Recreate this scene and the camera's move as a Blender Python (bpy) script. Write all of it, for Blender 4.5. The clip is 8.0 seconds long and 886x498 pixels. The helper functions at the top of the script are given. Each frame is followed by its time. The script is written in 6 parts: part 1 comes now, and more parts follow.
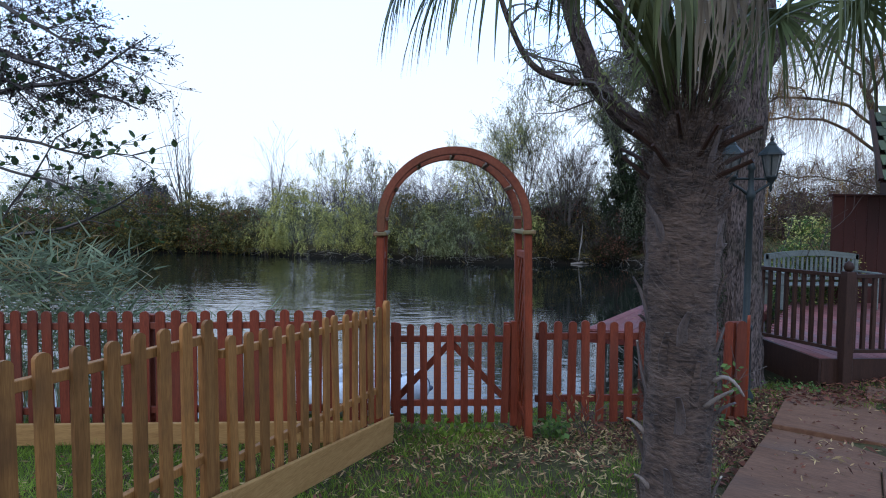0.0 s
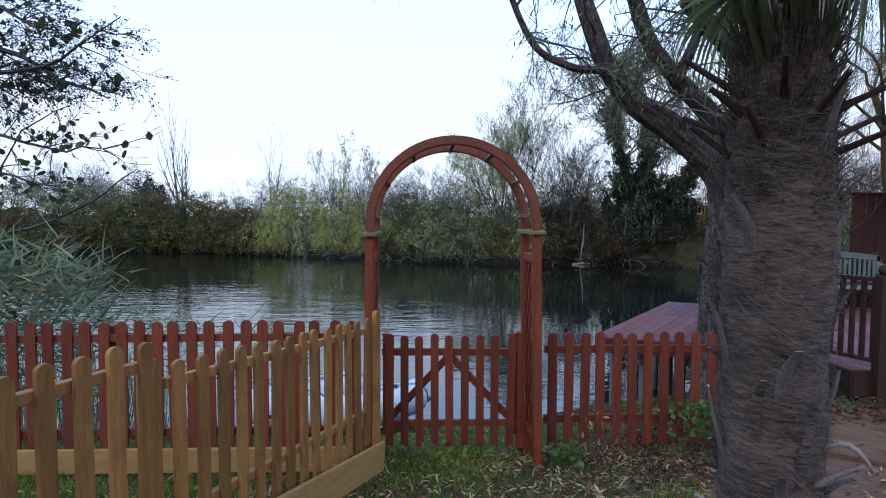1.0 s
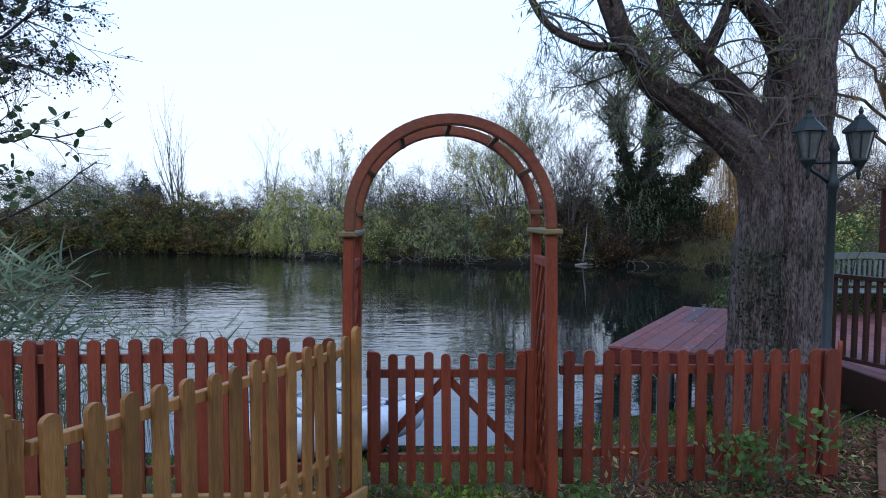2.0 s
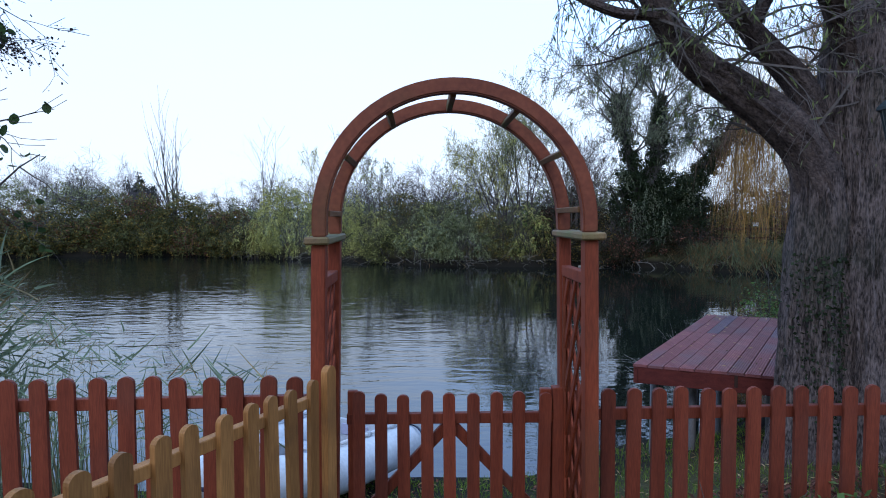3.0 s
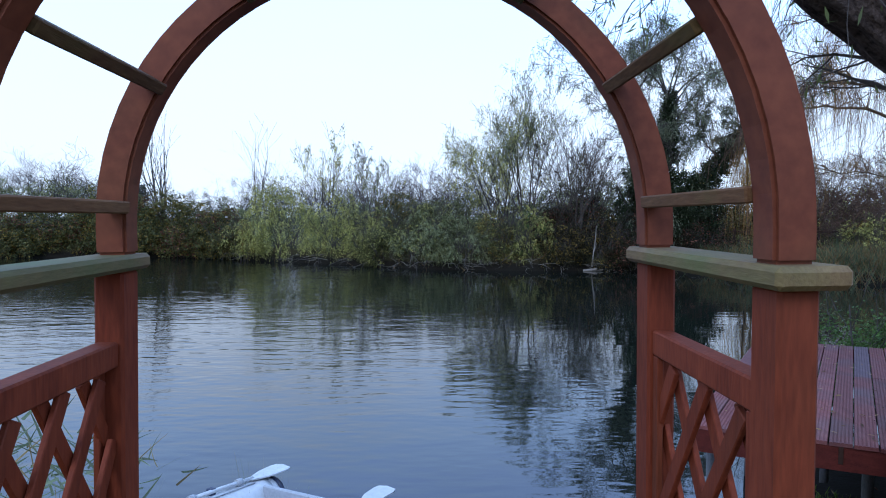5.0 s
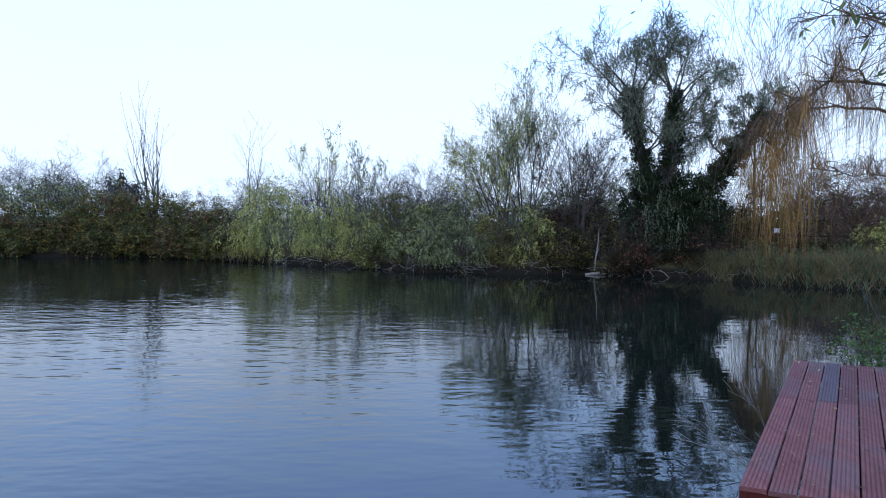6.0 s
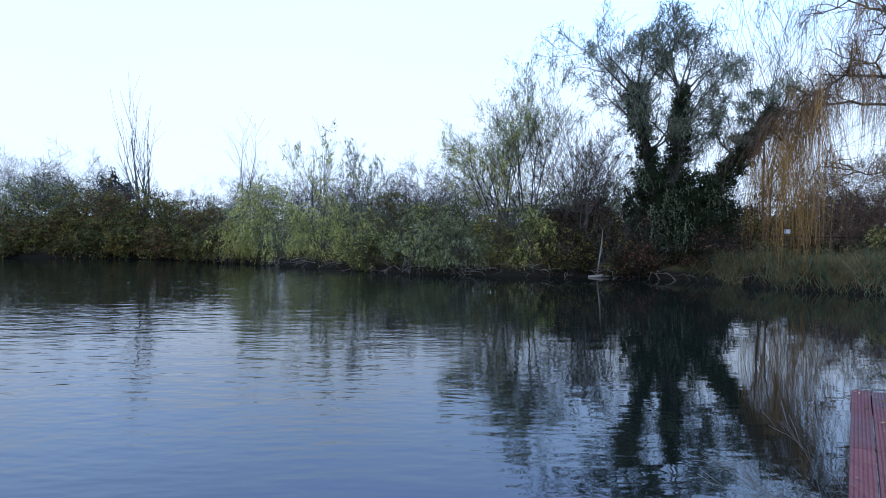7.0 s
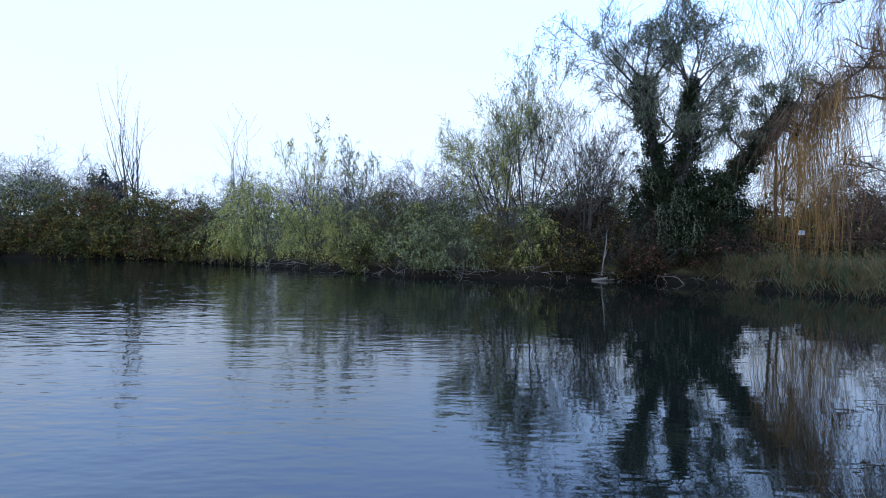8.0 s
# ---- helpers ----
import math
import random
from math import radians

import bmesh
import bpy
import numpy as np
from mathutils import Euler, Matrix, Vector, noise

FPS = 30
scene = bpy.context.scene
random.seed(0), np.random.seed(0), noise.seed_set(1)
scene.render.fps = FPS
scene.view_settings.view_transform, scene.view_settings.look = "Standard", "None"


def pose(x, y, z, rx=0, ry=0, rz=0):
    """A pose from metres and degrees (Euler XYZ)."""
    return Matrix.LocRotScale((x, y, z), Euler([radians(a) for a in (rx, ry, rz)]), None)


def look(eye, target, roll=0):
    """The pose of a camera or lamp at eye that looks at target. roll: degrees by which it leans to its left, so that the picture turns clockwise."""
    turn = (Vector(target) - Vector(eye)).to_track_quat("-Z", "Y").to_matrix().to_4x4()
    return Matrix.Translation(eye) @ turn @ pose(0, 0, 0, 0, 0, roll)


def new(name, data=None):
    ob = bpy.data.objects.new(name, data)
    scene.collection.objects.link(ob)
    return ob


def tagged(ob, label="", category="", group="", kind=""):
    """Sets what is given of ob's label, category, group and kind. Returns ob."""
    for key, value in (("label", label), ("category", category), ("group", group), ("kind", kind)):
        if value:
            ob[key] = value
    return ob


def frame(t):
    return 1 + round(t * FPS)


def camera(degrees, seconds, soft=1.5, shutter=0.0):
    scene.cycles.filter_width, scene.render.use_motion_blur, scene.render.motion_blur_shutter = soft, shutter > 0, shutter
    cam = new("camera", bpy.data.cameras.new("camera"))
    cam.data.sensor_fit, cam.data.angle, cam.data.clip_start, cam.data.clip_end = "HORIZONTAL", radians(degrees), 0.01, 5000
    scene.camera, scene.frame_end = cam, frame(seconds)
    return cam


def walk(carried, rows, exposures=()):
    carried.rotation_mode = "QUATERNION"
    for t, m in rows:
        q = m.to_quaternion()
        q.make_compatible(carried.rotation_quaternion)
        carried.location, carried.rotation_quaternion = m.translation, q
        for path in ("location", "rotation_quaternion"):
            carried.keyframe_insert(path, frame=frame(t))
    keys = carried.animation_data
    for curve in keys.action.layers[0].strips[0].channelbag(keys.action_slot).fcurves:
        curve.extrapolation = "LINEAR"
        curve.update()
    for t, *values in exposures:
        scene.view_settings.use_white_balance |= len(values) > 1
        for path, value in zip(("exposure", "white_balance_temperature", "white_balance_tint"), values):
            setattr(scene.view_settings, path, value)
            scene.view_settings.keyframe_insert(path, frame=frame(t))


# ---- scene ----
cam = camera(74.0, 8.0, soft=1.0)
PATH = [
    (0, (-0.159, -0.178, 1.791), (-0.077, 1.817, 1.678), 0.3),
    (0.5, (-0.138, 0.068, 1.776), (-0.058, 2.064, 1.67), 0.2),
    (1, (-0.122, 0.375, 1.779), (-0.039, 2.371, 1.666), 0.3),
    (1.5, (-0.079, 0.721, 1.764), (0.003, 2.717, 1.651), 0.3),
    (3, (-0.033, 1.989, 1.745), (0.049, 3.984, 1.636), 0.0),
    (3.5, (0.011, 2.452, 1.754), (0.091, 4.447, 1.641), 0.1),
    (4, (0.047, 2.891, 1.743), (0.126, 4.886, 1.631), 0.2),
    (4.5, (0.126, 3.302, 1.744), (0.205, 5.298, 1.634), 0.3),
    (4.7, (0.153, 3.477, 1.741), (0.233, 5.473, 1.633), 0.2),
    (5.8, (0.312, 4.509, 1.743), (0.395, 6.505, 1.64), 0.6),
    (6, (0.349, 4.73, 1.727), (0.43, 6.726, 1.626), 0.6),
    (6.5, (0.478, 5.297, 1.71), (0.556, 7.293, 1.609), 0.7),
    (7, (0.61, 5.917, 1.694), (0.686, 7.913, 1.595), 0.7),
    (7.5, (0.81, 6.628, 1.693), (0.881, 8.624, 1.594), 0.8),
    (8, (1.045, 7.358, 1.725), (1.108, 9.354, 1.624), 0.8),
]
walk(cam, [(t, look(eye, target, roll)) for t, eye, target, roll in PATH],
     [(0.0, 0.0, 5850, 11.3), (3.0, 0.0, 5650, 11.3), (8.0, 0.0, 5450, 11.3)])

# ---- world and light ----
world = bpy.data.worlds.new("overcast_sky")
scene.world = world
world.use_nodes = True
wn, wl = world.node_tree.nodes, world.node_tree.links
wn.clear()
SUN_EL, SUN_AZ = radians(38), radians(205)          # veiled by cloud, behind and to the left
sky = wn.new("ShaderNodeTexSky")
sky.sky_type, sky.sun_disc, sky.sun_elevation, sky.sun_rotation = "NISHITA", False, SUN_EL, SUN_AZ
wco = wn.new("ShaderNodeTexCoord")
wmap = wn.new("ShaderNodeMapping")
wmap.inputs["Scale"].default_value = (1.0, 1.0, 2.6)
cloud = wn.new("ShaderNodeTexNoise")
cloud.inputs["Scale"].default_value, cloud.inputs["Detail"].default_value, cloud.inputs["Roughness"].default_value = 1.7, 5.0, 0.5
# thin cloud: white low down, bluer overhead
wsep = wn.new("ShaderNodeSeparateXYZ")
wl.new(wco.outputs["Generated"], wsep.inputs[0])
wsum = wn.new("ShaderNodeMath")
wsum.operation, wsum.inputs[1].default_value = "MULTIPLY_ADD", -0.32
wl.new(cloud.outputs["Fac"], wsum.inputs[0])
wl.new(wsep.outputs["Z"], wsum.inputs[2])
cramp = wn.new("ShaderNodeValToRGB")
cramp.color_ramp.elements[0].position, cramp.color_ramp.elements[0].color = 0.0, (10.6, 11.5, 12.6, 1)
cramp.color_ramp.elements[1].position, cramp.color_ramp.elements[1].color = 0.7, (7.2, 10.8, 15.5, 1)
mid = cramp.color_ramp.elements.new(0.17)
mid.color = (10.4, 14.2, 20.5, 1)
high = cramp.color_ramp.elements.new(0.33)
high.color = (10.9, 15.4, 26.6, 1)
cmix = wn.new("ShaderNodeMix")
cmix.data_type = "RGBA"
cmix.inputs["Factor"].default_value = 0.86
wbg = wn.new("ShaderNodeBackground")
wbg.inputs["Strength"].default_value = 0.108
wout = wn.new("ShaderNodeOutputWorld")
wl.new(wco.outputs["Generated"], wmap.inputs["Vector"])
wl.new(wmap.outputs["Vector"], cloud.inputs["Vector"])
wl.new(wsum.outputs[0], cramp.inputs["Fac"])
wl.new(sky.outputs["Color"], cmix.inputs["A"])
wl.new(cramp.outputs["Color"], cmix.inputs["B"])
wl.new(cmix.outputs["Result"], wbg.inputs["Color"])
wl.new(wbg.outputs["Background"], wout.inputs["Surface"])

sun = new("sun", bpy.data.lights.new("sun", "SUN"))
sun.data.energy, sun.data.angle, sun.data.color = 1.05, radians(25), (1.0, 0.96, 0.9)
sun.matrix_world = look((0, 0, 30), (-30 * math.sin(SUN_AZ) / math.tan(SUN_EL), -30 * math.cos(SUN_AZ) / math.tan(SUN_EL), 0))

# ---- materials ----
WATER_Z = -1.167


def material(name, dark, light, scale=6.0, rough=0.75, bump=0.3, stretch=(1, 1, 1), spread=0.25, fine=9.0, metal=0.0,
             stain=None, stain_amount=0.0, leaf=0.0, island=False, bump_size=0.01, stain_scale=1.3, edge=0.16, gloss=0.5):
    """A surface that varies between two colours at two scales, with a little of its own shade on every object or piece."""
    m = bpy.data.materials.new(name)
    m.use_nodes = True
    n, l = m.node_tree.nodes, m.node_tree.links
    b = n["Principled BSDF"]
    b.inputs["Roughness"].default_value, b.inputs["Metallic"].default_value, b.inputs["Specular IOR Level"].default_value = rough, metal, gloss
    co = n.new("ShaderNodeTexCoord")
    mp = n.new("ShaderNodeMapping")
    mp.inputs["Scale"].default_value = stretch
    info = n.new("ShaderNodeObjectInfo")
    geo = n.new("ShaderNodeNewGeometry")
    rnd = geo.outputs["Random Per Island"] if island else info.outputs["Random"]
    shift = n.new("ShaderNodeMath")
    shift.operation, shift.inputs[1].default_value = "MULTIPLY", 37.0
    l.new(info.outputs["Random"], shift.inputs[0])
    add = n.new("ShaderNodeVectorMath")
    l.new(co.outputs["Object"], add.inputs[0])
    l.new(shift.outputs[0], add.inputs[1])
    l.new(add.outputs[0], mp.inputs["Vector"])
    a = n.new("ShaderNodeTexNoise")
    a.inputs["Scale"].default_value, a.inputs["Detail"].default_value, a.inputs["Roughness"].default_value = scale, 6, 0.62
    c = n.new("ShaderNodeTexNoise")
    c.inputs["Scale"].default_value, c.inputs["Detail"].default_value = scale * fine, 4
    l.new(mp.outputs[0], a.inputs["Vector"])
    l.new(mp.outputs[0], c.inputs["Vector"])
    s = n.new("ShaderNodeMath")
    s.operation, s.inputs[1].default_value = "MULTIPLY_ADD", 0.5
    l.new(c.outputs["Fac"], s.inputs[0])
    half = n.new("ShaderNodeMath")
    half.operation, half.inputs[1].default_value = "MULTIPLY", 0.5
    l.new(a.outputs["Fac"], half.inputs[0])
    l.new(half.outputs[0], s.inputs[2])
    r = n.new("ShaderNodeValToRGB")
    r.color_ramp.elements[0].position, r.color_ramp.elements[0].color = 0.5 - edge, (*dark, 1)
    r.color_ramp.elements[1].position, r.color_ramp.elements[1].color = 0.5 + edge, (*light, 1)
    l.new(s.outputs[0], r.inputs["Fac"])
    out = r.outputs["Color"]
    if stain:
        t = n.new("ShaderNodeTexNoise")
        t.inputs["Scale"].default_value, t.inputs["Detail"].default_value = stain_scale, 5
        l.new(add.outputs[0], t.inputs["Vector"])
        tr = n.new("ShaderNodeMapRange")
        tr.inputs["From Min"].default_value, tr.inputs["From Max"].default_value, tr.inputs["To Max"].default_value = 0.5, 0.72, stain_amount
        l.new(t.outputs["Fac"], tr.inputs["Value"])
        mx = n.new("ShaderNodeMix")
        mx.data_type = "RGBA"
        l.new(tr.outputs[0], mx.inputs["Factor"])
        l.new(out, mx.inputs["A"])
        mx.inputs["B"].default_value = (*stain, 1)
        out = mx.outputs["Result"]
    v = n.new("ShaderNodeMapRange")
    v.inputs["To Min"].default_value, v.inputs["To Max"].default_value = 1 - spread, 1 + spread
    l.new(rnd, v.inputs["Value"])
    h = n.new("ShaderNodeHueSaturation")
    l.new(v.outputs[0], h.inputs["Value"])
    l.new(out, h.inputs["Color"])
    l.new(h.outputs["Color"], b.inputs["Base Color"])
    if bump:
        bp = n.new("ShaderNodeBump")
        bp.inputs["Strength"].default_value, bp.inputs["Distance"].default_value = bump, bump_size
        l.new(s.outputs[0], bp.inputs["Height"])
        l.new(bp.outputs[0], b.inputs["Normal"])
    if leaf:
        tl = n.new("ShaderNodeBsdfTranslucent")
        l.new(h.outputs["Color"], tl.inputs["Color"])
        ms = n.new("ShaderNodeMixShader")
        ms.inputs[0].default_value = leaf
        l.new(b.outputs[0], ms.inputs[1])
        l.new(tl.outputs[0], ms.inputs[2])
        l.new(ms.outputs[0], n["Material Output"].inputs["Surface"])
    return m


def leaf_mat(name, dark, light, rough=0.55, spread=0.45):
    return material(name, dark, light, scale=0.8, rough=rough, bump=0, leaf=0.45, island=True, spread=spread, fine=4.0, gloss=0.2)


M_RED = material("red_stained_wood", (0.085, 0.0145, 0.006), (0.18, 0.038, 0.015), 3.0, 0.62, 0.35, (9, 9, 0.7), 0.22, stain=(0.09, 0.035, 0.022), stain_amount=0.55, bump_size=0.004, gloss=0.2)
M_ARCH = material("red_brown_stained_wood", (0.105, 0.018, 0.006), (0.2, 0.04, 0.014), 2.2, 0.68, 0.3, (7, 7, 1.0), 0.12, stain=(0.085, 0.03, 0.012), stain_amount=0.6, bump_size=0.004, gloss=0.2)
M_CAP = material("algae_stained_board", (0.1, 0.055, 0.018), (0.18, 0.115, 0.04), 4.0, 0.75, 0.3, (5, 1, 5), 0.15, stain=(0.075, 0.095, 0.018), stain_amount=0.95, stain_scale=3.0)
M_TAN = material("new_tan_softwood", (0.15, 0.06, 0.014), (0.31, 0.14, 0.04), 2.6, 0.62, 0.3, (10, 10, 0.7), 0.32, stain=(0.11, 0.05, 0.018), stain_amount=0.6, stain_scale=5.0, bump_size=0.003, gloss=0.2)
M_BOARD = material("pale_gravel_board", (0.22, 0.108, 0.032), (0.35, 0.195, 0.066), 2.0, 0.65, 0.3, (1.0, 1.0, 9), 0.12, bump_size=0.003, gloss=0.2)
M_DECK = material("red_brown_decking", (0.105, 0.031, 0.028), (0.215, 0.077, 0.067), 2.4, 0.72, 0.4, (9, 0.8, 9), 0.22, stain=(0.1, 0.085, 0.085), stain_amount=0.6, bump_size=0.004, gloss=0.2)
M_GREYDECK = material("greyed_decking", (0.075, 0.045, 0.05), (0.16, 0.1, 0.105), 2.4, 0.75, 0.4, (9, 0.8, 9), 0.15, bump_size=0.004, gloss=0.2)
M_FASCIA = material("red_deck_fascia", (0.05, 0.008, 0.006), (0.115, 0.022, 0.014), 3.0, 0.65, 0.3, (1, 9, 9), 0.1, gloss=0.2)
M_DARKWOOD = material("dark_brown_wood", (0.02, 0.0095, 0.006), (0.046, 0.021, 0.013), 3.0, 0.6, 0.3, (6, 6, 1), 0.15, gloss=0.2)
M_CABIN = material("dark_red_brown_cladding", (0.026, 0.006, 0.003), (0.042, 0.01, 0.006), 2.0, 0.55, 0.2, (4, 4, 1), 0.06, gloss=0.2)
M_GREYWOOD = material("weathered_grey_green_wood", (0.075, 0.085, 0.072), (0.15, 0.165, 0.14), 4.0, 0.8, 0.3, (1, 6, 6), 0.1)
M_LEG = material("grey_timber_post", (0.06, 0.053, 0.048), (0.15, 0.135, 0.125), 4.0, 0.7, 0.3, (5, 5, 1), 0.2)
M_SHINGLE = material("mossy_shingle", (0.028, 0.04, 0.022), (0.075, 0.09, 0.045), 7.0, 0.85, 0.5, (1, 1, 1), 0.3, stain=(0.07, 0.085, 0.014), stain_amount=0.7)
M_BARK = material("willow_bark", (0.026, 0.019, 0.016), (0.155, 0.115, 0.098), 6.0, 0.9, 1.0, (3.0, 3.0, 0.75), 0.1, edge=0.1, stain=(0.045, 0.05, 0.028), stain_amount=0.4, bump_size=0.05, fine=4, gloss=0.2)
M_LIMB = material("brown_limb_bark", (0.022, 0.015, 0.012), (0.115, 0.082, 0.068), 7.0, 0.9, 1.0, (1.2, 2.2, 1.2), 0.1, edge=0.13, bump_size=0.04, fine=5, gloss=0.2)
M_HOOP = material("red_hoop_wood", (0.1, 0.023, 0.009), (0.185, 0.05, 0.02), 2.0, 0.65, 0.2, (2, 2, 2), 0.08, stain=(0.085, 0.05, 0.016), stain_amount=0.45, stain_scale=2.4, bump_size=0.003, gloss=0.25)
M_RUNG = material("brown_crosspiece", (0.075, 0.032, 0.012), (0.15, 0.075, 0.03), 3.0, 0.75, 0.3, (6, 1, 6), 0.25, stain=(0.08, 0.09, 0.02), stain_amount=0.8, stain_scale=3.0, gloss=0.2)
M_TWIG = material("twig_bark", (0.035, 0.027, 0.022), (0.09, 0.07, 0.055), 5.0, 0.85, 0, spread=0.2)
M_PALETWIG = material("pale_dead_wood", (0.12, 0.1, 0.08), (0.26, 0.23, 0.19), 5.0, 0.85, 0, spread=0.2)
M_GREYTWIG = material("grey_purple_twigs", (0.042, 0.033, 0.036), (0.1, 0.08, 0.082), 3.0, 0.9, 0, spread=0.25)
M_GOLDTWIG = material("golden_willow_twigs", (0.15, 0.072, 0.01), (0.31, 0.165, 0.028), 1.0, 0.7, 0, spread=0.35, island=True)
M_WINETWIG = material("red_brown_willow_twigs", (0.07, 0.037, 0.026), (0.17, 0.095, 0.052), 1.0, 0.75, 0, spread=0.35, island=True)
M_WILLOWBARK = material("golden_brown_bark", (0.035, 0.022, 0.012), (0.095, 0.06, 0.026), 4.0, 0.85, 0.4, spread=0.05)
M_CUT = material("pale_cut_end", (0.2, 0.16, 0.12), (0.34, 0.28, 0.21), 20.0, 0.8, 0.2, spread=0.2)
M_FIBRE = material("palm_trunk_fibre", (0.02, 0.012, 0.008), (0.105, 0.066, 0.046), 5.0, 0.95, 1.0, (1, 1, 2.8), 0.1, bump_size=0.03, fine=7, edge=0.12)
M_HAIR = material("palm_fibre_strand", (0.075, 0.054, 0.042), (0.2, 0.155, 0.125), 3.0, 0.9, 0, spread=0.4, island=True)
M_STUB = material("dry_leaf_base", (0.032, 0.022, 0.018), (0.12, 0.088, 0.074), 5.0, 0.85, 0.4, (6, 6, 1), 0.3, bump_size=0.004)
M_STRAP = material("silvery_dry_strap", (0.09, 0.068, 0.055), (0.25, 0.2, 0.165), 5.0, 0.8, 0.4, (6, 6, 1), 0.3, bump_size=0.004)
M_PALM = leaf_mat("palm_leaf", (0.05, 0.06, 0.022), (0.155, 0.17, 0.07), 0.4, 0.4)
M_DRYPALM = leaf_mat("dry_palm_leaf", (0.16, 0.115, 0.075), (0.4, 0.32, 0.23), 0.7, 0.3)
M_IRON = material("dark_green_painted_iron", (0.006, 0.009, 0.008), (0.015, 0.021, 0.019), 8.0, 0.55, 0.15, spread=0.05, gloss=0.3)
M_STONE = material("wet_brown_sandstone", (0.085, 0.037, 0.018), (0.165, 0.08, 0.041), 2.2, 0.8, 0.5, (1, 3, 1), 0.1, stain=(0.075, 0.05, 0.036), stain_amount=0.6, gloss=0.2)
M_BOAT = material("white_dinghy_rubber", (0.46, 0.455, 0.45), (0.62, 0.615, 0.61), 3.0, 0.45, 0.1, spread=0.03, stain=(0.42, 0.42, 0.4), stain_amount=0.5)
M_NAVY = material("navy_rubber", (0.012, 0.018, 0.045), (0.03, 0.04, 0.08), 4.0, 0.5, 0.1, spread=0.03)
M_GREYPLY = material("grey_painted_ply", (0.3, 0.31, 0.33), (0.45, 0.46, 0.48), 4.0, 0.5, 0.1, spread=0.03)
M_PAD = material("lilac_grey_plastic", (0.24, 0.23, 0.3), (0.34, 0.33, 0.4), 4.0, 0.5, 0.1, spread=0.03)
M_SIGN = material("white_sign", (0.65, 0.67, 0.7), (0.8, 0.8, 0.8), 4.0, 0.5, 0, spread=0.02)

L_BRAMBLE = leaf_mat("bramble_leaf", (0.035, 0.042, 0.014), (0.16, 0.15, 0.048), 0.55, 0.7)
L_AUTUMN = leaf_mat("yellowing_leaf", (0.16, 0.1, 0.018), (0.3, 0.21, 0.045))
L_WILLOW = leaf_mat("yellow_green_willow_leaf", (0.21, 0.21, 0.052), (0.56, 0.51, 0.155), 0.55, 0.6)
L_GREY = leaf_mat("grey_green_willow_leaf", (0.12, 0.135, 0.055), (0.34, 0.34, 0.16), 0.55, 0.55)
L_ASH = leaf_mat("ash_green_willow_leaf", (0.1, 0.11, 0.06), (0.27, 0.28, 0.17), 0.55, 0.45)
L_IVY = leaf_mat("ivy_leaf", (0.014, 0.022, 0.009), (0.05, 0.065, 0.027), 0.7)
L_REED = leaf_mat("reed_leaf", (0.095, 0.125, 0.066), (0.265, 0.3, 0.175), 0.65)
L_DRYREED = leaf_mat("dry_reed", (0.2, 0.14, 0.06), (0.36, 0.27, 0.13), 0.7)
L_GREEN = leaf_mat("fresh_green_leaf", (0.05, 0.095, 0.02), (0.14, 0.205, 0.052))
L_ALDER = leaf_mat("alder_leaf", (0.02, 0.038, 0.012), (0.07, 0.1, 0.03), 0.45)
L_CATKIN = leaf_mat("alder_cone", (0.012, 0.008, 0.008), (0.04, 0.022, 0.018), 0.7)
L_FALLEN = leaf_mat("fallen_leaf", (0.16, 0.085, 0.034), (0.48, 0.34, 0.16), 0.7, 0.7)
# dark scrub leaf; the shade beneath the ivy tree is mixed into its colour
L_DARK = leaf_mat("shade_dark_scrub_leaf", (0.012, 0.013, 0.007), (0.055, 0.046, 0.02), 0.8)
L_SEDGE = leaf_mat("dull_bank_sedge", (0.03, 0.035, 0.016), (0.1, 0.085, 0.04), 0.8)
L_FARREED = leaf_mat("shaded_reed_leaf", (0.042, 0.058, 0.026), (0.18, 0.2, 0.1), 0.7)
L_RUSTREED = leaf_mat("rusty_dry_reed", (0.13, 0.075, 0.028), (0.32, 0.2, 0.085), 0.8)
L_RUSSET = leaf_mat("russet_fallen_leaf", (0.07, 0.022, 0.014), (0.24, 0.1, 0.06), 0.7, 0.6)
L_TREELEAF = leaf_mat("narrow_tree_leaf", (0.07, 0.09, 0.03), (0.22, 0.23, 0.08), 0.5)
L_GRASS = leaf_mat("grass_blade", (0.07, 0.115, 0.01), (0.215, 0.29, 0.035), 0.6)


def ground_material():
    m = material("grass_and_soil", (0.03, 0.027, 0.011), (0.075, 0.065, 0.026), 3.0, 0.95, 0.8, bump_size=0.04,
                 stain=(0.05, 0.032, 0.02), stain_amount=0.8, spread=0.0, stain_scale=0.9, gloss=0.1)
    # bare wet mud along the waterline, darkened in colour for the bushes' shade
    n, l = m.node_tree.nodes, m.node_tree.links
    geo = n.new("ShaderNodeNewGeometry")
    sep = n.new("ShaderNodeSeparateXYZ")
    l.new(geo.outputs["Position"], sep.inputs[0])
    shaded_mud = n.new("ShaderNodeMapRange")
    shaded_mud.inputs["From Min"].default_value, shaded_mud.inputs["From Max"].default_value = WATER_Z + 0.55, WATER_Z + 0.3
    l.new(sep.outputs["Z"], shaded_mud.inputs["Value"])
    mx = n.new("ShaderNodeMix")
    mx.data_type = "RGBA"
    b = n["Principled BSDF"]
    l.new(shaded_mud.outputs[0], mx.inputs["Factor"])
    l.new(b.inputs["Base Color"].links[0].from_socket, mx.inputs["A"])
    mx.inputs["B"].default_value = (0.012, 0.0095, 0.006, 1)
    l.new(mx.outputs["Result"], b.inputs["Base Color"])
    return m


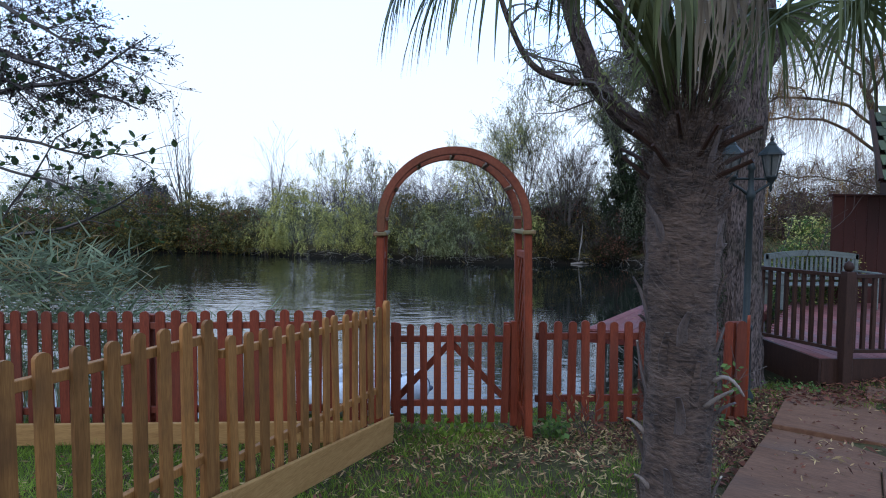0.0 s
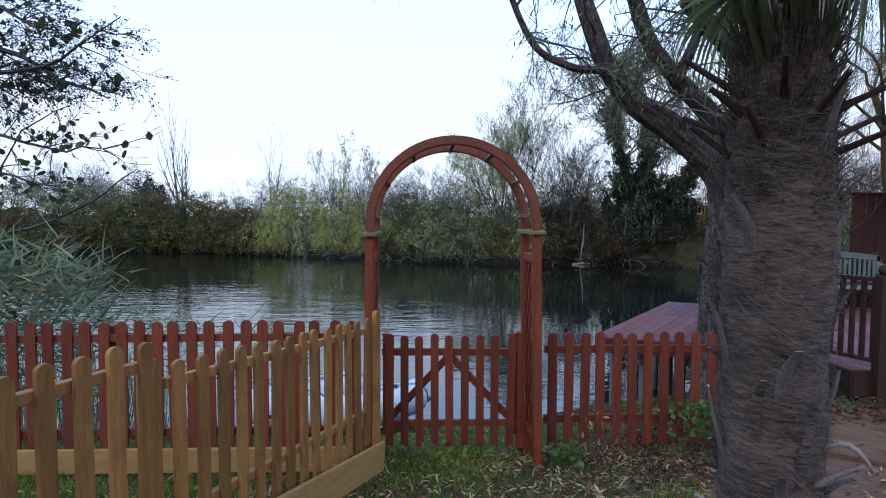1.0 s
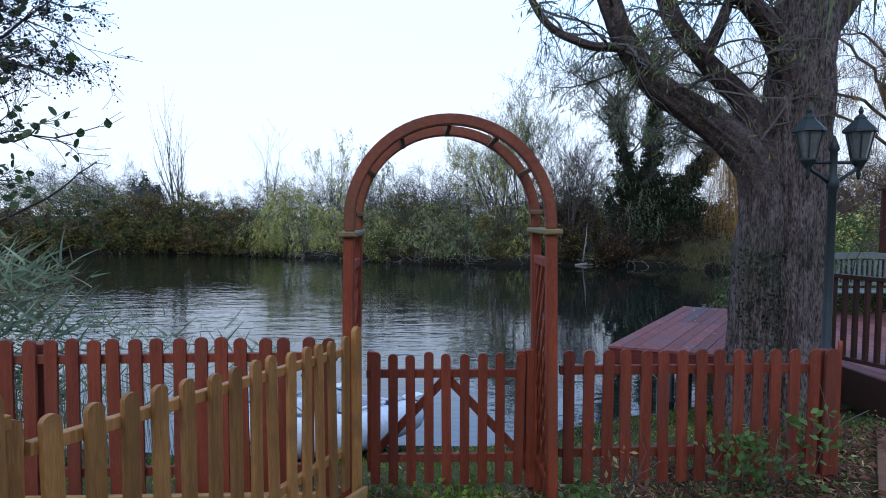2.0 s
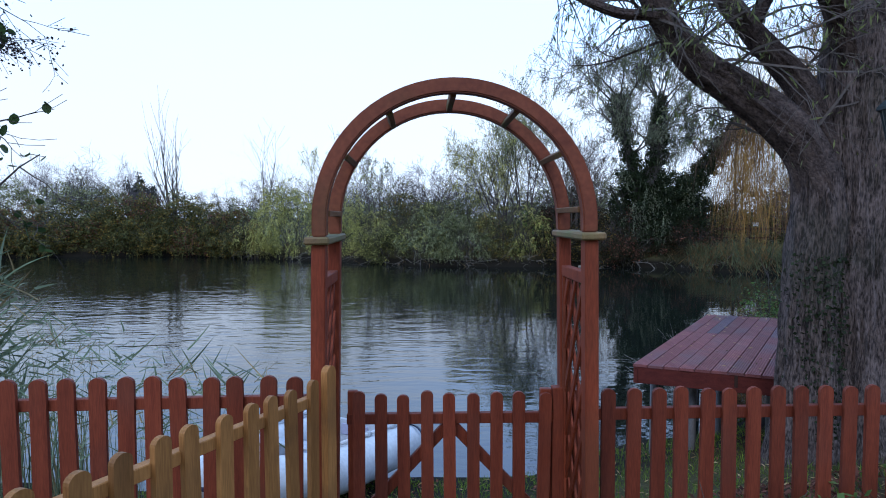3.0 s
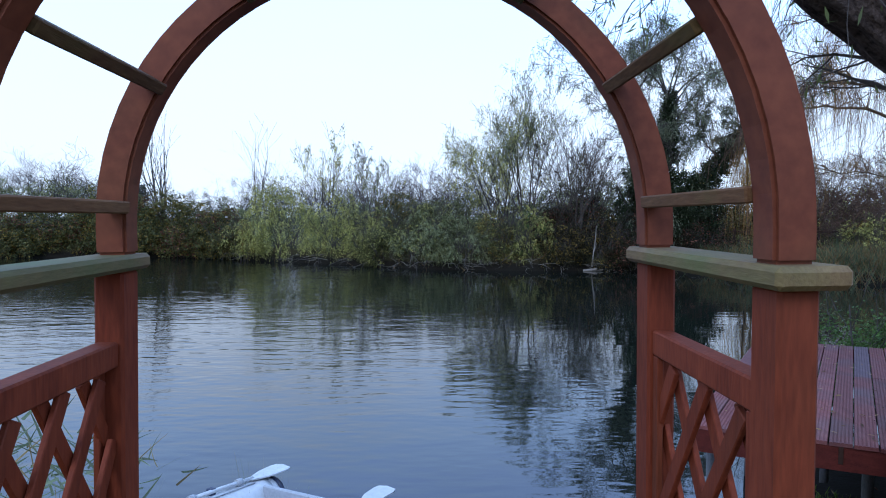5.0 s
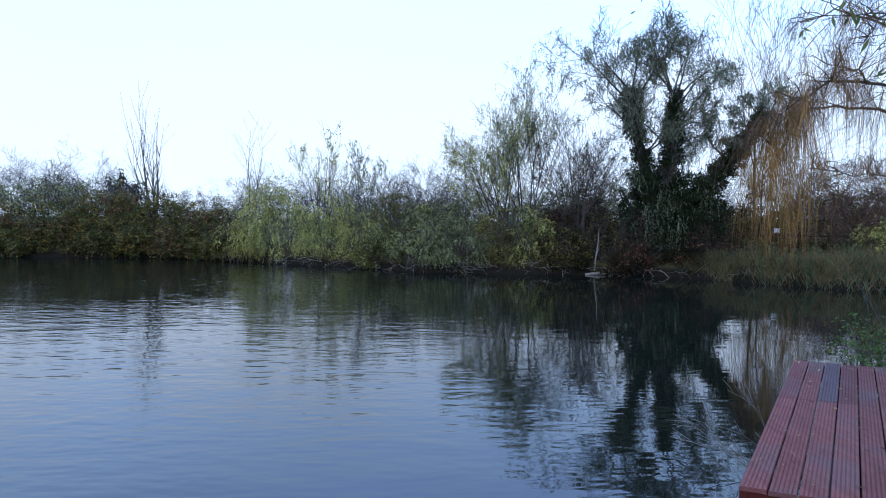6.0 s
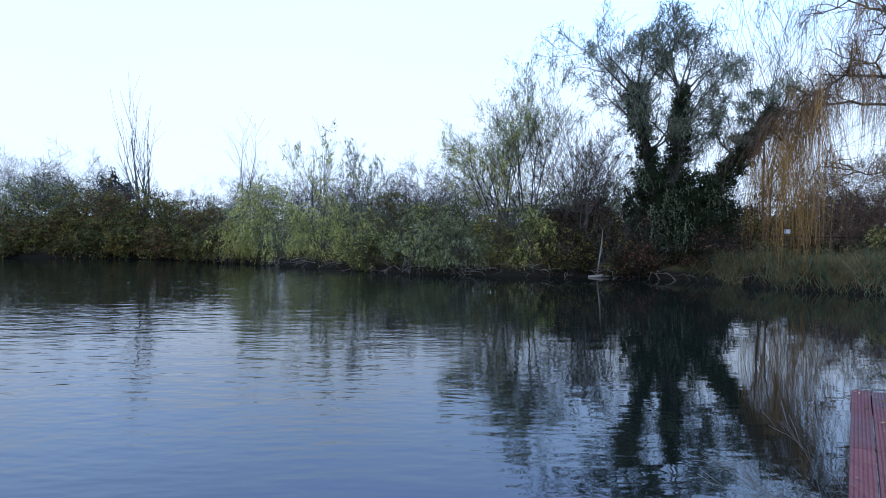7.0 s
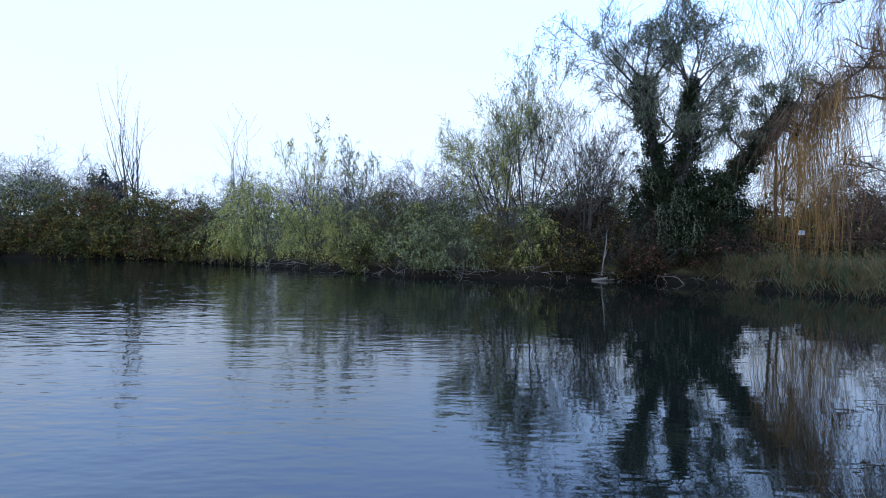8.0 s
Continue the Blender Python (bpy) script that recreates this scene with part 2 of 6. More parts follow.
def water_material():
    m = bpy.data.materials.new("pond_water")
    m.use_nodes = True
    n, l = m.node_tree.nodes, m.node_tree.links
    b = n["Principled BSDF"]
    b.inputs["Base Color"].default_value = (0.006, 0.008, 0.006, 1)
    b.inputs["Roughness"].default_value, b.inputs["IOR"].default_value = 0.015, 1.55
    co = n.new("ShaderNodeTexCoord")
    height = None
    for scale, amount, turn in ((0.9, 0.5, 0.3), (3.0, 0.52, -0.15), (7.0, 0.15, 0.35)):
        mp = n.new("ShaderNodeMapping")
        mp.inputs["Rotation"].default_value = (0, 0, turn)
        mp.inputs["Scale"].default_value = (0.5, 1.25, 1)
        t = n.new("ShaderNodeTexNoise")
        t.inputs["Scale"].default_value, t.inputs["Detail"].default_value = scale, 1.0
        l.new(co.outputs["Object"], mp.inputs["Vector"])
        l.new(mp.outputs[0], t.inputs["Vector"])
        k = n.new("ShaderNodeMath")
        k.operation, k.inputs[1].default_value = "MULTIPLY_ADD", amount
        l.new(t.outputs["Fac"], k.inputs[0])
        if height:
            l.new(height, k.inputs[2])
        else:
            k.inputs[2].default_value = 0
        height = k.outputs[0]
    # a breeze roughens wide bands of the pond and leaves others calm
    gust = n.new("ShaderNodeTexNoise")
    gm = n.new("ShaderNodeMapping")
    gm.inputs["Scale"].default_value = (0.5, 1.0, 1)
    gust.inputs["Scale"].default_value = 0.12
    l.new(co.outputs["Object"], gm.inputs["Vector"])
    l.new(gm.outputs[0], gust.inputs["Vector"])
    gr = n.new("ShaderNodeMapRange")
    gr.inputs["From Min"].default_value, gr.inputs["From Max"].default_value = 0.35, 0.65
    gr.inputs["To Min"].default_value, gr.inputs["To Max"].default_value = 0.55, 1.25
    l.new(gust.outputs["Fac"], gr.inputs["Value"])
    # the trees on the right keep the wind off that end of the pond
    sep = n.new("ShaderNodeSeparateXYZ")
    l.new(co.outputs["Object"], sep.inputs[0])
    lee = n.new("ShaderNodeMapRange")
    lee.interpolation_type = "SMOOTHSTEP"
    lee.inputs["From Min"].default_value, lee.inputs["From Max"].default_value = -5.0, 6.0
    lee.inputs["To Min"].default_value, lee.inputs["To Max"].default_value = 1.2, 0.2
    l.new(sep.outputs["X"], lee.inputs["Value"])
    calm = n.new("ShaderNodeMath")
    calm.operation = "MULTIPLY"
    l.new(gr.outputs[0], calm.inputs[0])
    l.new(lee.outputs[0], calm.inputs[1])
    bp = n.new("ShaderNodeBump")
    bp.inputs["Distance"].default_value = 0.026
    l.new(calm.outputs[0], bp.inputs["Strength"])
    l.new(height, bp.inputs["Height"])
    l.new(bp.outputs[0], b.inputs["Normal"])
    return m


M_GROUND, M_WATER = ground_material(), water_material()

# ---- mesh helpers ----
rng = np.random.default_rng(7)


def mesh(name, verts, faces, mat, smooth=False):
    me = bpy.data.meshes.new(name)
    me.from_pydata([tuple(v) for v in verts], [], faces)
    me.materials.append(mat)
    if smooth:
        me.polygons.foreach_set("use_smooth", [True] * len(me.polygons))
    me.update()
    return me


def put(name, me, parent=None, m=None, label=""):
    """Links a mesh as an object, under a parent if there is one, at m in the parent's space."""
    ob = new(name, me)
    if parent:
        ob.parent = parent
    if m is not None:
        ob.matrix_basis = m
    if label:
        ob["label"] = label
    return ob


def thing(name, label, category, m=None, group="", kind=""):
    ob = new(name)
    ob.empty_display_size = 0.1
    if m is not None:
        ob.matrix_basis = m
    return tagged(ob, label, category, group, kind)


def box_mesh(name, x0, x1, y0, y1, z0, z1, mat, bevel=0.004):
    bm = bmesh.new()
    bmesh.ops.create_cube(bm, size=1.0, matrix=Matrix.Translation(((x0 + x1) / 2, (y0 + y1) / 2, (z0 + z1) / 2)) @ Matrix.Diagonal((x1 - x0, y1 - y0, z1 - z0, 1)))
    if bevel:
        bmesh.ops.bevel(bm, geom=bm.edges[:], offset=bevel, segments=1, affect="EDGES")
    return bm_mesh(name, bm, mat)


def bm_mesh(name, bm, mat, smooth=False):
    me = bpy.data.meshes.new(name)
    bm.to_mesh(me)
    bm.free()
    me.materials.append(mat)
    if smooth:
        me.polygons.foreach_set("use_smooth", [True] * len(me.polygons))
    return me


def beam_mesh(name, a, b, w, h, mat, bevel=0.003):
    """A straight square-edged bar from a to b, w wide and h high."""
    a, b = Vector(a), Vector(b)
    q = (b - a).to_track_quat("X", "Z").to_matrix().to_4x4()
    me = box_mesh(name, 0, (b - a).length, -w / 2, w / 2, -h / 2, h / 2, mat, bevel)
    me.transform(Matrix.Translation(a) @ q)
    return me


def tubes(paths, sides=5):
    """Tapered round tubes along paths of (points, radii): vertices and faces."""
    verts, faces = [], []
    for pts, rad in paths:
        pts = [Vector(p) for p in pts]
        base = len(verts)
        ref = Vector((0.3, 0.9, 0.2))
        for i, p in enumerate(pts):
            d = (pts[min(i + 1, len(pts) - 1)] - pts[max(i - 1, 0)])
            d = d.normalized() if d.length > 1e-6 else Vector((0, 0, 1))
            u = d.cross(ref)
            u = u.normalized() if u.length > 1e-3 else d.orthogonal().normalized()
            v = d.cross(u)
            for k in range(sides):
                a = 2 * math.pi * k / sides
                verts.append(p + (u * math.cos(a) + v * math.sin(a)) * rad[i])
        for i in range(len(pts) - 1):
            for k in range(sides):
                a, b = base + i * sides + k, base + i * sides + (k + 1) % sides
                faces.append((a, b, b + sides, a + sides))
        if sides > 3:
            faces.append(tuple(range(base + sides - 1, base - 1, -1)))
            faces.append(tuple(range(base + (len(pts) - 1) * sides, base + len(pts) * sides)))
    return verts, faces


def leaf_cloud(name, centres, size, mat, long=1.6, down=0.0, vary=0.4, gen=None):
    """One small pointed leaf at each centre, turned at random; down pulls the long axis towards the ground."""
    g = gen or rng
    c = np.asarray(centres, float)
    n = len(c)
    a = g.normal(size=(n, 3))
    a[:, 2] -= down
    a /= np.linalg.norm(a, axis=1)[:, None]
    b = np.cross(a, g.normal(size=(n, 3)))
    b /= np.linalg.norm(b, axis=1)[:, None] + 1e-9
    s = size * (1 + vary * g.uniform(-1, 1, n))[:, None]
    v = np.empty((n, 4, 3))
    v[:, 0], v[:, 2] = c - a * s * long / 2, c + a * s * long / 2
    v[:, 1], v[:, 3] = c + b * s / 2, c - b * s / 2
    return quads_mesh(name, v, mat)


def quads_mesh(name, v, mat):
    """A mesh of loose four-cornered faces from an n x 4 x 3 array."""
    n = len(v)
    me = bpy.data.meshes.new(name)
    me.vertices.add(4 * n)
    me.vertices.foreach_set("co", v.reshape(-1))
    me.loops.add(4 * n)
    me.loops.foreach_set("vertex_index", np.arange(4 * n, dtype=np.int32))
    me.polygons.add(n)
    me.polygons.foreach_set("loop_start", np.arange(0, 4 * n, 4, dtype=np.int32))
    me.materials.append(mat)
    me.update()
    me.validate()
    return me


def unit(a):
    return a / (np.linalg.norm(a, axis=1)[:, None] + 1e-9)


def leaf_quads(c, face, along, size, long, gen, vary=0.4):
    """Pointed leaves at c that face one way and point along another."""
    b = unit(np.cross(face, along))
    a = unit(np.cross(b, face))
    s = size * (1 + vary * gen.uniform(-1, 1, len(c)))[:, None]
    return np.stack([c - a * s * long / 2, c + b * s / 2, c + a * s * long / 2, c - b * s / 2], 1)


def clump_leaves(name, centres, radii, count, size, mat, gen, long=1.4, down=0.3, up=0.5):
    """Leaves gathered in small rounded sprays, each turned outwards and up to the light."""
    c, r = np.asarray(centres, float), np.asarray(radii, float)
    i = gen.choice(len(c), count, p=r ** 2 / np.sum(r ** 2))
    d = unit(gen.normal(size=(count, 3)) * (1, 1, 0.8))
    p = c[i] + d * (r[i] * gen.random(count) ** 0.4)[:, None]
    face = unit(d * 0.7 + gen.normal(size=(count, 3)) * 0.45 + (0, 0, up))
    along = unit(gen.normal(size=(count, 3)) - (0, 0, down))
    return quads_mesh(name, leaf_quads(p, face, along, size, long, gen), mat)


def strand_leaves(name, starts, outs, lengths, per, size, mat, gen, long=4.0, fall=1.0, loose=0.35):
    """Narrow leaves along thin shoots that lean out and then hang down."""
    p0, o, ln = np.asarray(starts, float), np.asarray(outs, float), np.asarray(lengths, float)[:, None]
    f = np.repeat(np.linspace(0.04, 1, per)[None], len(p0), 0) + gen.normal(size=(len(p0), per)) * 0.03
    f = np.clip(f, 0, 1.05)[:, :, None]
    pos = p0[:, None] + o[:, None] * ln[:, None] * 0.55 * f + np.array((0, 0, -1.0)) * ln[:, None] * fall * f ** 1.7
    tan = o[:, None] * 0.55 + np.array((0, 0, -1.0)) * fall * 1.7 * f ** 0.7
    pos, tan = pos.reshape(-1, 3), tan.reshape(-1, 3)
    pos = pos + gen.normal(size=pos.shape) * size * 0.8
    along = unit(unit(tan) + gen.normal(size=pos.shape) * loose)
    face = unit(np.repeat(o, per, 0) * 0.6 + gen.normal(size=pos.shape) * 0.5 + (0, 0, 0.55))
    return quads_mesh(name, leaf_quads(pos, face, along, size, long, gen), mat)


def flat_leaves(name, centres, size, mat, gen, long=2.2, tilt=0.25):
    """Leaves lying on the ground, a little curled and tilted."""
    c = np.asarray(centres, float)
    n = len(c)
    a = gen.uniform(0, 2 * math.pi, n)
    u = np.stack([np.cos(a), np.sin(a), gen.normal(size=n) * tilt], 1)
    v = np.stack([-np.sin(a), np.cos(a), gen.normal(size=n) * tilt], 1)
    s = size * gen.uniform(0.6, 1.3, (n, 1))
    w = np.stack([c - u * s * long / 2, c + v * s / 2, c + u * s * long / 2, c - v * s / 2], 1)
    w[:, 1, 2] += s[:, 0] * gen.uniform(0.0, 0.5, n)
    faces = np.arange(4 * n).reshape(n, 4)
    return mesh(name, w.reshape(-1, 3), [f for q in faces for f in ((q[0], q[1], q[2]), (q[0], q[2], q[3]))], mat)


def ribbons(paths, width):
    """Flat tapering strips along polylines; each lies across the given side vector or its own."""
    verts, faces = [], []
    for pts, s in paths:
        n, base = len(pts), len(verts)
        for i, p in enumerate(pts):
            f = i / (n - 1)
            w = width * min(1.0, 0.35 + 3 * f) * (1 - f ** 2.2) + 0.0006
            verts += [p - s * w / 2, p + s * w / 2]
        faces += [(base + 2 * i, base + 2 * i + 1, base + 2 * i + 3, base + 2 * i + 2) for i in range(n - 1)]
    return verts, faces


def blades(name, roots, tops, width, mat, bend=0.2, gen=None, steps=3):
    """Narrow tapering blades from each root to each top, bent to the side and drooping a little."""
    g = gen or rng
    r, t = np.asarray(roots, float), np.asarray(tops, float)
    n = len(r)
    axis = t - r
    side = np.cross(axis, g.normal(size=(n, 3)))
    side /= np.linalg.norm(side, axis=1)[:, None] + 1e-9
    ln = np.linalg.norm(axis, axis=1)[:, None]
    w = width * (0.7 + 0.6 * g.random((n, 1)))
    bow = np.cross(axis / (ln + 1e-9), side) * ln * bend * g.uniform(-1, 1, (n, 1))
    rows = []
    for i in range(steps + 1):
        f = i / steps
        p = r + axis * f + bow * (f * f)
        ww = w * (1 - f ** 1.6) + 0.0004
        rows += [p - side * ww / 2, p + side * ww / 2]
    v = np.stack(rows, 1)
    k = 2 * (steps + 1)
    quads = np.array([[2 * i, 2 * i + 1, 2 * i + 3, 2 * i + 2] for i in range(steps)])
    idx = (np.arange(n)[:, None, None] * k + quads[None]).reshape(-1)
    me = bpy.data.meshes.new(name)
    me.vertices.add(n * k)
    me.vertices.foreach_set("co", v.reshape(-1))
    me.loops.add(len(idx))
    me.loops.foreach_set("vertex_index", idx.astype(np.int32))
    me.polygons.add(n * steps)
    me.polygons.foreach_set("loop_start", np.arange(0, len(idx), 4, dtype=np.int32))
    me.materials.append(mat)
    me.update()
    return me


def grow(gen, start, way, length, radius, levels, kids=4, wander=0.22, lift=0.12, angle=0.7, shrink=0.62, steps=5, rmin=0.0025):
    """A branching skeleton: tube paths and the points along its outer twigs."""
    paths, outer = [], []

    def limb(p, d, ln, r, lev):
        pts, rad = [p.copy()], [r]
        d = d.normalized()
        parts = steps if lev > 0 else max(2, steps // 2)
        for i in range(parts):
            d = (d + Vector(gen.normal(size=3)) * wander * 0.5 + Vector((0, 0, lift))).normalized()
            p = p + d * ln / parts
            pts.append(p.copy())
            rad.append(max(r * (1 - 0.75 * (i + 1) / parts), rmin))
        paths.append((pts, rad))
        if lev <= 1:
            outer.extend(pts[1:])
        if lev > 0:
            for k in range(kids):
                f = 0.3 + 0.7 * (k + gen.random()) / kids
                i = min(int(f * steps), steps - 1)
                q = pts[i].lerp(pts[i + 1], f * steps - i)
                side = d.cross(Vector(gen.normal(size=3))).normalized()
                nd = (d * math.cos(angle) + side * math.sin(angle) * (0.7 + 0.6 * gen.random()))
                limb(q, nd, ln * shrink * (0.7 + 0.5 * gen.random()) * (1.1 - 0.4 * f), rad[i] * 0.6, lev - 1)

    limb(Vector(start), Vector(way), length, radius, levels)
    return paths, outer


# ---- the lie of the land ----
SHORE = [(-70, 13), (-22, 10.6), (-8, 9.0), (-3.6, 8.2), (-1.6, 8.25), (0.3, 8.3), (1.2, 8.45), (1.9, 8.95), (3.2, 9.4), (4.6, 10.0), (6.2, 11.0), (9, 12.6), (14, 14.5), (30, 16.5), (75, 19),
         (75, 25), (32, 26), (23, 28.3), (19, 29.7), (17.3, 31), (15.2, 33.6), (13.3, 35.4), (9.7, 36), (5.2, 36.1), (1.0, 36.8), (-3.6, 39.4), (-9, 42.5), (-14.2, 45.4), (-19.5, 46.7),
         (-26, 46), (-45, 45), (-70, 42)]


def shore_distance(x, y):
    """Distance from the pond's edge, positive on land."""
    x, y = np.asarray(x, float), np.asarray(y, float)
    best = np.full(x.shape, 1e9)
    inside = np.zeros(x.shape, bool)
    for (ax, ay), (bx, by) in zip(SHORE, SHORE[1:] + SHORE[:1]):
        ex, ey = bx - ax, by - ay
        f = np.clip(((x - ax) * ex + (y - ay) * ey) / (ex * ex + ey * ey), 0, 1)
        best = np.minimum(best, np.hypot(x - ax - f * ex, y - ay - f * ey))
        cross = (ay > y) != (by > y)
        with np.errstate(divide="ignore", invalid="ignore"):
            inside ^= cross & (x < ax + (y - ay) * ex / (ey if ey else 1e-9))
    return np.where(inside, -best, best)


def ground_z(x, y):
    x, y = np.asarray(x, float), np.asarray(y, float)
    s = shore_distance(x, y)
    base = np.where(y < 4.4, 0.105 * (4.4 - np.maximum(y, -3.0)), 0.0)
    base = np.where(y > 20, -0.35, base)
    wob = 0.05 * np.sin(x * 1.7 + 0.6 * y) * np.sin(y * 1.3) + 0.03 * np.sin(x * 3.9) * np.cos(y * 4.3)
    rise = np.where(s > 0, np.where(y > 20, 1.5 * s, 0.32 * s), 0.4 * s) + WATER_Z + 0.01
    z = np.minimum(base, rise)
    z = np.where(np.abs(base - rise) < 0.35, z - (0.35 - np.abs(base - rise)) ** 2 / 1.4, z)
    return np.maximum(z, -2.4) + wob * np.where(s > 0, 0.5, 1.0)


def gz(x, y):
    return float(ground_z(np.array([x]), np.array([y]))[0])


def ground():
    def axis(lo, hi, step, far, grow_by=1.22):
        mid = list(np.arange(lo, hi + 1e-6, step))
        left, right, d = [], [], step
        p, q = lo, hi
        while q < far:
            d *= grow_by
            p, q = p - d, q + d
            left.append(p)
            right.append(q)
        return np.array(left[::-1] + mid + right)
    xs, ys = axis(-7, 8, 0.11, 900), axis(-1.5, 12.5, 0.11, 900)
    ys = np.unique(np.concatenate([ys, np.arange(26, 52, 0.8)]))
    X, Y = np.meshgrid(xs, ys)
    Z = ground_z(X, Y)
    nx, ny = len(xs), len(ys)
    v = np.stack([X, Y, Z], -1).reshape(-1, 3)
    f = [(j * nx + i, j * nx + i + 1, (j + 1) * nx + i + 1, (j + 1) * nx + i) for j in range(ny - 1) for i in range(nx - 1)]
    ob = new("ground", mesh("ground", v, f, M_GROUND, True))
    tagged(ob, "rough lawn with bare soil sloping down to a pond", "ground", kind="structure")


ground()
water = new("water", mesh("water", [(-75, 5, WATER_Z), (80, 5, WATER_Z), (80, 60, WATER_Z), (-75, 60, WATER_Z)], [(0, 1, 2, 3)], M_WATER))
tagged(water, "dark rippled pond water mirroring trees and sky", "water", kind="structure")

# ---- garden arch, gate and fences ----
ARCH_X = 0.13
ARCH_F, ARCH_B = 4.54, 5.01           # front faces of the front and the back frame


def hoop(name, y0, depth, r_out, r_in, z0, mat):
    """A stilted half ring of flat timber standing on the caps."""
    prof = [(-1, 0.0)] + [(-math.cos(a), math.sin(a)) for a in np.linspace(0, math.pi, 37)] + [(1, 0.0)]
    verts, faces = [], []
    stilt = 0.052
    for i, (cx, sz) in enumerate(prof):
        lift = 0 if i in (0, len(prof) - 1) else stilt
        for r, y in ((r_out, y0), (r_in, y0), (r_in, y0 + depth), (r_out, y0 + depth)):
            verts.append((ARCH_X + cx * r, y, z0 + lift + sz * r))
    n = len(prof)
    for i in range(n - 1):
        for k in range(4):
            a, b = i * 4 + k, i * 4 + (k + 1) % 4
            faces.append((a, a + 4, b + 4, b))
    faces += [(0, 1, 2, 3), (4 * n - 1, 4 * n - 2, 4 * n - 3, 4 * n - 4)]
    bm = bmesh.new()
    me = mesh(name, verts, faces, mat)
    bm.from_mesh(me)
    bmesh.ops.recalc_face_normals(bm, faces=bm.faces)
    edges = [e for e in bm.edges if e.is_manifold and e.calc_face_angle(0) > 1.2]
    bmesh.ops.bevel(bm, geom=edges, offset=0.006, segments=2, affect="EDGES")
    return bm_mesh(name, bm, mat)


def garden_arch():
    a = thing("garden_arch", "red-brown stained wooden garden arch with lattice sides over the gate", "garden arch")
    # the whole head sits a little lower on one side, and the posts spread towards the ground
    head = Matrix.Translation((ARCH_X, 0, 1.65)) @ Euler((0, -0.016, 0)).to_matrix().to_4x4() @ Matrix.Translation((-ARCH_X, 0, -1.65))
    for x, side in ((ARCH_X - 0.628, -1), (ARCH_X + 0.566, 1)):
        lean = Matrix.Translation((x, 0, 1.632)) @ Euler((0, -0.016 * side, 0)).to_matrix().to_4x4() @ Matrix.Translation((-x, 0, -1.632 + 0.01 * side))
        for y in (ARCH_F, ARCH_B):
            put("post", box_mesh("post", x, x + 0.062, y, y + 0.072, -0.25, 1.634, M_ARCH, 0.006), a, lean)
        m = x + 0.031
        for z in (1.43, 0.06):
            put("lattice_rail", box_mesh("lattice_rail", m - 0.022, m + 0.022, ARCH_F + 0.072, ARCH_B, z, z + 0.055, M_ARCH), a, lean)
        for y0 in (ARCH_F + 0.0725, ARCH_B - 0.0265):
            put("lattice_batten", box_mesh("lattice_batten", m - 0.02, m - 0.006, y0, y0 + 0.026, 0.116, 1.429, M_ARCH, 0.002), a, lean)
        lo, hi, y0, y1 = 0.115, 1.43, ARCH_F + 0.075, ARCH_B
        slope = 1.75
        for way in (1, -1):
            for k in range(-4, 9):
                za = 0.12 + 0.23 * k
                pts = []
                for f in np.linspace(0, 1, 33):
                    y = y0 + (y1 - y0) * f
                    z = za + slope * (y - y0) if way == 1 else za + slope * (y1 - y)
                    if lo <= z <= hi:
                        pts.append((y, z))
                if len(pts) > 3:
                    off = 0.008 * way
                    put("lattice_slat", beam_mesh("lattice_slat", (m + off, *pts[0]), (m + off, *pts[-1]), 0.012, 0.033, M_ARCH, 0.002), a, lean)
    put("front_hoop", hoop("hoop", ARCH_F + 0.006, 0.06, 0.626, 0.562, 1.668, M_HOOP), a, head)
    put("back_hoop", hoop("hoop", ARCH_B + 0.008, 0.06, 0.626, 0.562, 1.668, M_HOOP), a, head)
    for x in (ARCH_X - 0.655, ARCH_X + 0.545):
        put("cap_board", box_mesh("cap_board", x, x + 0.11, ARCH_F - 0.03, ARCH_B + 0.09, 1.634, 1.668, M_CAP, 0.008), a, head, label="weathered board green with algae")
    rung = box_mesh("rung", -0.013, 0.013, ARCH_F + 0.064, ARCH_B + 0.012, -0.022, 0.022, M_RUNG, 0.003)
    for deg in (0, 30, -30, 58, -58, 85, -85):
        t = radians(deg)
        r = 0.575
        put("rung", rung, a, head @ Matrix.Translation((ARCH_X + r * math.sin(t), 0, 1.72 + r * math.cos(t))) @ Euler((0, t, 0)).to_matrix().to_4x4(), "brown crosspiece with algae")


def picket_mesh(name, w, th, h, mat):
    """A picket with a rounded top, its foot at z = 0."""
    prof = [(-w / 2, 0), (w / 2, 0), (w / 2, h - w * 0.42)] + [(w / 2 * math.cos(a), h - w * 0.42 + w * 0.42 * math.sin(a)) for a in np.linspace(0.35, math.pi - 0.35, 7)] + [(-w / 2, h - w * 0.42)]
    n = len(prof)
    v = [(x, -th / 2, z) for x, z in prof] + [(x, th / 2, z) for x, z in prof]
    f = [tuple(range(n)), tuple(range(2 * n - 1, n - 1, -1))] + [(i, i + n, (i + 1) % n + n, (i + 1) % n) for i in range(n)]
    return mesh(name, v, f, mat)


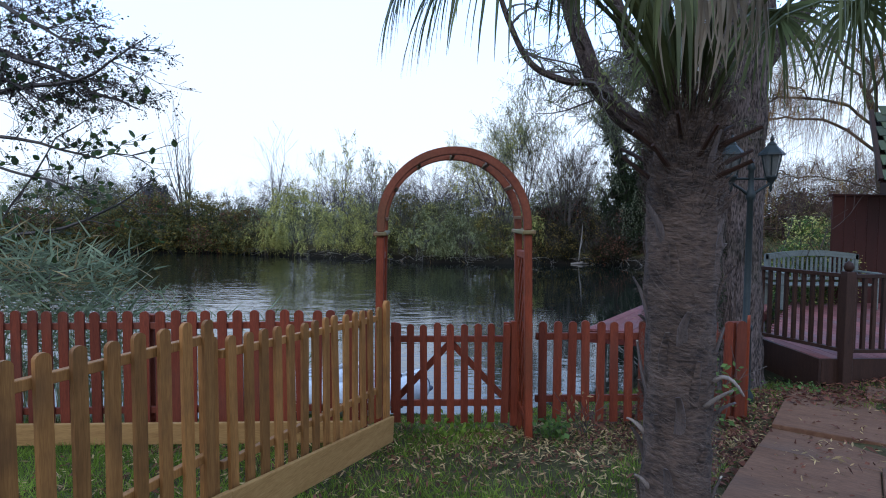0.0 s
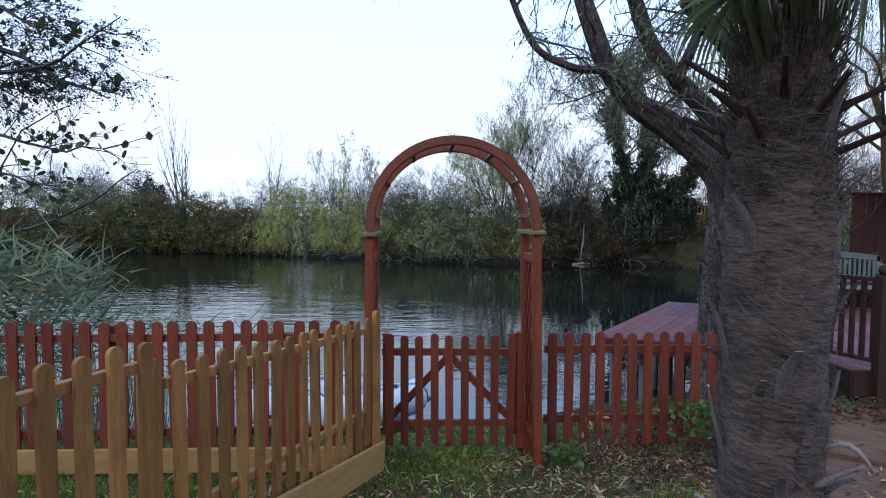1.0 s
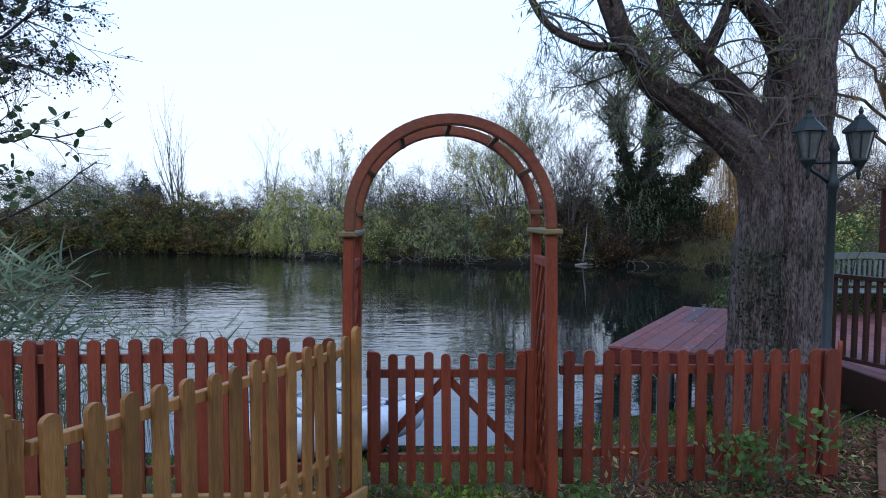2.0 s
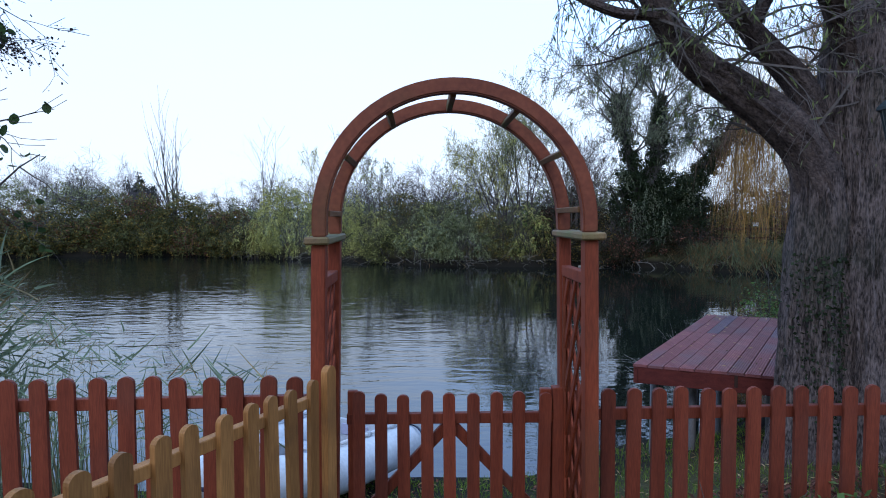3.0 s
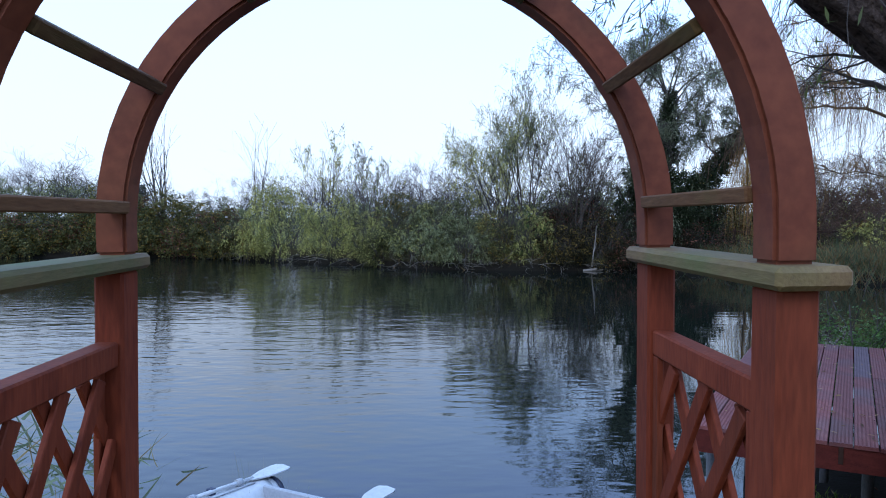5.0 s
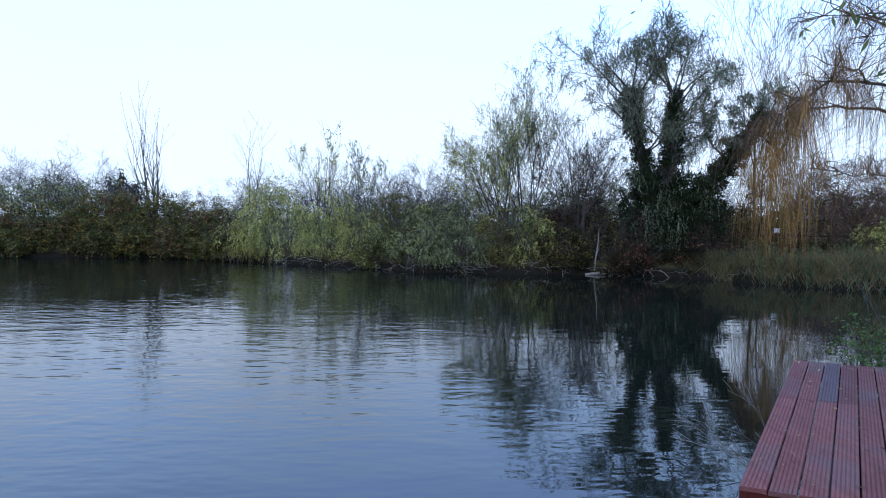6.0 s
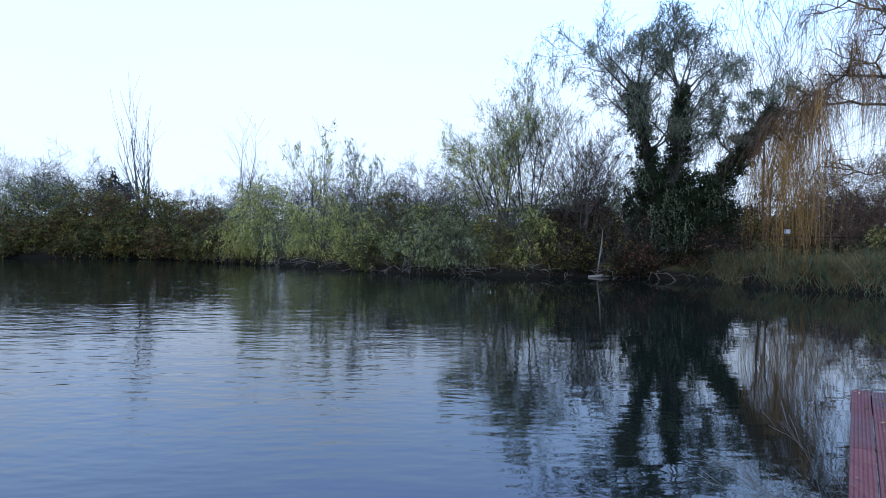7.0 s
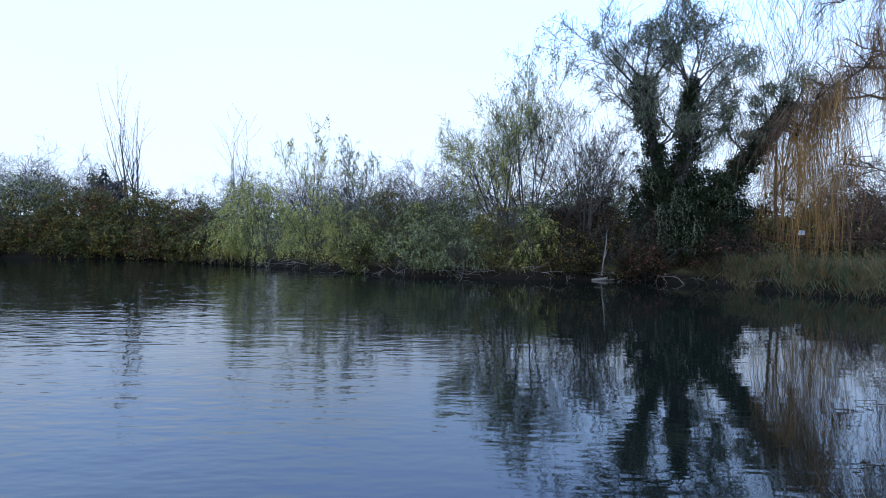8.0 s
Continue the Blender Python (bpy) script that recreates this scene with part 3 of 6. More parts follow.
def picket_run(owner, a, b, count, bottom, top_a, top_b, mat, w=0.072, th=0.02, rails=(), rail_h=0.055, rail_mat=None, gen=None, rail_side=1.0):
    """Pickets evenly from a to b (plan points), tops running from top_a to top_b, with rails behind them. bottom and rails are below the top."""
    a, b = Vector((*a, 0)), Vector((*b, 0))
    d = (b - a).normalized()
    ang = math.atan2(d.y, d.x)
    normal = Vector((-d.y, d.x, 0)) * rail_side
    shared = picket_mesh("picket", w, th, bottom, mat)
    for i in range(count):
        f = i / max(count - 1, 1)
        p = a.lerp(b, f)
        z = top_a + (top_b - top_a) * f + gen.normal() * 0.004
        put("picket", shared, owner, Matrix.Translation((p.x, p.y, z - bottom)) @ Euler((gen.normal() * 0.006, gen.normal() * 0.01, ang)).to_matrix().to_4x4())
    for down in rails:
        off = normal * (th / 2 + 0.019)
        pa = a - d * 0.06 + off + Vector((0, 0, top_a - down))
        pb = b + d * 0.06 + off + Vector((0, 0, top_b - down))
        put("rail", beam_mesh("rail", pa, pb, 0.036, rail_h, rail_mat or mat), owner)


def gate():
    g = thing("garden_gate", "red stained picket gate with diagonal braces closing the arch", "gate")
    gen = np.random.default_rng(3)
    y = ARCH_B - 0.01
    picket_run(g, (-0.35, y), (0.612, y), 9, 0.895, 0.832, 0.828, M_RED, 0.064, 0.02, (0.14, 0.72), 0.055, gen=gen)
    for x0, x1 in ((-0.34, 0.13), (0.6, 0.13)):
        put("brace", beam_mesh("brace", (x0, y + 0.045, 0.16), (x1, y + 0.045, 0.66), 0.03, 0.055, M_RED), g)
    put("stile", box_mesh("stile", 0.605, 0.665, y + 0.012, y + 0.05, 0.02, 0.84, M_RED), g)
    put("hinge_post", box_mesh("hinge_post", 0.669, 0.735, y + 0.0, y + 0.06, -0.1, 0.85, M_RED), g)
    put("stile", box_mesh("stile", -0.405, -0.355, y + 0.012, y + 0.05, 0.02, 0.84, M_RED), g)


def red_fences():
    gen = np.random.default_rng(5)
    r = thing("picket_fence", "red stained picket fence beside the arch by the water", "fence", group="fences")
    picket_run(r, (0.94, 4.92), (2.62, 4.95), 14, 0.9, 0.868, 0.862, M_RED, 0.072, 0.02, (0.14, 0.7), 0.06, gen=gen)
    for x in (0.82, 2.735):
        put("post", box_mesh("post", x - 0.04, x + 0.04, 4.985, 5.065, -0.3, 0.84, M_RED), r)
    put("end_picket", picket_mesh("end_picket", 0.09, 0.022, 0.9, M_RED), r, Matrix.Translation((2.735, 4.93, -0.035)))
    put("side_picket", picket_mesh("side_picket", 0.09, 0.022, 0.94, M_ARCH), r, Matrix.Translation((2.84, 5.0, -0.035)) @ Euler((0, 0, 1.0)).to_matrix().to_4x4())
    l = thing("picket_fence", "red stained picket fence in front of reeds", "fence", group="fences")
    picket_run(l, (-0.63, 4.75), (-5.66, 4.72), 40, 1.0, 1.0, 0.985, M_RED, 0.076, 0.02, (0.13, 0.84), 0.055, gen=gen, rail_side=-1.0)
    for x in (-2.42, -4.2):
        put("post", box_mesh("post", x - 0.04, x + 0.04, 4.8, 4.88, -0.3, 0.95, M_RED), l)


def tan_fence():
    gen = np.random.default_rng(6)
    far, joint, near = Vector((-0.43, 4.45)), Vector((-1.142, 2.72)), Vector((-1.78, 1.17))
    d = (joint - far).normalized()
    f = thing("picket_fence", "new tan softwood picket fence on a low gravel board", "fence", group="fences")
    picket_run(f, far + d * 0.1, joint - d * 0.1, 14, 0.87, 1.075, 1.185, M_TAN, 0.06, 0.02, (0.09, 0.66), 0.042, M_TAN, gen, rail_side=-1.0)
    put("post", picket_mesh("post", 0.07, 0.03, 1.15, M_TAN), f, Matrix.Translation((far.x + 0.015, far.y, -0.03)) @ Euler((0, 0, math.atan2(d.y, d.x))).to_matrix().to_4x4())
    q = far.lerp(joint, -0.01)
    put("gravel_board", beam_mesh("gravel_board", (q.x + 0.055, q.y - 0.05, 0.1), (joint.x + 0.055, joint.y - 0.05, 0.335), 0.03, 0.2, M_BOARD), f, label="pale rough gravel board at the foot")
    g = thing("picket_fence", "new tan softwood picket fence stepping up the slope", "fence", group="fences")
    picket_run(g, joint + d * 0.07, near, 13, 0.9, 1.29, 1.315, M_TAN, 0.06, 0.02, (0.1, 0.68), 0.042, M_TAN, gen, rail_side=-1.0)
    put("post", picket_mesh("post", 0.06, 0.07, 1.2, M_TAN), g, Matrix.Translation((joint.x - 0.06, joint.y + 0.025, -0.01)) @ Euler((0, 0, math.atan2(d.y, d.x))).to_matrix().to_4x4())
    put("gravel_board", beam_mesh("gravel_board", (joint.x + 0.055, joint.y - 0.05, 0.34), (near.x + 0.055, near.y, 0.5), 0.03, 0.2, M_BOARD), g)
    b = new("bed_edging_board", box_mesh("bed_edging_board", -4.8, -0.62, 4.44, 4.475, -0.02, 0.15, M_BOARD))
    tagged(b, "pale timber board edging the ground before the red fence", "edging board")


garden_arch()
gate()
red_fences()
tan_fence()

# ---- deck over the water ----
DECK_FL, DECK_BL, DECK_Z = Vector((2.2, 7.97)), Vector((4.5, 11.0)), 0.212
DECK_ACROSS = Vector((0.915, -0.405)).normalized()


def deck():
    d = thing("wooden_deck", "red-brown grooved timber deck on posts over the pond", "deck")
    along = (DECK_BL - DECK_FL)
    ln = along.length
    u = along.normalized()
    nb, pitch = 13, 0.149
    # a board with five ridges, 0.143 wide, along +y, sheared to the deck's front line
    w, ridges = 0.141, 6
    prof = []
    for i in range(ridges):
        a, b = w * i / ridges, w * (i + 1) / ridges
        prof += [(a + 0.001, -0.005), (a + 0.005, 0.0), (b - 0.005, 0.0), (b - 0.001, -0.005)]
    prof = [(0, -0.028)] + prof + [(w, -0.028)]
    n = len(prof)
    faces = [(i, i + 1, i + 1 + n, i + n) for i in range(n - 1)] + [tuple(range(n)), tuple(range(2 * n - 1, n - 1, -1))]

    def length(f0, f1, mat):
        v = []
        for f in (f0, f1):
            for px, pz in prof:
                p = DECK_ACROSS * px + u * (ln * f)
                v.append((p.x, p.y, pz))
        return mesh("board", v, faces, mat)
    front, back, grey = length(0, 0.56, M_DECK), length(0.5615, 1, M_DECK), length(0.5615, 1, M_GREYDECK)
    gen = np.random.default_rng(11)
    for i in range(nb):
        p = DECK_FL + DECK_ACROSS * (pitch * i) + u * (gen.normal() * 0.006)
        for piece in (front, grey if i in (2, 7, 10) else back):
            put("board", piece, d, Matrix.Translation((p.x, p.y, DECK_Z + gen.normal() * 0.0015)))
    fr = DECK_FL + DECK_ACROSS * (pitch * nb)
    br = DECK_BL + DECK_ACROSS * (pitch * nb)

    def bar(name, a, b, inset, mat, h=0.17):
        s = DECK_ACROSS * inset[0] + u * inset[1]
        put(name, beam_mesh(name, (a.x + s.x, a.y + s.y, DECK_Z - 0.03 - h / 2), (b.x + s.x, b.y + s.y, DECK_Z - 0.03 - h / 2), 0.03, h, mat), d)
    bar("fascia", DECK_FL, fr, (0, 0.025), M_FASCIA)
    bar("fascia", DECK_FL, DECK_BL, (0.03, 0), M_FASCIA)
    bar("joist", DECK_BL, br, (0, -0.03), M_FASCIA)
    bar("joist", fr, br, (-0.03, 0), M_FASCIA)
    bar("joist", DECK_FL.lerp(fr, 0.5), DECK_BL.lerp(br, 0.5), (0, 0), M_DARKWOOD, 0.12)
    for fa, fb in ((0.04, 0.14), (0.04, 0.72), (0.22, 0.82), (0.3, 0.4), (0.42, 0.7), (0.6, 0.3), (0.95, 0.1), (0.95, 0.9), (0.6, 0.92), (0.25, 0.12)):
        p = DECK_FL + DECK_ACROSS * (pitch * nb * fa) + u * (ln * fb)
        put("leg", mesh("leg", *tubes([([(p.x, p.y, min(gz(p.x, p.y), WATER_Z) - 0.4), (p.x, p.y, DECK_Z - 0.03)], (0.045, 0.045))], 10), M_LEG, True), d, label="round grey timber leg")


deck()

# ---- far bank: trees, bushes and reeds ----


def plant(name, label, category, x, y, group=""):
    return thing(name, label, category, Matrix.Translation((x, y, gz(x, y))), group)


def bush(label, x, y, rx, ry, top, mats, count, size, seed, long=1.6, down=0.3, lumps=26, twigs=10, group="bushes on the far bank", name="bush", low=0.0, fuzz=0.2):
    """A lumpy bush: stems from one root and leaves gathered in uneven clumps, hanging over at the edge."""
    g = np.random.default_rng(seed)
    count, size = int(count * 1.35), size * 0.86
    t = plant(name, label, "bush", x, y - 0.85, group)
    if y > 20 and float(shore_distance(np.array([x]), np.array([y - 0.85]))[0]) < 2.0:
        t.location.z = WATER_Z - 0.05
    h = top - t.location.z
    paths = []
    for k in range(twigs):
        a = g.uniform(0, 2 * math.pi)
        p, o = grow(g, (g.normal() * 0.15, g.normal() * 0.15, -0.15), (math.cos(a) * rx / h * 0.8, math.sin(a) * ry / h * 0.8, 1.0), h * g.uniform(0.75, 1.08), 0.03, 2, 4, lift=0.03)
        paths += p
    put("stem", mesh("stem", *tubes(paths, 3), M_TWIG), t)
    # rounded lobes round the crown, each set with sprays of leaves
    a = g.uniform(0, 2 * math.pi, lumps)
    e = np.arcsin(g.uniform(-0.1, 1, lumps))
    rad = g.uniform(0.45, 0.85, lumps)
    lobe = np.stack([rx * rad * np.cos(a) * np.cos(e), ry * rad * np.sin(a) * np.cos(e), h * (0.24 + low + (0.76 - low) * rad * np.sin(e))], 1)
    size_of = np.minimum(rx, h * 0.55) * g.uniform(0.26, 0.5, lumps) * (1 + fuzz)
    per = 16
    out = unit(g.normal(size=(lumps * per, 3)) + np.repeat(unit(lobe - (0, 0, h * 0.3)), per, 0) * 0.9)
    spot = np.repeat(lobe, per, 0) + out * (np.repeat(size_of, per) * g.uniform(0.75, 1.05, lumps * per))[:, None] * (1, 0.8, 0.85)
    floor = 0.75 if down >= 0.7 and h > 2.2 else 0.15
    spot[:, 2] = np.where(spot[:, 2] < floor, floor + 0.4 * g.random(len(spot)), spot[:, 2])
    shares = [1.0] if len(mats) == 1 else ([0.8, 0.2] if len(mats) == 2 else [0.6, 0.25, 0.15])
    for m, share in zip(mats, shares):
        some = spot if share > 0.5 else spot[g.random(len(spot)) < 0.45]
        o = out if share > 0.5 else unit(g.normal(size=(len(some), 3)) + (0, 0, 0.3))
        n = int(count * share)
        if down >= 0.7:
            pick = g.integers(0, len(some), n // 14)
            put("foliage", strand_leaves("foliage", some[pick] + g.normal(size=(len(pick), 3)) * 0.1, unit(o[pick] + g.normal(size=(len(pick), 3)) * 0.35),
                                         np.minimum(g.uniform(0.35, 0.95, len(pick)) * (0.45 + down * 0.3), np.maximum(some[pick][:, 2] - 0.3 * floor, 0.15)), 14, size * 0.72, m, g, long * 1.05, 0.3 + 0.22 * down, 0.6), t)
        else:
            put("foliage", clump_leaves("foliage", some, g.uniform(0.12, 0.3, len(some)) * (0.7 + 0.3 * rx), n, size, m, g, long, down), t)
    return t


def bare_tree(label, x, y, stems, top, spread, seed, mat=None, levels=3, kids=5, radius=0.06, leaves=0, leaf=None, leaf_size=0.1, name="bare_tree", group="", lift=0.1, angle=0.55, long=2.2, down=0.6, wander=0.16):
    g = np.random.default_rng(seed)
    t = plant(name, label, "tree", x, y, group)
    h = top - t.location.z
    paths, outer = [], []
    for k in range(stems):
        a = 2 * math.pi * (k + g.random()) / stems
        tilt = spread / h * g.uniform(0.3, 1.0)
        p, o = grow(g, (0.1 * math.cos(a), 0.1 * math.sin(a), -0.2), (math.cos(a) * tilt, math.sin(a) * tilt, 1), h * g.uniform(0.72, 0.95), radius, levels, kids, lift=lift, angle=angle, wander=wander, steps=5, rmin=0.008)
        paths += p
        outer += o
    put("trunk", mesh("trunk", *tubes(paths, 3), mat or M_TWIG), t)
    if leaves:
        o = np.array([tuple(p) for p in outer])
        n = leaves // 9
        c = o[g.integers(0, len(o), n)] + g.normal(size=(n, 3)) * 0.08
        put("crown", strand_leaves("crown", c, unit(g.normal(size=(n, 3)) * (1, 1, 0.5) + (0, 0, 0.25)), g.uniform(0.25, 0.75, n), 9, leaf_size * 0.7, leaf, g, long * 1.5, 0.5 + 0.4 * down), t)
    return t


# bramble bank
k = 0
for x, y, top, r in ((-33.0, 47.3, 2.6, 2.3), (-29.6, 47.6, 2.7, 2.3), (-26.4, 48.2, 2.7, 2.2), (-23.6, 48.6, 3.5, 2.2), (-20.9, 48.7, 4.4, 2.4), (-18.3, 48.3, 4.0, 2.2), (-15.9, 47.6, 3.0, 1.9), (-13.7, 46.6, 2.5, 1.8),
                     (-31.2, 46.9, 1.2, 1.9), (-27.8, 47.2, 1.2, 1.9), (-24.8, 47.6, 1.5, 1.9), (-21.9, 47.7, 1.8, 1.8), (-19.0, 47.5, 1.7, 1.8), (-16.6, 46.9, 1.4, 1.7), (-14.2, 46.0, 1.3, 1.6), (-12.4, 45.3, 1.2, 1.5)):
    bush("dense dark bramble bush with yellowing leaves over the water", x, y, r, 1.3, top, [L_BRAMBLE, L_RUSSET, L_AUTUMN] if k % 3 == 1 else [L_BRAMBLE, L_AUTUMN], 7600, 0.098, 100 + k, long=1.4, down=0.5, lumps=34, twigs=5)
    k += 1
# bare thicket behind
for k, (x, y, top) in enumerate(((-34, 56, 6.3), (-31.4, 55, 6.0), (-28.8, 55, 6.4), (-26.6, 55.5, 5.6), (-24.6, 56, 5.0), (-15.5, 54, 5.2), (-13.2, 54, 5.6), (-10.6, 55, 6.2), (-8.4, 54, 6.2), (-5.8, 54, 6.3), (-3.4, 53, 6.0),
                                 (-1.0, 51, 6.2), (0.8, 50, 5.9), (2.6, 49, 6.4), (3.4, 46, 6.2), (1.6, 45.5, 5.8), (8.5, 46, 5.6), (11, 47, 6.0), (5.6, 46, 6.2), (-7.2, 52, 5.6), (-4.6, 51, 5.8), (-2.2, 49, 5.8), (-12, 52, 5.0), (0, 47.5, 5.4), (6.8, 44.5, 5.6), (-20.6, 56.5, 4.6), (-17.8, 56, 4.8))):
    bare_tree("leafless purple-grey thicket tree behind the bank", x, y, 7 if x < -23 else 6, top * (0.9 if x < -23 else 0.78), 2.6, 200 + k, M_GREYTWIG, 3, 6 if x < -23 else 5, 0.045, 160, L_WILLOW, 0.07, name="thicket_tree", group="thicket trees", lift=0.02, angle=0.85, wander=0.34)
for k, (x, y, top, r) in enumerate(((-34, 53.5, 4.9, 3.0), (-29.5, 53.5, 5.1, 3.0), (-25.8, 54, 4.2, 2.4), (-9.5, 50, 3.0, 2.6), (-5, 49, 3.1, 2.6), (-1, 47.5, 3.2, 2.4), (3, 44, 3.0, 2.3), (7.4, 43, 3.2, 2.3), (11.5, 43, 3.6, 2.4), (-14.2, 51, 3.0, 2.5), (1.2, 45.5, 3.0, 2.0), (9.8, 41, 3.0, 1.8), (9.4, 44.5, 4.0, 2.3), (12.4, 44.5, 4.6, 2.5), (15.6, 43.5, 4.0, 2.3))):
    bush("dark evergreen scrub behind the bank", x, y, r, 1.6, top, [L_GREY, L_BRAMBLE], 4200, 0.1, 240 + k, twigs=10, group="scrub behind the bank", fuzz=0.26)
bare_tree("tall leafless tree with several straight upright stems", -19.2, 49.3, 5, 7.9, 0.6, 301, M_TWIG, 2, 4, 0.1, lift=0.22, angle=0.3, wander=0.2)
bare_tree("thin leafless tree above the willows", -11.6, 47.5, 2, 6.6, 0.5, 302, M_TWIG, 2, 4, 0.07, angle=0.5)
bare_tree("small dark conifer on the skyline", -25.5, 58, 6, 4.2, 1.3, 303, M_TWIG, 2, 6, 0.06, 2600, L_IVY, 0.16, name="conifer")
# willows in the middle
bush("drooping yellow-green willow bush at the water's edge", -8.9, 43.8, 2.4, 1.7, 4.9, [L_WILLOW, L_GREY], 17500, 0.053, 310, long=3.6, down=1.8, lumps=44, twigs=9, name="willow_bush", group="willow bushes")
bush("drooping yellow-green willow bush at the water's edge", -11.5, 44.4, 1.6, 1.2, 1.7, [L_WILLOW, L_AUTUMN], 5460, 0.053, 311, long=3.4, down=1.4, name="willow_bush", group="willow bushes")
bush("yellow-green willow bush leaning over the pond", -5.3, 42.3, 1.7, 1.4, 3.8, [L_WILLOW, L_GREY], 9660, 0.053, 312, long=3.4, down=1.6, lumps=34, name="willow_bush", group="willow bushes")
bush("yellow-green willow bush leaning over the pond", -3.3, 41.2, 1.5, 1.3, 3.3, [L_WILLOW, L_BRAMBLE], 7560, 0.056, 313, long=2.6, down=1.0, name="willow_bush", group="willow bushes")
bare_tree("slim willow with sparse yellow leaves", -6.3, 45.2, 4, 5.6, 1.3, 314, M_TWIG, 3, 4, 0.06, 1500, L_WILLOW, 0.075, name="slim_willow", group="slim willows")
bare_tree("slim willow with sparse yellow leaves", -2.9, 44.3, 4, 5.8, 1.5, 315, M_TWIG, 3, 4, 0.06, 1500, L_GREY, 0.075, name="slim_willow", group="slim willows")
bush("brown autumn bush with thinning leaves", -1.5, 42.0, 1.6, 1.3, 3.5, [L_BRAMBLE, L_AUTUMN], 6300, 0.062, 316, fuzz=0.24, twigs=14)
bush("brown autumn bush with thinning leaves", 0.9, 41.5, 1.6, 1.3, 3.2, [L_BRAMBLE, L_WILLOW], 5460, 0.062, 317, fuzz=0.24, twigs=14)
bush("grey-green willow bush spreading low over the water", 0.2, 38.6, 1.7, 1.4, 1.9, [L_GREY, L_WILLOW], 8820, 0.053, 318, long=3.0, down=0.7, name="willow_bush", group="willow bushes")
bush("grey-green willow bush spreading low over the water", 2.5, 38.0, 1.9, 1.4, 1.9, [L_GREY, L_BRAMBLE], 9660, 0.053, 319, long=3.0, down=0.7, name="willow_bush", group="willow bushes")
bush("dense dark bramble bush with yellowing leaves over the water", -1.9, 39.6, 1.5, 1.2, 1.2, [L_BRAMBLE, L_WILLOW], 6300, 0.068, 320)
bush("dense dark bramble bush with yellowing leaves over the water", 4.6, 38.2, 1.4, 1.2, 2.6, [L_BRAMBLE, L_AUTUMN, L_WILLOW], 6300, 0.062, 321)
bush("bright green willow bush under a taller tree", 6.6, 37.9, 1.3, 1.1, 2.6, [L_WILLOW, L_GREEN], 6720, 0.053, 322, long=3.0, down=1.2, name="willow_bush", group="willow bushes")
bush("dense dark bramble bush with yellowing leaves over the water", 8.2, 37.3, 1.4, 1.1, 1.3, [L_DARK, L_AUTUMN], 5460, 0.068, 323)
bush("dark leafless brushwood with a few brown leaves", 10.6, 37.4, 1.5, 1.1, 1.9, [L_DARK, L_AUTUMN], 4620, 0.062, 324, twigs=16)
bare_tree("tall slender willow with sparse yellow-green leaves", 5.4, 39.6, 6, 6.9, 2.2, 330, M_TWIG, 3, 6, 0.08, 22000, L_WILLOW, 0.046, name="tall_willow", down=1.0, wander=0.25, angle=0.7, lift=0.06)
bare_tree("tall slender willow with sparse yellow-green leaves", 6.7, 39.2, 4, 8.0, 0.9, 331, M_TWIG, 3, 5, 0.08, 16000, L_GREY, 0.046, name="tall_willow", down=1.0)
bare_tree("dense leafless dark brushwood bush", 9.6, 38.2, 14, 5.6, 2.9, 332, M_TWIG, 3, 5, 0.05, 1500, L_DARK, 0.07, name="brushwood_bush", angle=0.7)
bare_tree("slender tree trunk rising from brushwood", 9.0, 38.6, 1, 7.6, 0.5, 333, M_TWIG, 2, 4, 0.07)


def stump():
    t = plant("dead_branch", "pale dead branch standing in the water by a floating log", "dead branch", 9.75, 36.0)
    zb = WATER_Z - t.location.z
    put("stem", mesh("stem", *tubes([([(0, 0, zb - 0.3), (0.1, 0, 0.8), (0.22, 0, 1.7), (0.26, 0, 2.5)], (0.05, 0.04, 0.03, 0.012)), ([(0.1, 0, 0.9), (0.3, 0, 1.5)], (0.03, 0.01))], 6), M_PALETWIG), t)
    put("log", mesh("log", *tubes([([(-0.5, -0.2, zb + 0.02), (0.2, -0.25, zb + 0.1), (0.75, -0.2, zb + 0.02)], (0.06, 0.09, 0.04))], 8), M_PALETWIG), t)


stump()


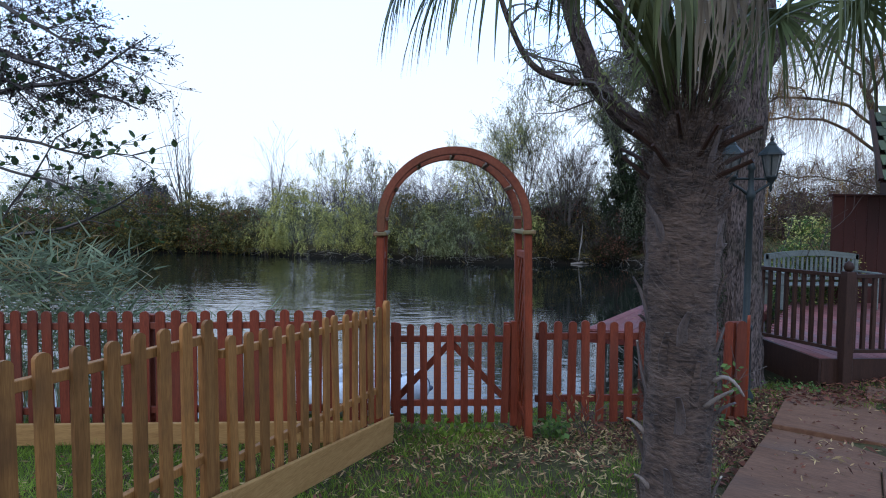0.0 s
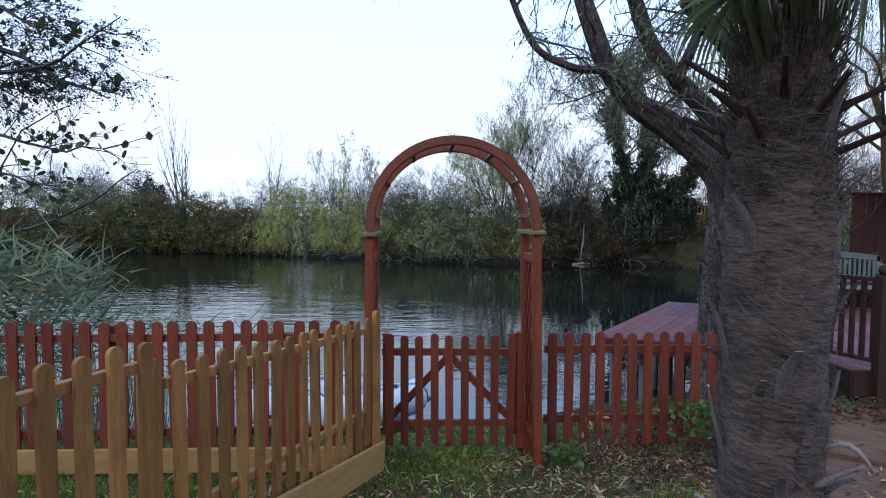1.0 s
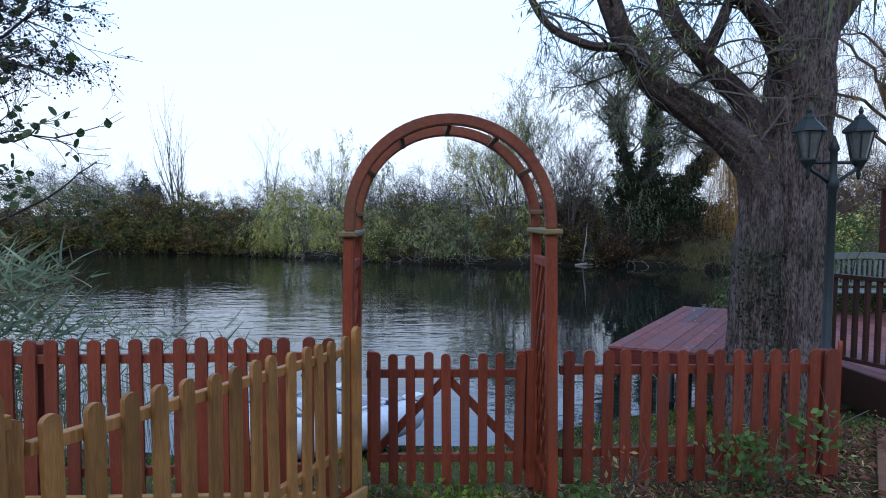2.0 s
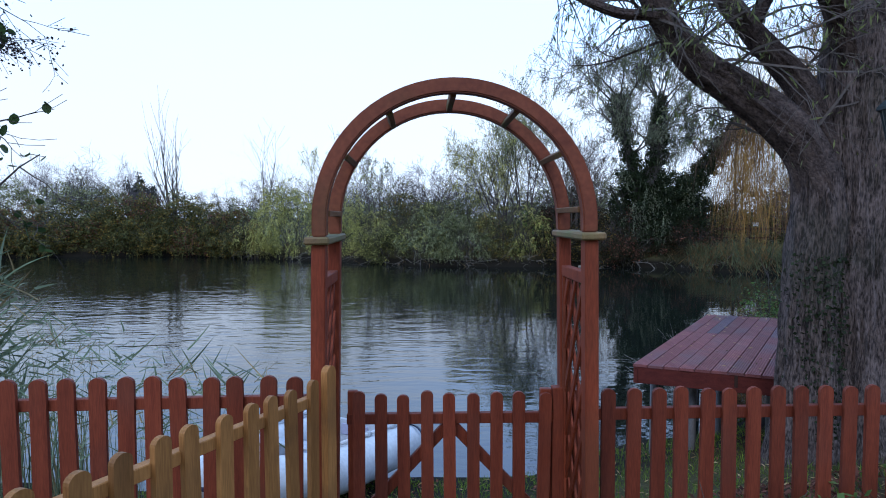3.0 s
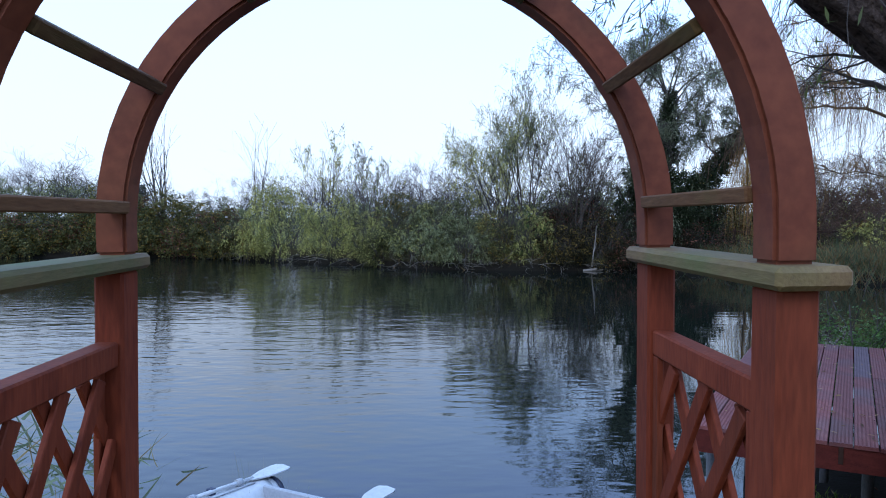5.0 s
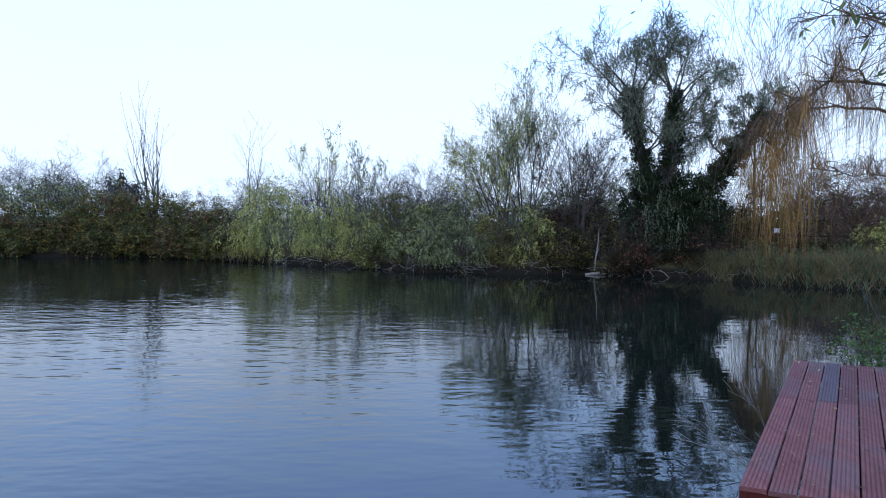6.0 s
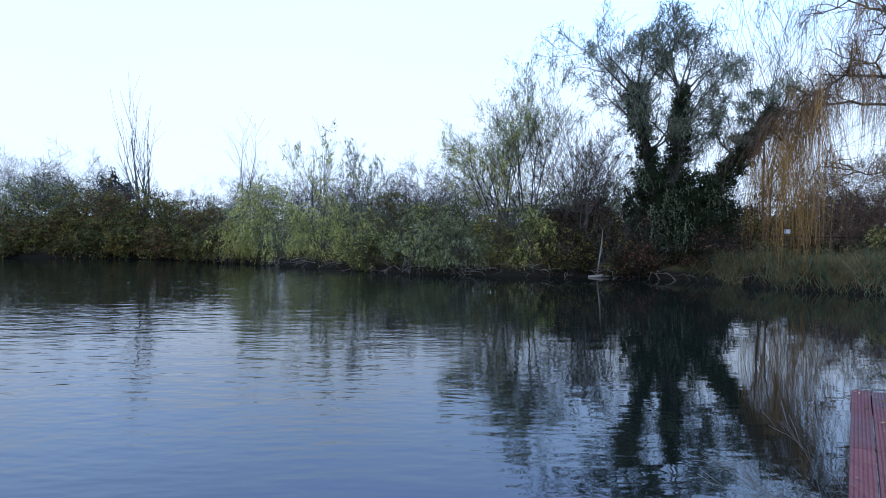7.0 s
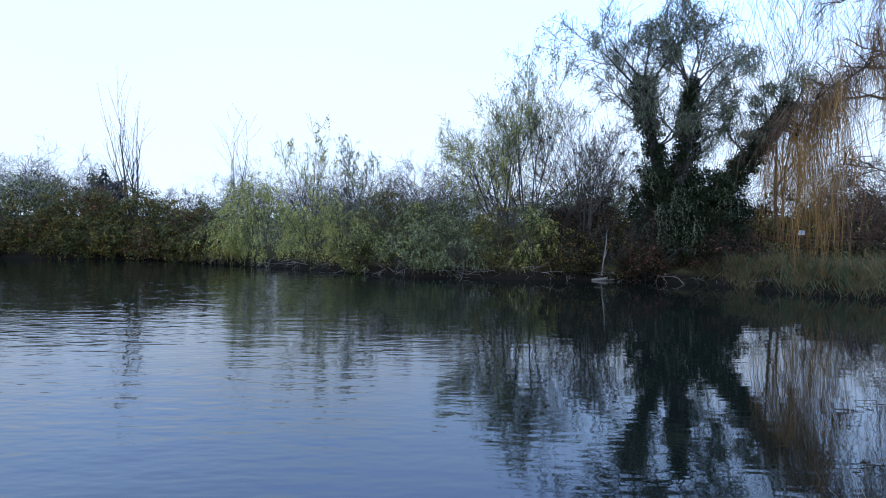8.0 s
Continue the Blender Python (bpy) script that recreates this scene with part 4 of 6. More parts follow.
def ivy_tree():
    g = np.random.default_rng(41)
    t = plant("ivy_clad_tree", "tall willow with dark ivy thick on its forked trunks", "tree", 13.75, 36.9)
    z0 = t.location.z
    limbs = [([(0, 0, -0.3), (-0.3, 0, 2.2), (-0.9, 0, 4.6), (-1.6, -0.1, 7.2), (-1.9, 0, 9.3)], (0.5, 0.42, 0.3, 0.2, 0.12)),
             ([(0.1, 0, 1.2), (0.2, -0.1, 4.0), (0.5, 0, 6.6), (0.55, 0, 9.2)], (0.38, 0.3, 0.2, 0.12)),
             ([(0.4, 0, 1.4), (2.0, -0.2, 3.6), (3.8, -0.2, 5.8), (5.6, -0.2, 8.2)], (0.34, 0.26, 0.2, 0.1)),
             ([(-0.2, 0, 1.0), (-1.3, 0.3, 2.2), (-2.2, 0.4, 4.0)], (0.2, 0.12, 0.05))]
    paths, outer = list(limbs), []
    for (sx, sy, sz), n, ln in (((-1.9, 0, 9.0), 7, 4.4), ((0.55, 0, 9.0), 7, 4.5), ((-1.2, 0, 6.0), 5, 4.0), ((0.5, 0, 6.6), 4, 3.4), ((5.5, -0.2, 8.0), 4, 2.0), ((3.6, -0.2, 5.6), 3, 2.4), ((-0.6, 0.2, 4.4), 3, 3.4)):
        for i in range(n):
            a = 2 * math.pi * (i + g.random()) / n
            p, o = grow(g, (sx, sy, sz - g.uniform(0, 1.2)), (0.9 * math.cos(a), 0.6 * math.sin(a), 1.0), ln * g.uniform(0.6, 1.0), 0.06, 3, 5, lift=0.03, angle=0.7, wander=0.34, rmin=0.009)
            paths += p
            outer += o
    put("trunk", mesh("trunk", *tubes(paths, 4), M_TWIG), t)
    o = np.array([tuple(p) for p in outer])
    o = o[(o[:, 2] > 6.4) | ((o[:, 2] > 3.6) & (o[:, 1] > 0.5)) | (np.abs(o[:, 0] - 1.5) > 3.2)]
    n = 6200
    put("crown", strand_leaves("crown", o[g.integers(0, len(o), n)] + g.normal(size=(n, 3)) * 0.1, unit(g.normal(size=(n, 3)) * (1, 1, 0.5)), g.uniform(0.3, 0.8, n), 12, 0.027, L_ASH, g, 4.4, 0.7), t)
    # ivy in rounded tufts, thick on the trunks and merging below
    tufts, wide = [], []
    for line, low, high, n in ((limbs[0][0], 1.05, 0.5, 360), (limbs[1][0], 1.05, 0.42, 360), (limbs[2][0], 1.1, 0.6, 400)):
        p = np.array(line)
        f = g.random(n) ** 0.9 * (len(p) - 1)
        i = np.minimum(f.astype(int), len(p) - 2)
        q = p[i] + (p[i + 1] - p[i]) * (f - i)[:, None]
        w = low + (high - low) * f / (len(p) - 1)
        d = unit(g.normal(size=(n, 3)) * (1, 1, 0.5))
        tufts.append(q + d * (w * g.uniform(0.35, 0.95, n))[:, None] - np.stack([0 * w, 0 * w, 0.3 * w * g.random(n)], 1))
        wide.append(g.uniform(0.16, 0.36, n))
    n = 520
    a, r, h = g.uniform(0, 2 * math.pi, n), g.random(n) ** 0.4, 4.6 * g.random(n)
    tufts.append(np.stack([0.7 + (2.2 + 0.95 * np.sin(h / 4.6 * 2.6)) * r * np.cos(a), 1.3 * r * np.sin(a), h + 0.15], 1))
    wide.append(g.uniform(0.2, 0.42, n))
    tufts, wide = np.concatenate(tufts), np.concatenate(wide)
    tufts[:, 2] = np.maximum(tufts[:, 2], 0.2)
    put("ivy", clump_leaves("ivy", tufts, wide, 95000, 0.08, L_IVY, g, 1.25, 0.6, 0.35), t, label="dark glossy ivy")
    n = 240
    c = np.array([[-1.2, -1.3, 2.2], [0.3, -1.5, 1.9], [-0.4, -1.4, 3.3], [1.9, -1.2, 3.4], [-2.0, -1.0, 4.6], [0.6, -1.0, 5.4]])[g.integers(0, 6, n)] + g.normal(size=(n, 3)) * (0.4, 0.25, 0.5)
    put("hanging_foliage", strand_leaves("hanging_foliage", c, unit(g.normal(size=(n, 3)) - (0, 0.5, 0)), g.uniform(0.4, 0.9, n), 13, 0.03, L_ASH, g, 4.2, 1.0), t)


ivy_tree()
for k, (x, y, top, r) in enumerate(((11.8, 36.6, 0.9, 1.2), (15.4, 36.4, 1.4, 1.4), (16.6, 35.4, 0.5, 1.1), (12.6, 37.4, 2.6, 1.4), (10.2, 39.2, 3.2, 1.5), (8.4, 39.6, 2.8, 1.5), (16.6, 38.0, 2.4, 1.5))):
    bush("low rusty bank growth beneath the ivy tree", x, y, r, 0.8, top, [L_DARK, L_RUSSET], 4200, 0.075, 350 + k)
bare_tree("tall thin tree with sparse grey leaves", 21.4, 40.5, 3, 12.0, 2.0, 360, M_TWIG, 3, 6, 0.09, 6500, L_GREY, 0.036, name="tall_thin_tree")
bare_tree("tall thin tree with sparse grey leaves", 17.6, 43.5, 3, 8.0, 1.6, 361, M_TWIG, 3, 5, 0.07, 4000, L_GREY, 0.036, name="tall_thin_tree")
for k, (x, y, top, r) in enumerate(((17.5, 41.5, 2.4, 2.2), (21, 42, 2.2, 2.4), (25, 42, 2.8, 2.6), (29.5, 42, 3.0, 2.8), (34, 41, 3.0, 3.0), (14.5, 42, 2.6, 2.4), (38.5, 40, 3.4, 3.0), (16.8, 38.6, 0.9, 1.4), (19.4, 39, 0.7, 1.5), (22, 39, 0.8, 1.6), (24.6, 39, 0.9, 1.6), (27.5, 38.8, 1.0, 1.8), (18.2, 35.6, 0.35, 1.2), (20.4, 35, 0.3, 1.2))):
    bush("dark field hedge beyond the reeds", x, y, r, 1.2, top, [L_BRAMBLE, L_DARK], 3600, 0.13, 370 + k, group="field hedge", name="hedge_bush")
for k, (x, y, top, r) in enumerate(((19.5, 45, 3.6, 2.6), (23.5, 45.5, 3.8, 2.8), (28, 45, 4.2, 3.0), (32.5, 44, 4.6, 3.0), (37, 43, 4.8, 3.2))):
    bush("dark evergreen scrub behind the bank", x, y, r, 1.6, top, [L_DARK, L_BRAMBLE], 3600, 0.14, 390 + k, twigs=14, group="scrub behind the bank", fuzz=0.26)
for k, (x, y, top) in enumerate(((19, 56, 5.5), (22, 53, 6.0), (25.5, 52, 7.0), (30, 54, 7.5), (34, 50, 7.5), (39, 48, 8.0), (44, 46, 8.0), (14.5, 55, 5.5), (28, 47, 6.0))):
    bare_tree("leafless purple-grey thicket tree behind the bank", x, y, 6, top * 0.85, 4.0, 380 + k, M_GREYTWIG, 3, 5, 0.06, 900, L_WILLOW, 0.06, name="thicket_tree", group="thicket trees", lift=0.02, angle=0.85, wander=0.34)


for k, (x, y, top) in enumerate(((24.5, 40, 6.5), (27.5, 39, 8.0), (30.5, 39, 8.5), (33.5, 38, 8.5), (26, 37, 5.5), (36.5, 38, 9.0))):
    bare_tree("leafless purple-grey thicket tree behind the bank", x, y, 7, top * 0.72, 3.4, 420 + k, M_WINETWIG, 3, 6, 0.05, 500, L_WILLOW, 0.05, name="thicket_tree", group="thicket trees", lift=0.02, angle=0.8, wander=0.34)


def weeping_willow(x, y, seed, label):
    """A leaning trunk, long arching boughs, and twigs that hang from them in curved bunches."""
    g = np.random.default_rng(seed)
    t = plant("weeping_willow", label, "tree", x, y)
    zb = t.location.z

    def smooth(pts, per=4):
        P = [Vector(p) for p in pts]
        line = []
        for i in range(len(P) - 1):
            ma, mb = (P[i + 1] - P[max(i - 1, 0)]) * 0.5, (P[min(i + 2, len(P) - 1)] - P[i]) * 0.5
            for f in np.arange(per) / per:
                line.append(P[i] * (2 * f ** 3 - 3 * f ** 2 + 1) + ma * (f ** 3 - 2 * f ** 2 + f) + P[i + 1] * (3 * f ** 2 - 2 * f ** 3) + mb * (f ** 3 - f ** 2))
        return line + [P[-1]]
    trunk = smooth([(0, 0, -0.3), (-0.1, 0, 2.5), (-0.5, 0, 5.0), (-0.7, 0.1, 7.5), (-1.5, 0.2, 9.8)])
    put("trunk", mesh("trunk", *tubes([(trunk, list(np.linspace(0.42, 0.18, len(trunk))))], 10), M_WILLOWBARK, True), t)
    boughs = [[(-0.6, 0, 7.0), (-3.2, -0.9, 8.6), (-6.2, -1.8, 8.9), (-8.2, -2.2, 8.3), (-9.6, -2.4, 7.0), (-10.1, -2.4, 5.8)],
              [(-6.2, -1.8, 8.9), (-7.6, -2.6, 9.3), (-9.0, -3.0, 8.8), (-9.9, -3.0, 7.6)],
              [(-0.5, 0, 6.0), (-3.0, 0.6, 7.8), (-6.0, 0.6, 8.2), (-8.4, 0.2, 7.6), (-9.2, 0, 6.6)],
              [(-0.7, 0, 7.6), (-2.4, -1.6, 10.2), (-4.6, -2.6, 11.6), (-6.6, -3.2, 11.4), (-7.8, -3.4, 10.2)],
              [(-1.4, 0, 9.6), (-3.0, 0.8, 12.0), (-5.4, 1.0, 13.2), (-7.4, 1.0, 12.6)],
              [(-0.3, 0, 3.6), (-3.0, -0.6, 4.3), (-6.4, -1.2, 4.5), (-8.6, -1.4, 4.7)],
              [(-1.4, 0, 9.6), (-1.0, -2.4, 11.8), (-1.6, -4.2, 11.8), (-2.0, -5.2, 10.6)],
              [(-0.7, 0, 7.6), (2.0, -1.6, 10.0), (4.2, -2.6, 10.6), (5.6, -3.0, 9.4)],
              [(-1.4, 0.2, 9.6), (0.5, 1.5, 12.2), (2.8, 2.4, 12.4), (4.4, 2.6, 11.0)]]
    spots = []
    for k, b in enumerate(boughs):
        line = smooth([(x * 1.12 if k == 0 and x < -5 else x, y, z) for x, y, z in b])
        for i in range(1, len(line) - 1):
            line[i] = line[i] + Vector(g.normal(size=3)) * 0.07
        r0 = 0.05 if k in (1, 5) else 0.1
        limb = [(line, list(np.linspace(r0, 0.02, len(line))))]
        for i in range(2, len(line)):
            for _ in range(2):
                pp, o = grow(g, line[i], (g.normal() * 0.6 - 0.5, g.normal() * 0.8, 0.7), g.uniform(0.8, 1.8), 0.03, 1, 3, lift=-0.14, angle=0.6, wander=0.35, rmin=0.008)
                limb += pp
                spots += [(k, i / len(line), q) for q, _r in pp for q in q[2:]]
        put("bough", mesh("bough", *tubes(limb, 6), M_WILLOWBARK, True), t)
    gold, wine, leaf = [], [], []

    def bunch(at, n, reach, out, sway=0.14):
        way = Vector((g.normal() * sway, g.normal() * sway, 0))
        for _ in range(n):
            p = Vector(at) + Vector(g.normal(size=3)) * 0.16
            d = (way + Vector((g.normal() * 0.35, g.normal() * 0.35, -0.2))).normalized()
            ln = reach * g.uniform(0.45, 1.05)
            pts = [p.copy()]
            for j in range(7):
                d = (d * (0.4 if j < 2 else 0.2) + Vector((0, 0, -0.55)) + Vector(g.normal(size=3)) * 0.07 + way * (0.35 if j < 4 else 0.05)).normalized()
                p = p + d * ln / 7
                pts.append(p.copy())
            s = Vector(g.normal(size=3))
            s.z *= 0.2
            out.append((pts, s.normalized()))
            if g.random() < 0.8:
                leaf.extend(tuple(q) for q in pts[2:])
    # the thick golden curtain at the end of the lowest boughs
    for c in range(30):
        f = g.random()
        cx, cz = -11.9 + 2.2 * f + g.normal() * 0.3, 5.0 + 3.6 * f ** 0.8 + g.normal() * 0.4
        bunch((cx, g.uniform(-3.2, -1.6), cz), int(g.integers(10, 30)), (cz + 1.0) * g.uniform(0.5, 1.0), gold if c % 5 else wine)
    for c in range(18):
        cx, cz = g.uniform(-12.0, -9.9), g.uniform(2.2, 5.0)
        bunch((cx, g.uniform(-3.2, -1.6), cz), int(g.integers(8, 26)), (cz + 1.0) * g.uniform(0.7, 1.0), gold if c % 4 else wine)
    for c in range(400):
        k, f, q = spots[int(g.integers(0, len(spots)))]
        bunch(q, 13, min(q[2] - 0.5, g.uniform(1.0, 4.2) if k != 5 else g.uniform(0.8, 2.2)), gold if g.random() < 0.25 else wine, 0.5)
    put("weeping_foliage", mesh("weeping_foliage", *ribbons(gold, 0.018), M_GOLDTWIG), t, label="golden hanging twig curtain")
    put("hanging_twig", mesh("hanging_twig", *ribbons(wine, 0.014), M_WINETWIG), t, label="fine red-brown hanging twigs")
    lf = np.array(leaf)
    put("leaves", leaf_cloud("leaves", lf[g.integers(0, len(lf), 9000)] + g.normal(size=(9000, 3)) * 0.06, 0.022, L_AUTUMN, 4.5, 2.5, gen=g), t)


for k, (x, y, top, r) in enumerate(((22.6, 33.2, 1.7, 1.3), (24.6, 32.8, 2.6, 1.6), (27.0, 32.4, 3.2, 1.8), (29.8, 32.0, 3.4, 2.0))):
    bush("thin yellow-green willow scrub on the far bank", x, y, r, 1.2, top, [L_WILLOW, L_BRAMBLE, L_AUTUMN], 3600, 0.06, 395 + k, long=3.0, down=1.0, twigs=18, fuzz=0.26, group="willow bushes", name="willow_bush")
weeping_willow(28.0, 34.2, 51, "large weeping willow with golden hanging twigs by the water")


def reed_bed(name, label, pts, height, count, seed, dry=0.4, lean=0.25, width=0.02, fresh=None, straw=None):
    """Reeds standing at scattered points of a strip: leaves and stalks as one growth."""
    g = np.random.default_rng(seed)
    p = np.array(pts, float)
    i = g.integers(0, len(p), count)
    root = np.empty((count, 3))
    root[:, :2] = p[i, :2] + g.normal(size=(count, 2)) * p[i, 2:3]
    root[:, 2] = np.maximum(ground_z(root[:, 0], root[:, 1]), WATER_Z - 0.3)
    h = height * g.uniform(0.55, 1.05, count) * g.uniform(0.55, 1.15, len(p))[i]
    top = root + np.stack([g.normal(size=count) * lean * h, g.normal(size=count) * lean * h, h], 1)
    k = int(count * (1 - dry))
    t = thing(name, label, "reeds", kind="stuff")
    put("green_leaves", blades("green_leaves", root[:k], top[:k], width, fresh or L_REED, 0.3, g, 4), t)
    put("dry_stalks", blades("dry_stalks", root[k:], top[k:], width * 0.7, straw or L_DRYREED, 0.12, g, 3), t)


reed_bed("far_reeds", "reeds and dry grasses along the far bank", [(15.6, 34.2, 0.35), (16.4, 33.3, 0.4), (17.2, 32.3, 0.4), (18.0, 31.6, 0.4), (18.8, 31.0, 0.45), (19.6, 30.0, 0.45), (18.4, 30.3, 0.3), (16.9, 31.6, 0.3), (15.5, 33.5, 0.3), (21.2, 29.2, 0.4), (23.2, 28.5, 0.4), (21, 30, 0.6), (22.4, 29.6, 0.6), (24, 29.2, 0.7), (19.5, 32, 0.8), (21.5, 31.6, 0.8)], 1.2, 5600, 61, 0.45, 0.5, 0.03, L_FARREED, L_RUSTREED)
reed_bed("bank_grass", "dead grass and sedge along the far water's edge", [(x, y + 0.3, 0.35) for x, y in ((-2.5, 39.0), (-0.5, 38.0), (1.0, 37.2), (3, 36.7), (5, 36.5), (7, 36.4), (9, 36.4), (11, 36.2), (13, 35.8), (14.5, 34.6), (-6, 41.2), (-9, 42.9), (-12, 44.6), (-16, 46.2), (-20, 47.0), (-24, 46.6), (-28, 46.3))], 0.55, 2600, 62, 0.3, 0.7, 0.03, L_SEDGE, L_RUSTREED)


def field_fence():
    f = thing("field_fence", "low wooden field fence with a small white notice", "fence")
    for i in range(12):
        x = 17.0 + i * 1.7
        z = gz(x, 37.6)
        put("post", box_mesh("post", x - 0.06, x + 0.06, 37.54, 37.66, z - 0.1, 1.25, M_DARKWOOD, 0), f)
    for z in (0.45, 1.0):
        put("rail", box_mesh("rail", 16.9, 35.8, 37.5, 37.54, z - 0.05, z + 0.05, M_DARKWOOD, 0), f)
    s = new("notice_board", box_mesh("notice_board", 20.55, 20.9, 37.46, 37.48, 1.17, 1.4, M_SIGN))
    tagged(s, "small white notice on the field fence", "sign")


field_fence()


def overhang(x, y, seed):
    """Low dead branches reaching out over the far water's edge."""
    g = np.random.default_rng(seed)
    t = thing("fallen_branch", "pale dead branch trailing into the water under the bushes", "dead branch", Matrix.Translation((x, y, WATER_Z + 0.1)), "branches along the far bank")
    paths = []
    for k in range(5):
        pp, o = grow(g, (g.normal() * 0.5, 0.3, g.uniform(0.0, 0.3)), (g.normal() * 1.2, -1.0, g.uniform(-0.1, 0.5)), g.uniform(0.9, 2.0), 0.022, 1, 3, lift=-0.05)
        paths += pp
    put("twig", mesh("twig", *tubes(paths, 3), M_PALETWIG), t)


for k, (x, y) in enumerate(((-13.0, 44.6), (-11.0, 43.5), (-8.0, 42.0), (-6.2, 41.0), (-4.2, 39.9), (-2.4, 38.8), (-0.8, 38.0), (0.8, 37.1), (2.2, 36.7), (3.6, 36.5), (5.0, 36.3), (6.6, 36.3), (8.2, 36.2), (11.0, 36.0), (12.6, 35.7), (14.6, 34.4), (16.0, 33.0))):
    overhang(x, y, 500 + k)

# ---- palm ----
PALM = Vector((0.67, 1.64))


def palm():
    g = np.random.default_rng(71)
    z0 = gz(*PALM)
    t = thing("windmill_palm", "tall palm with a shaggy fibre-clad trunk and drooping fan leaves", "palm tree", Matrix.Translation((PALM.x, PALM.y, z0)))
    rings, sides, top = 46, 40, 1.8
    v, f = [], []
    for i in range(rings + 1):
        z = -0.1 + (top + 0.1) * i / rings
        r = 0.106 + 0.005 * math.sin(z * 5) - 0.03 * max(0, (z - 1.45) / 0.41) ** 1.5
        for k in range(sides):
            a = 2 * math.pi * k / sides
            d = noise.noise(Vector((math.cos(a) * 3.2, math.sin(a) * 3.2, z * 6))) * 0.014 + noise.noise(Vector((math.cos(a) * 9, math.sin(a) * 9, z * 22))) * 0.008
            v.append(((r + d) * math.cos(a), (r + d) * math.sin(a), z))
    f = [(i * sides + k, i * sides + (k + 1) % sides, (i + 1) * sides + (k + 1) % sides, (i + 1) * sides + k) for i in range(rings) for k in range(sides)]
    put("trunk", mesh("trunk", v, f, M_FIBRE, True), t)
    # loose fibres lying in matted swirls, longer and greyer low down
    for count, mat, wide, name in ((5200, M_HAIR, 0.0004, "grey"), (3600, M_FIBRE, 0.0008, "brown")):
        a, z = g.uniform(0, 2 * math.pi, count), -0.02 + 1.7 * g.random(count) ** (1.5 if name == "grey" else 0.9)
        mat_field = np.array([noise.noise(Vector((math.cos(p) * 2.4, math.sin(p) * 2.4, q * 5.0))) for p, q in zip(a, z)])
        thick = np.array([noise.noise(Vector((math.cos(p) * 3.1 + 7, math.sin(p) * 3.1, q * 7.0))) for p, q in zip(a, z)])
        keep = g.random(count) < np.clip(0.55 + 1.6 * thick, 0.06, 1)
        a, z, turn = a[keep], z[keep], 2.6 * mat_field[keep] + g.normal(size=keep.sum()) * 0.4
        ln = g.uniform(0.04, 0.17, len(a))
        da, dz = np.cos(turn) * ln / 0.11, -0.35 * ln + np.sin(turn) * ln * 0.7
        lift = np.abs(g.normal(size=len(a))) * 0.02
        rows = []
        for i in range(5):
            q = i / 4
            ang, r = a + da * q, 0.111 + 0.006 * np.sin(q * 3.1) + lift * q * q
            w = wide * (1 - 0.7 * q)
            for side in (-1, 1):
                rows.append(np.stack([r * np.cos(ang), r * np.sin(ang), z + dz * q - 0.012 * q * q + side * w], 1))
        v = np.stack(rows, 1).reshape(-1, 3)
        quads = [(10 * k + 2 * i, 10 * k + 2 * i + 1, 10 * k + 2 * i + 3, 10 * k + 2 * i + 2) for k in range(len(a)) for i in range(4)]
        put("fibre", mesh("fibre", v, quads, mat), t, label=f"matted {name} fibre")
    # flat strap-like leaf bases in a spiral, curling off the trunk
    for i in range(54):
        z = 0.03 + 1.64 * i / 54 + g.normal() * 0.02
        a = i * 2.4 + g.normal() * 0.25
        out = Vector((math.cos(a), math.sin(a), 0))
        side = (Vector((-math.sin(a), math.cos(a), 0)) + Vector((0, 0, g.normal() * 0.2))).normalized()
        ln = g.uniform(0.06, 0.12)
        bend = side * g.normal() * 0.02
        off = g.random() ** 2 * 0.05
        rows = [(out * 0.094 + Vector((0, 0, z - 0.04)), 0.018, 0.008), (out * 0.113 + Vector((0, 0, z + ln * 0.3)), 0.014, 0.006),
                (out * (0.12 + off * 0.35) + Vector((0, 0, z + ln * 0.7)) + bend * 0.5, 0.011, 0.005), (out * (0.124 + off) + Vector((0, 0, z + ln)) + bend, 0.008, 0.0035)]
        vv = []
        for p, w, h in rows:
            vv += [p + side * w * math.cos(q) + out * h * math.sin(q) for q in np.linspace(0, 2 * math.pi, 8, endpoint=False)]
        ff = [(j * 8 + k, j * 8 + (k + 1) % 8, j * 8 + 8 + (k + 1) % 8, j * 8 + 8 + k) for j in range(3) for k in range(8)]
        stub = put("leaf_base", mesh("leaf_base", vv, ff, (M_STUB, M_FIBRE)[i % 2], True), t)
        up = Vector((0, 0, 0.001))
        put("cut_end", mesh("cut_end", [v + up for v in vv[24:]], [tuple(range(8))], M_CUT if i % 3 == 0 else M_STUB), stub, label="pale cut end" if i % 3 == 0 else "")
    # old leaf stalks that hang off the trunk
    for a, z, ln, curl in ((-1.15, 0.9, 0.08, 0.2), (-0.75, 0.97, 0.1, 1.4), (2.9, 0.78, 0.07, 0.5), (-2.9, 0.62, 0.07, 0.4)):
        out = Vector((math.cos(a), math.sin(a), 0))
        pts = [out * (0.1 + 0.075 * s) + Vector((0.02 * s, 0, z + ln * (s * 1.1 - curl * s * s))) for s in np.linspace(0, 1, 7)]
        v1, f1 = tubes([(pts, list(np.linspace(0.0095, 0.0035, 7)))], 6)
        put("old_stalk", mesh("old_stalk", v1, f1, M_STRAP, True), t, label="silvery curled dry leaf stalk")
    # fan leaves
    crown = Vector((0, 0, 1.83))

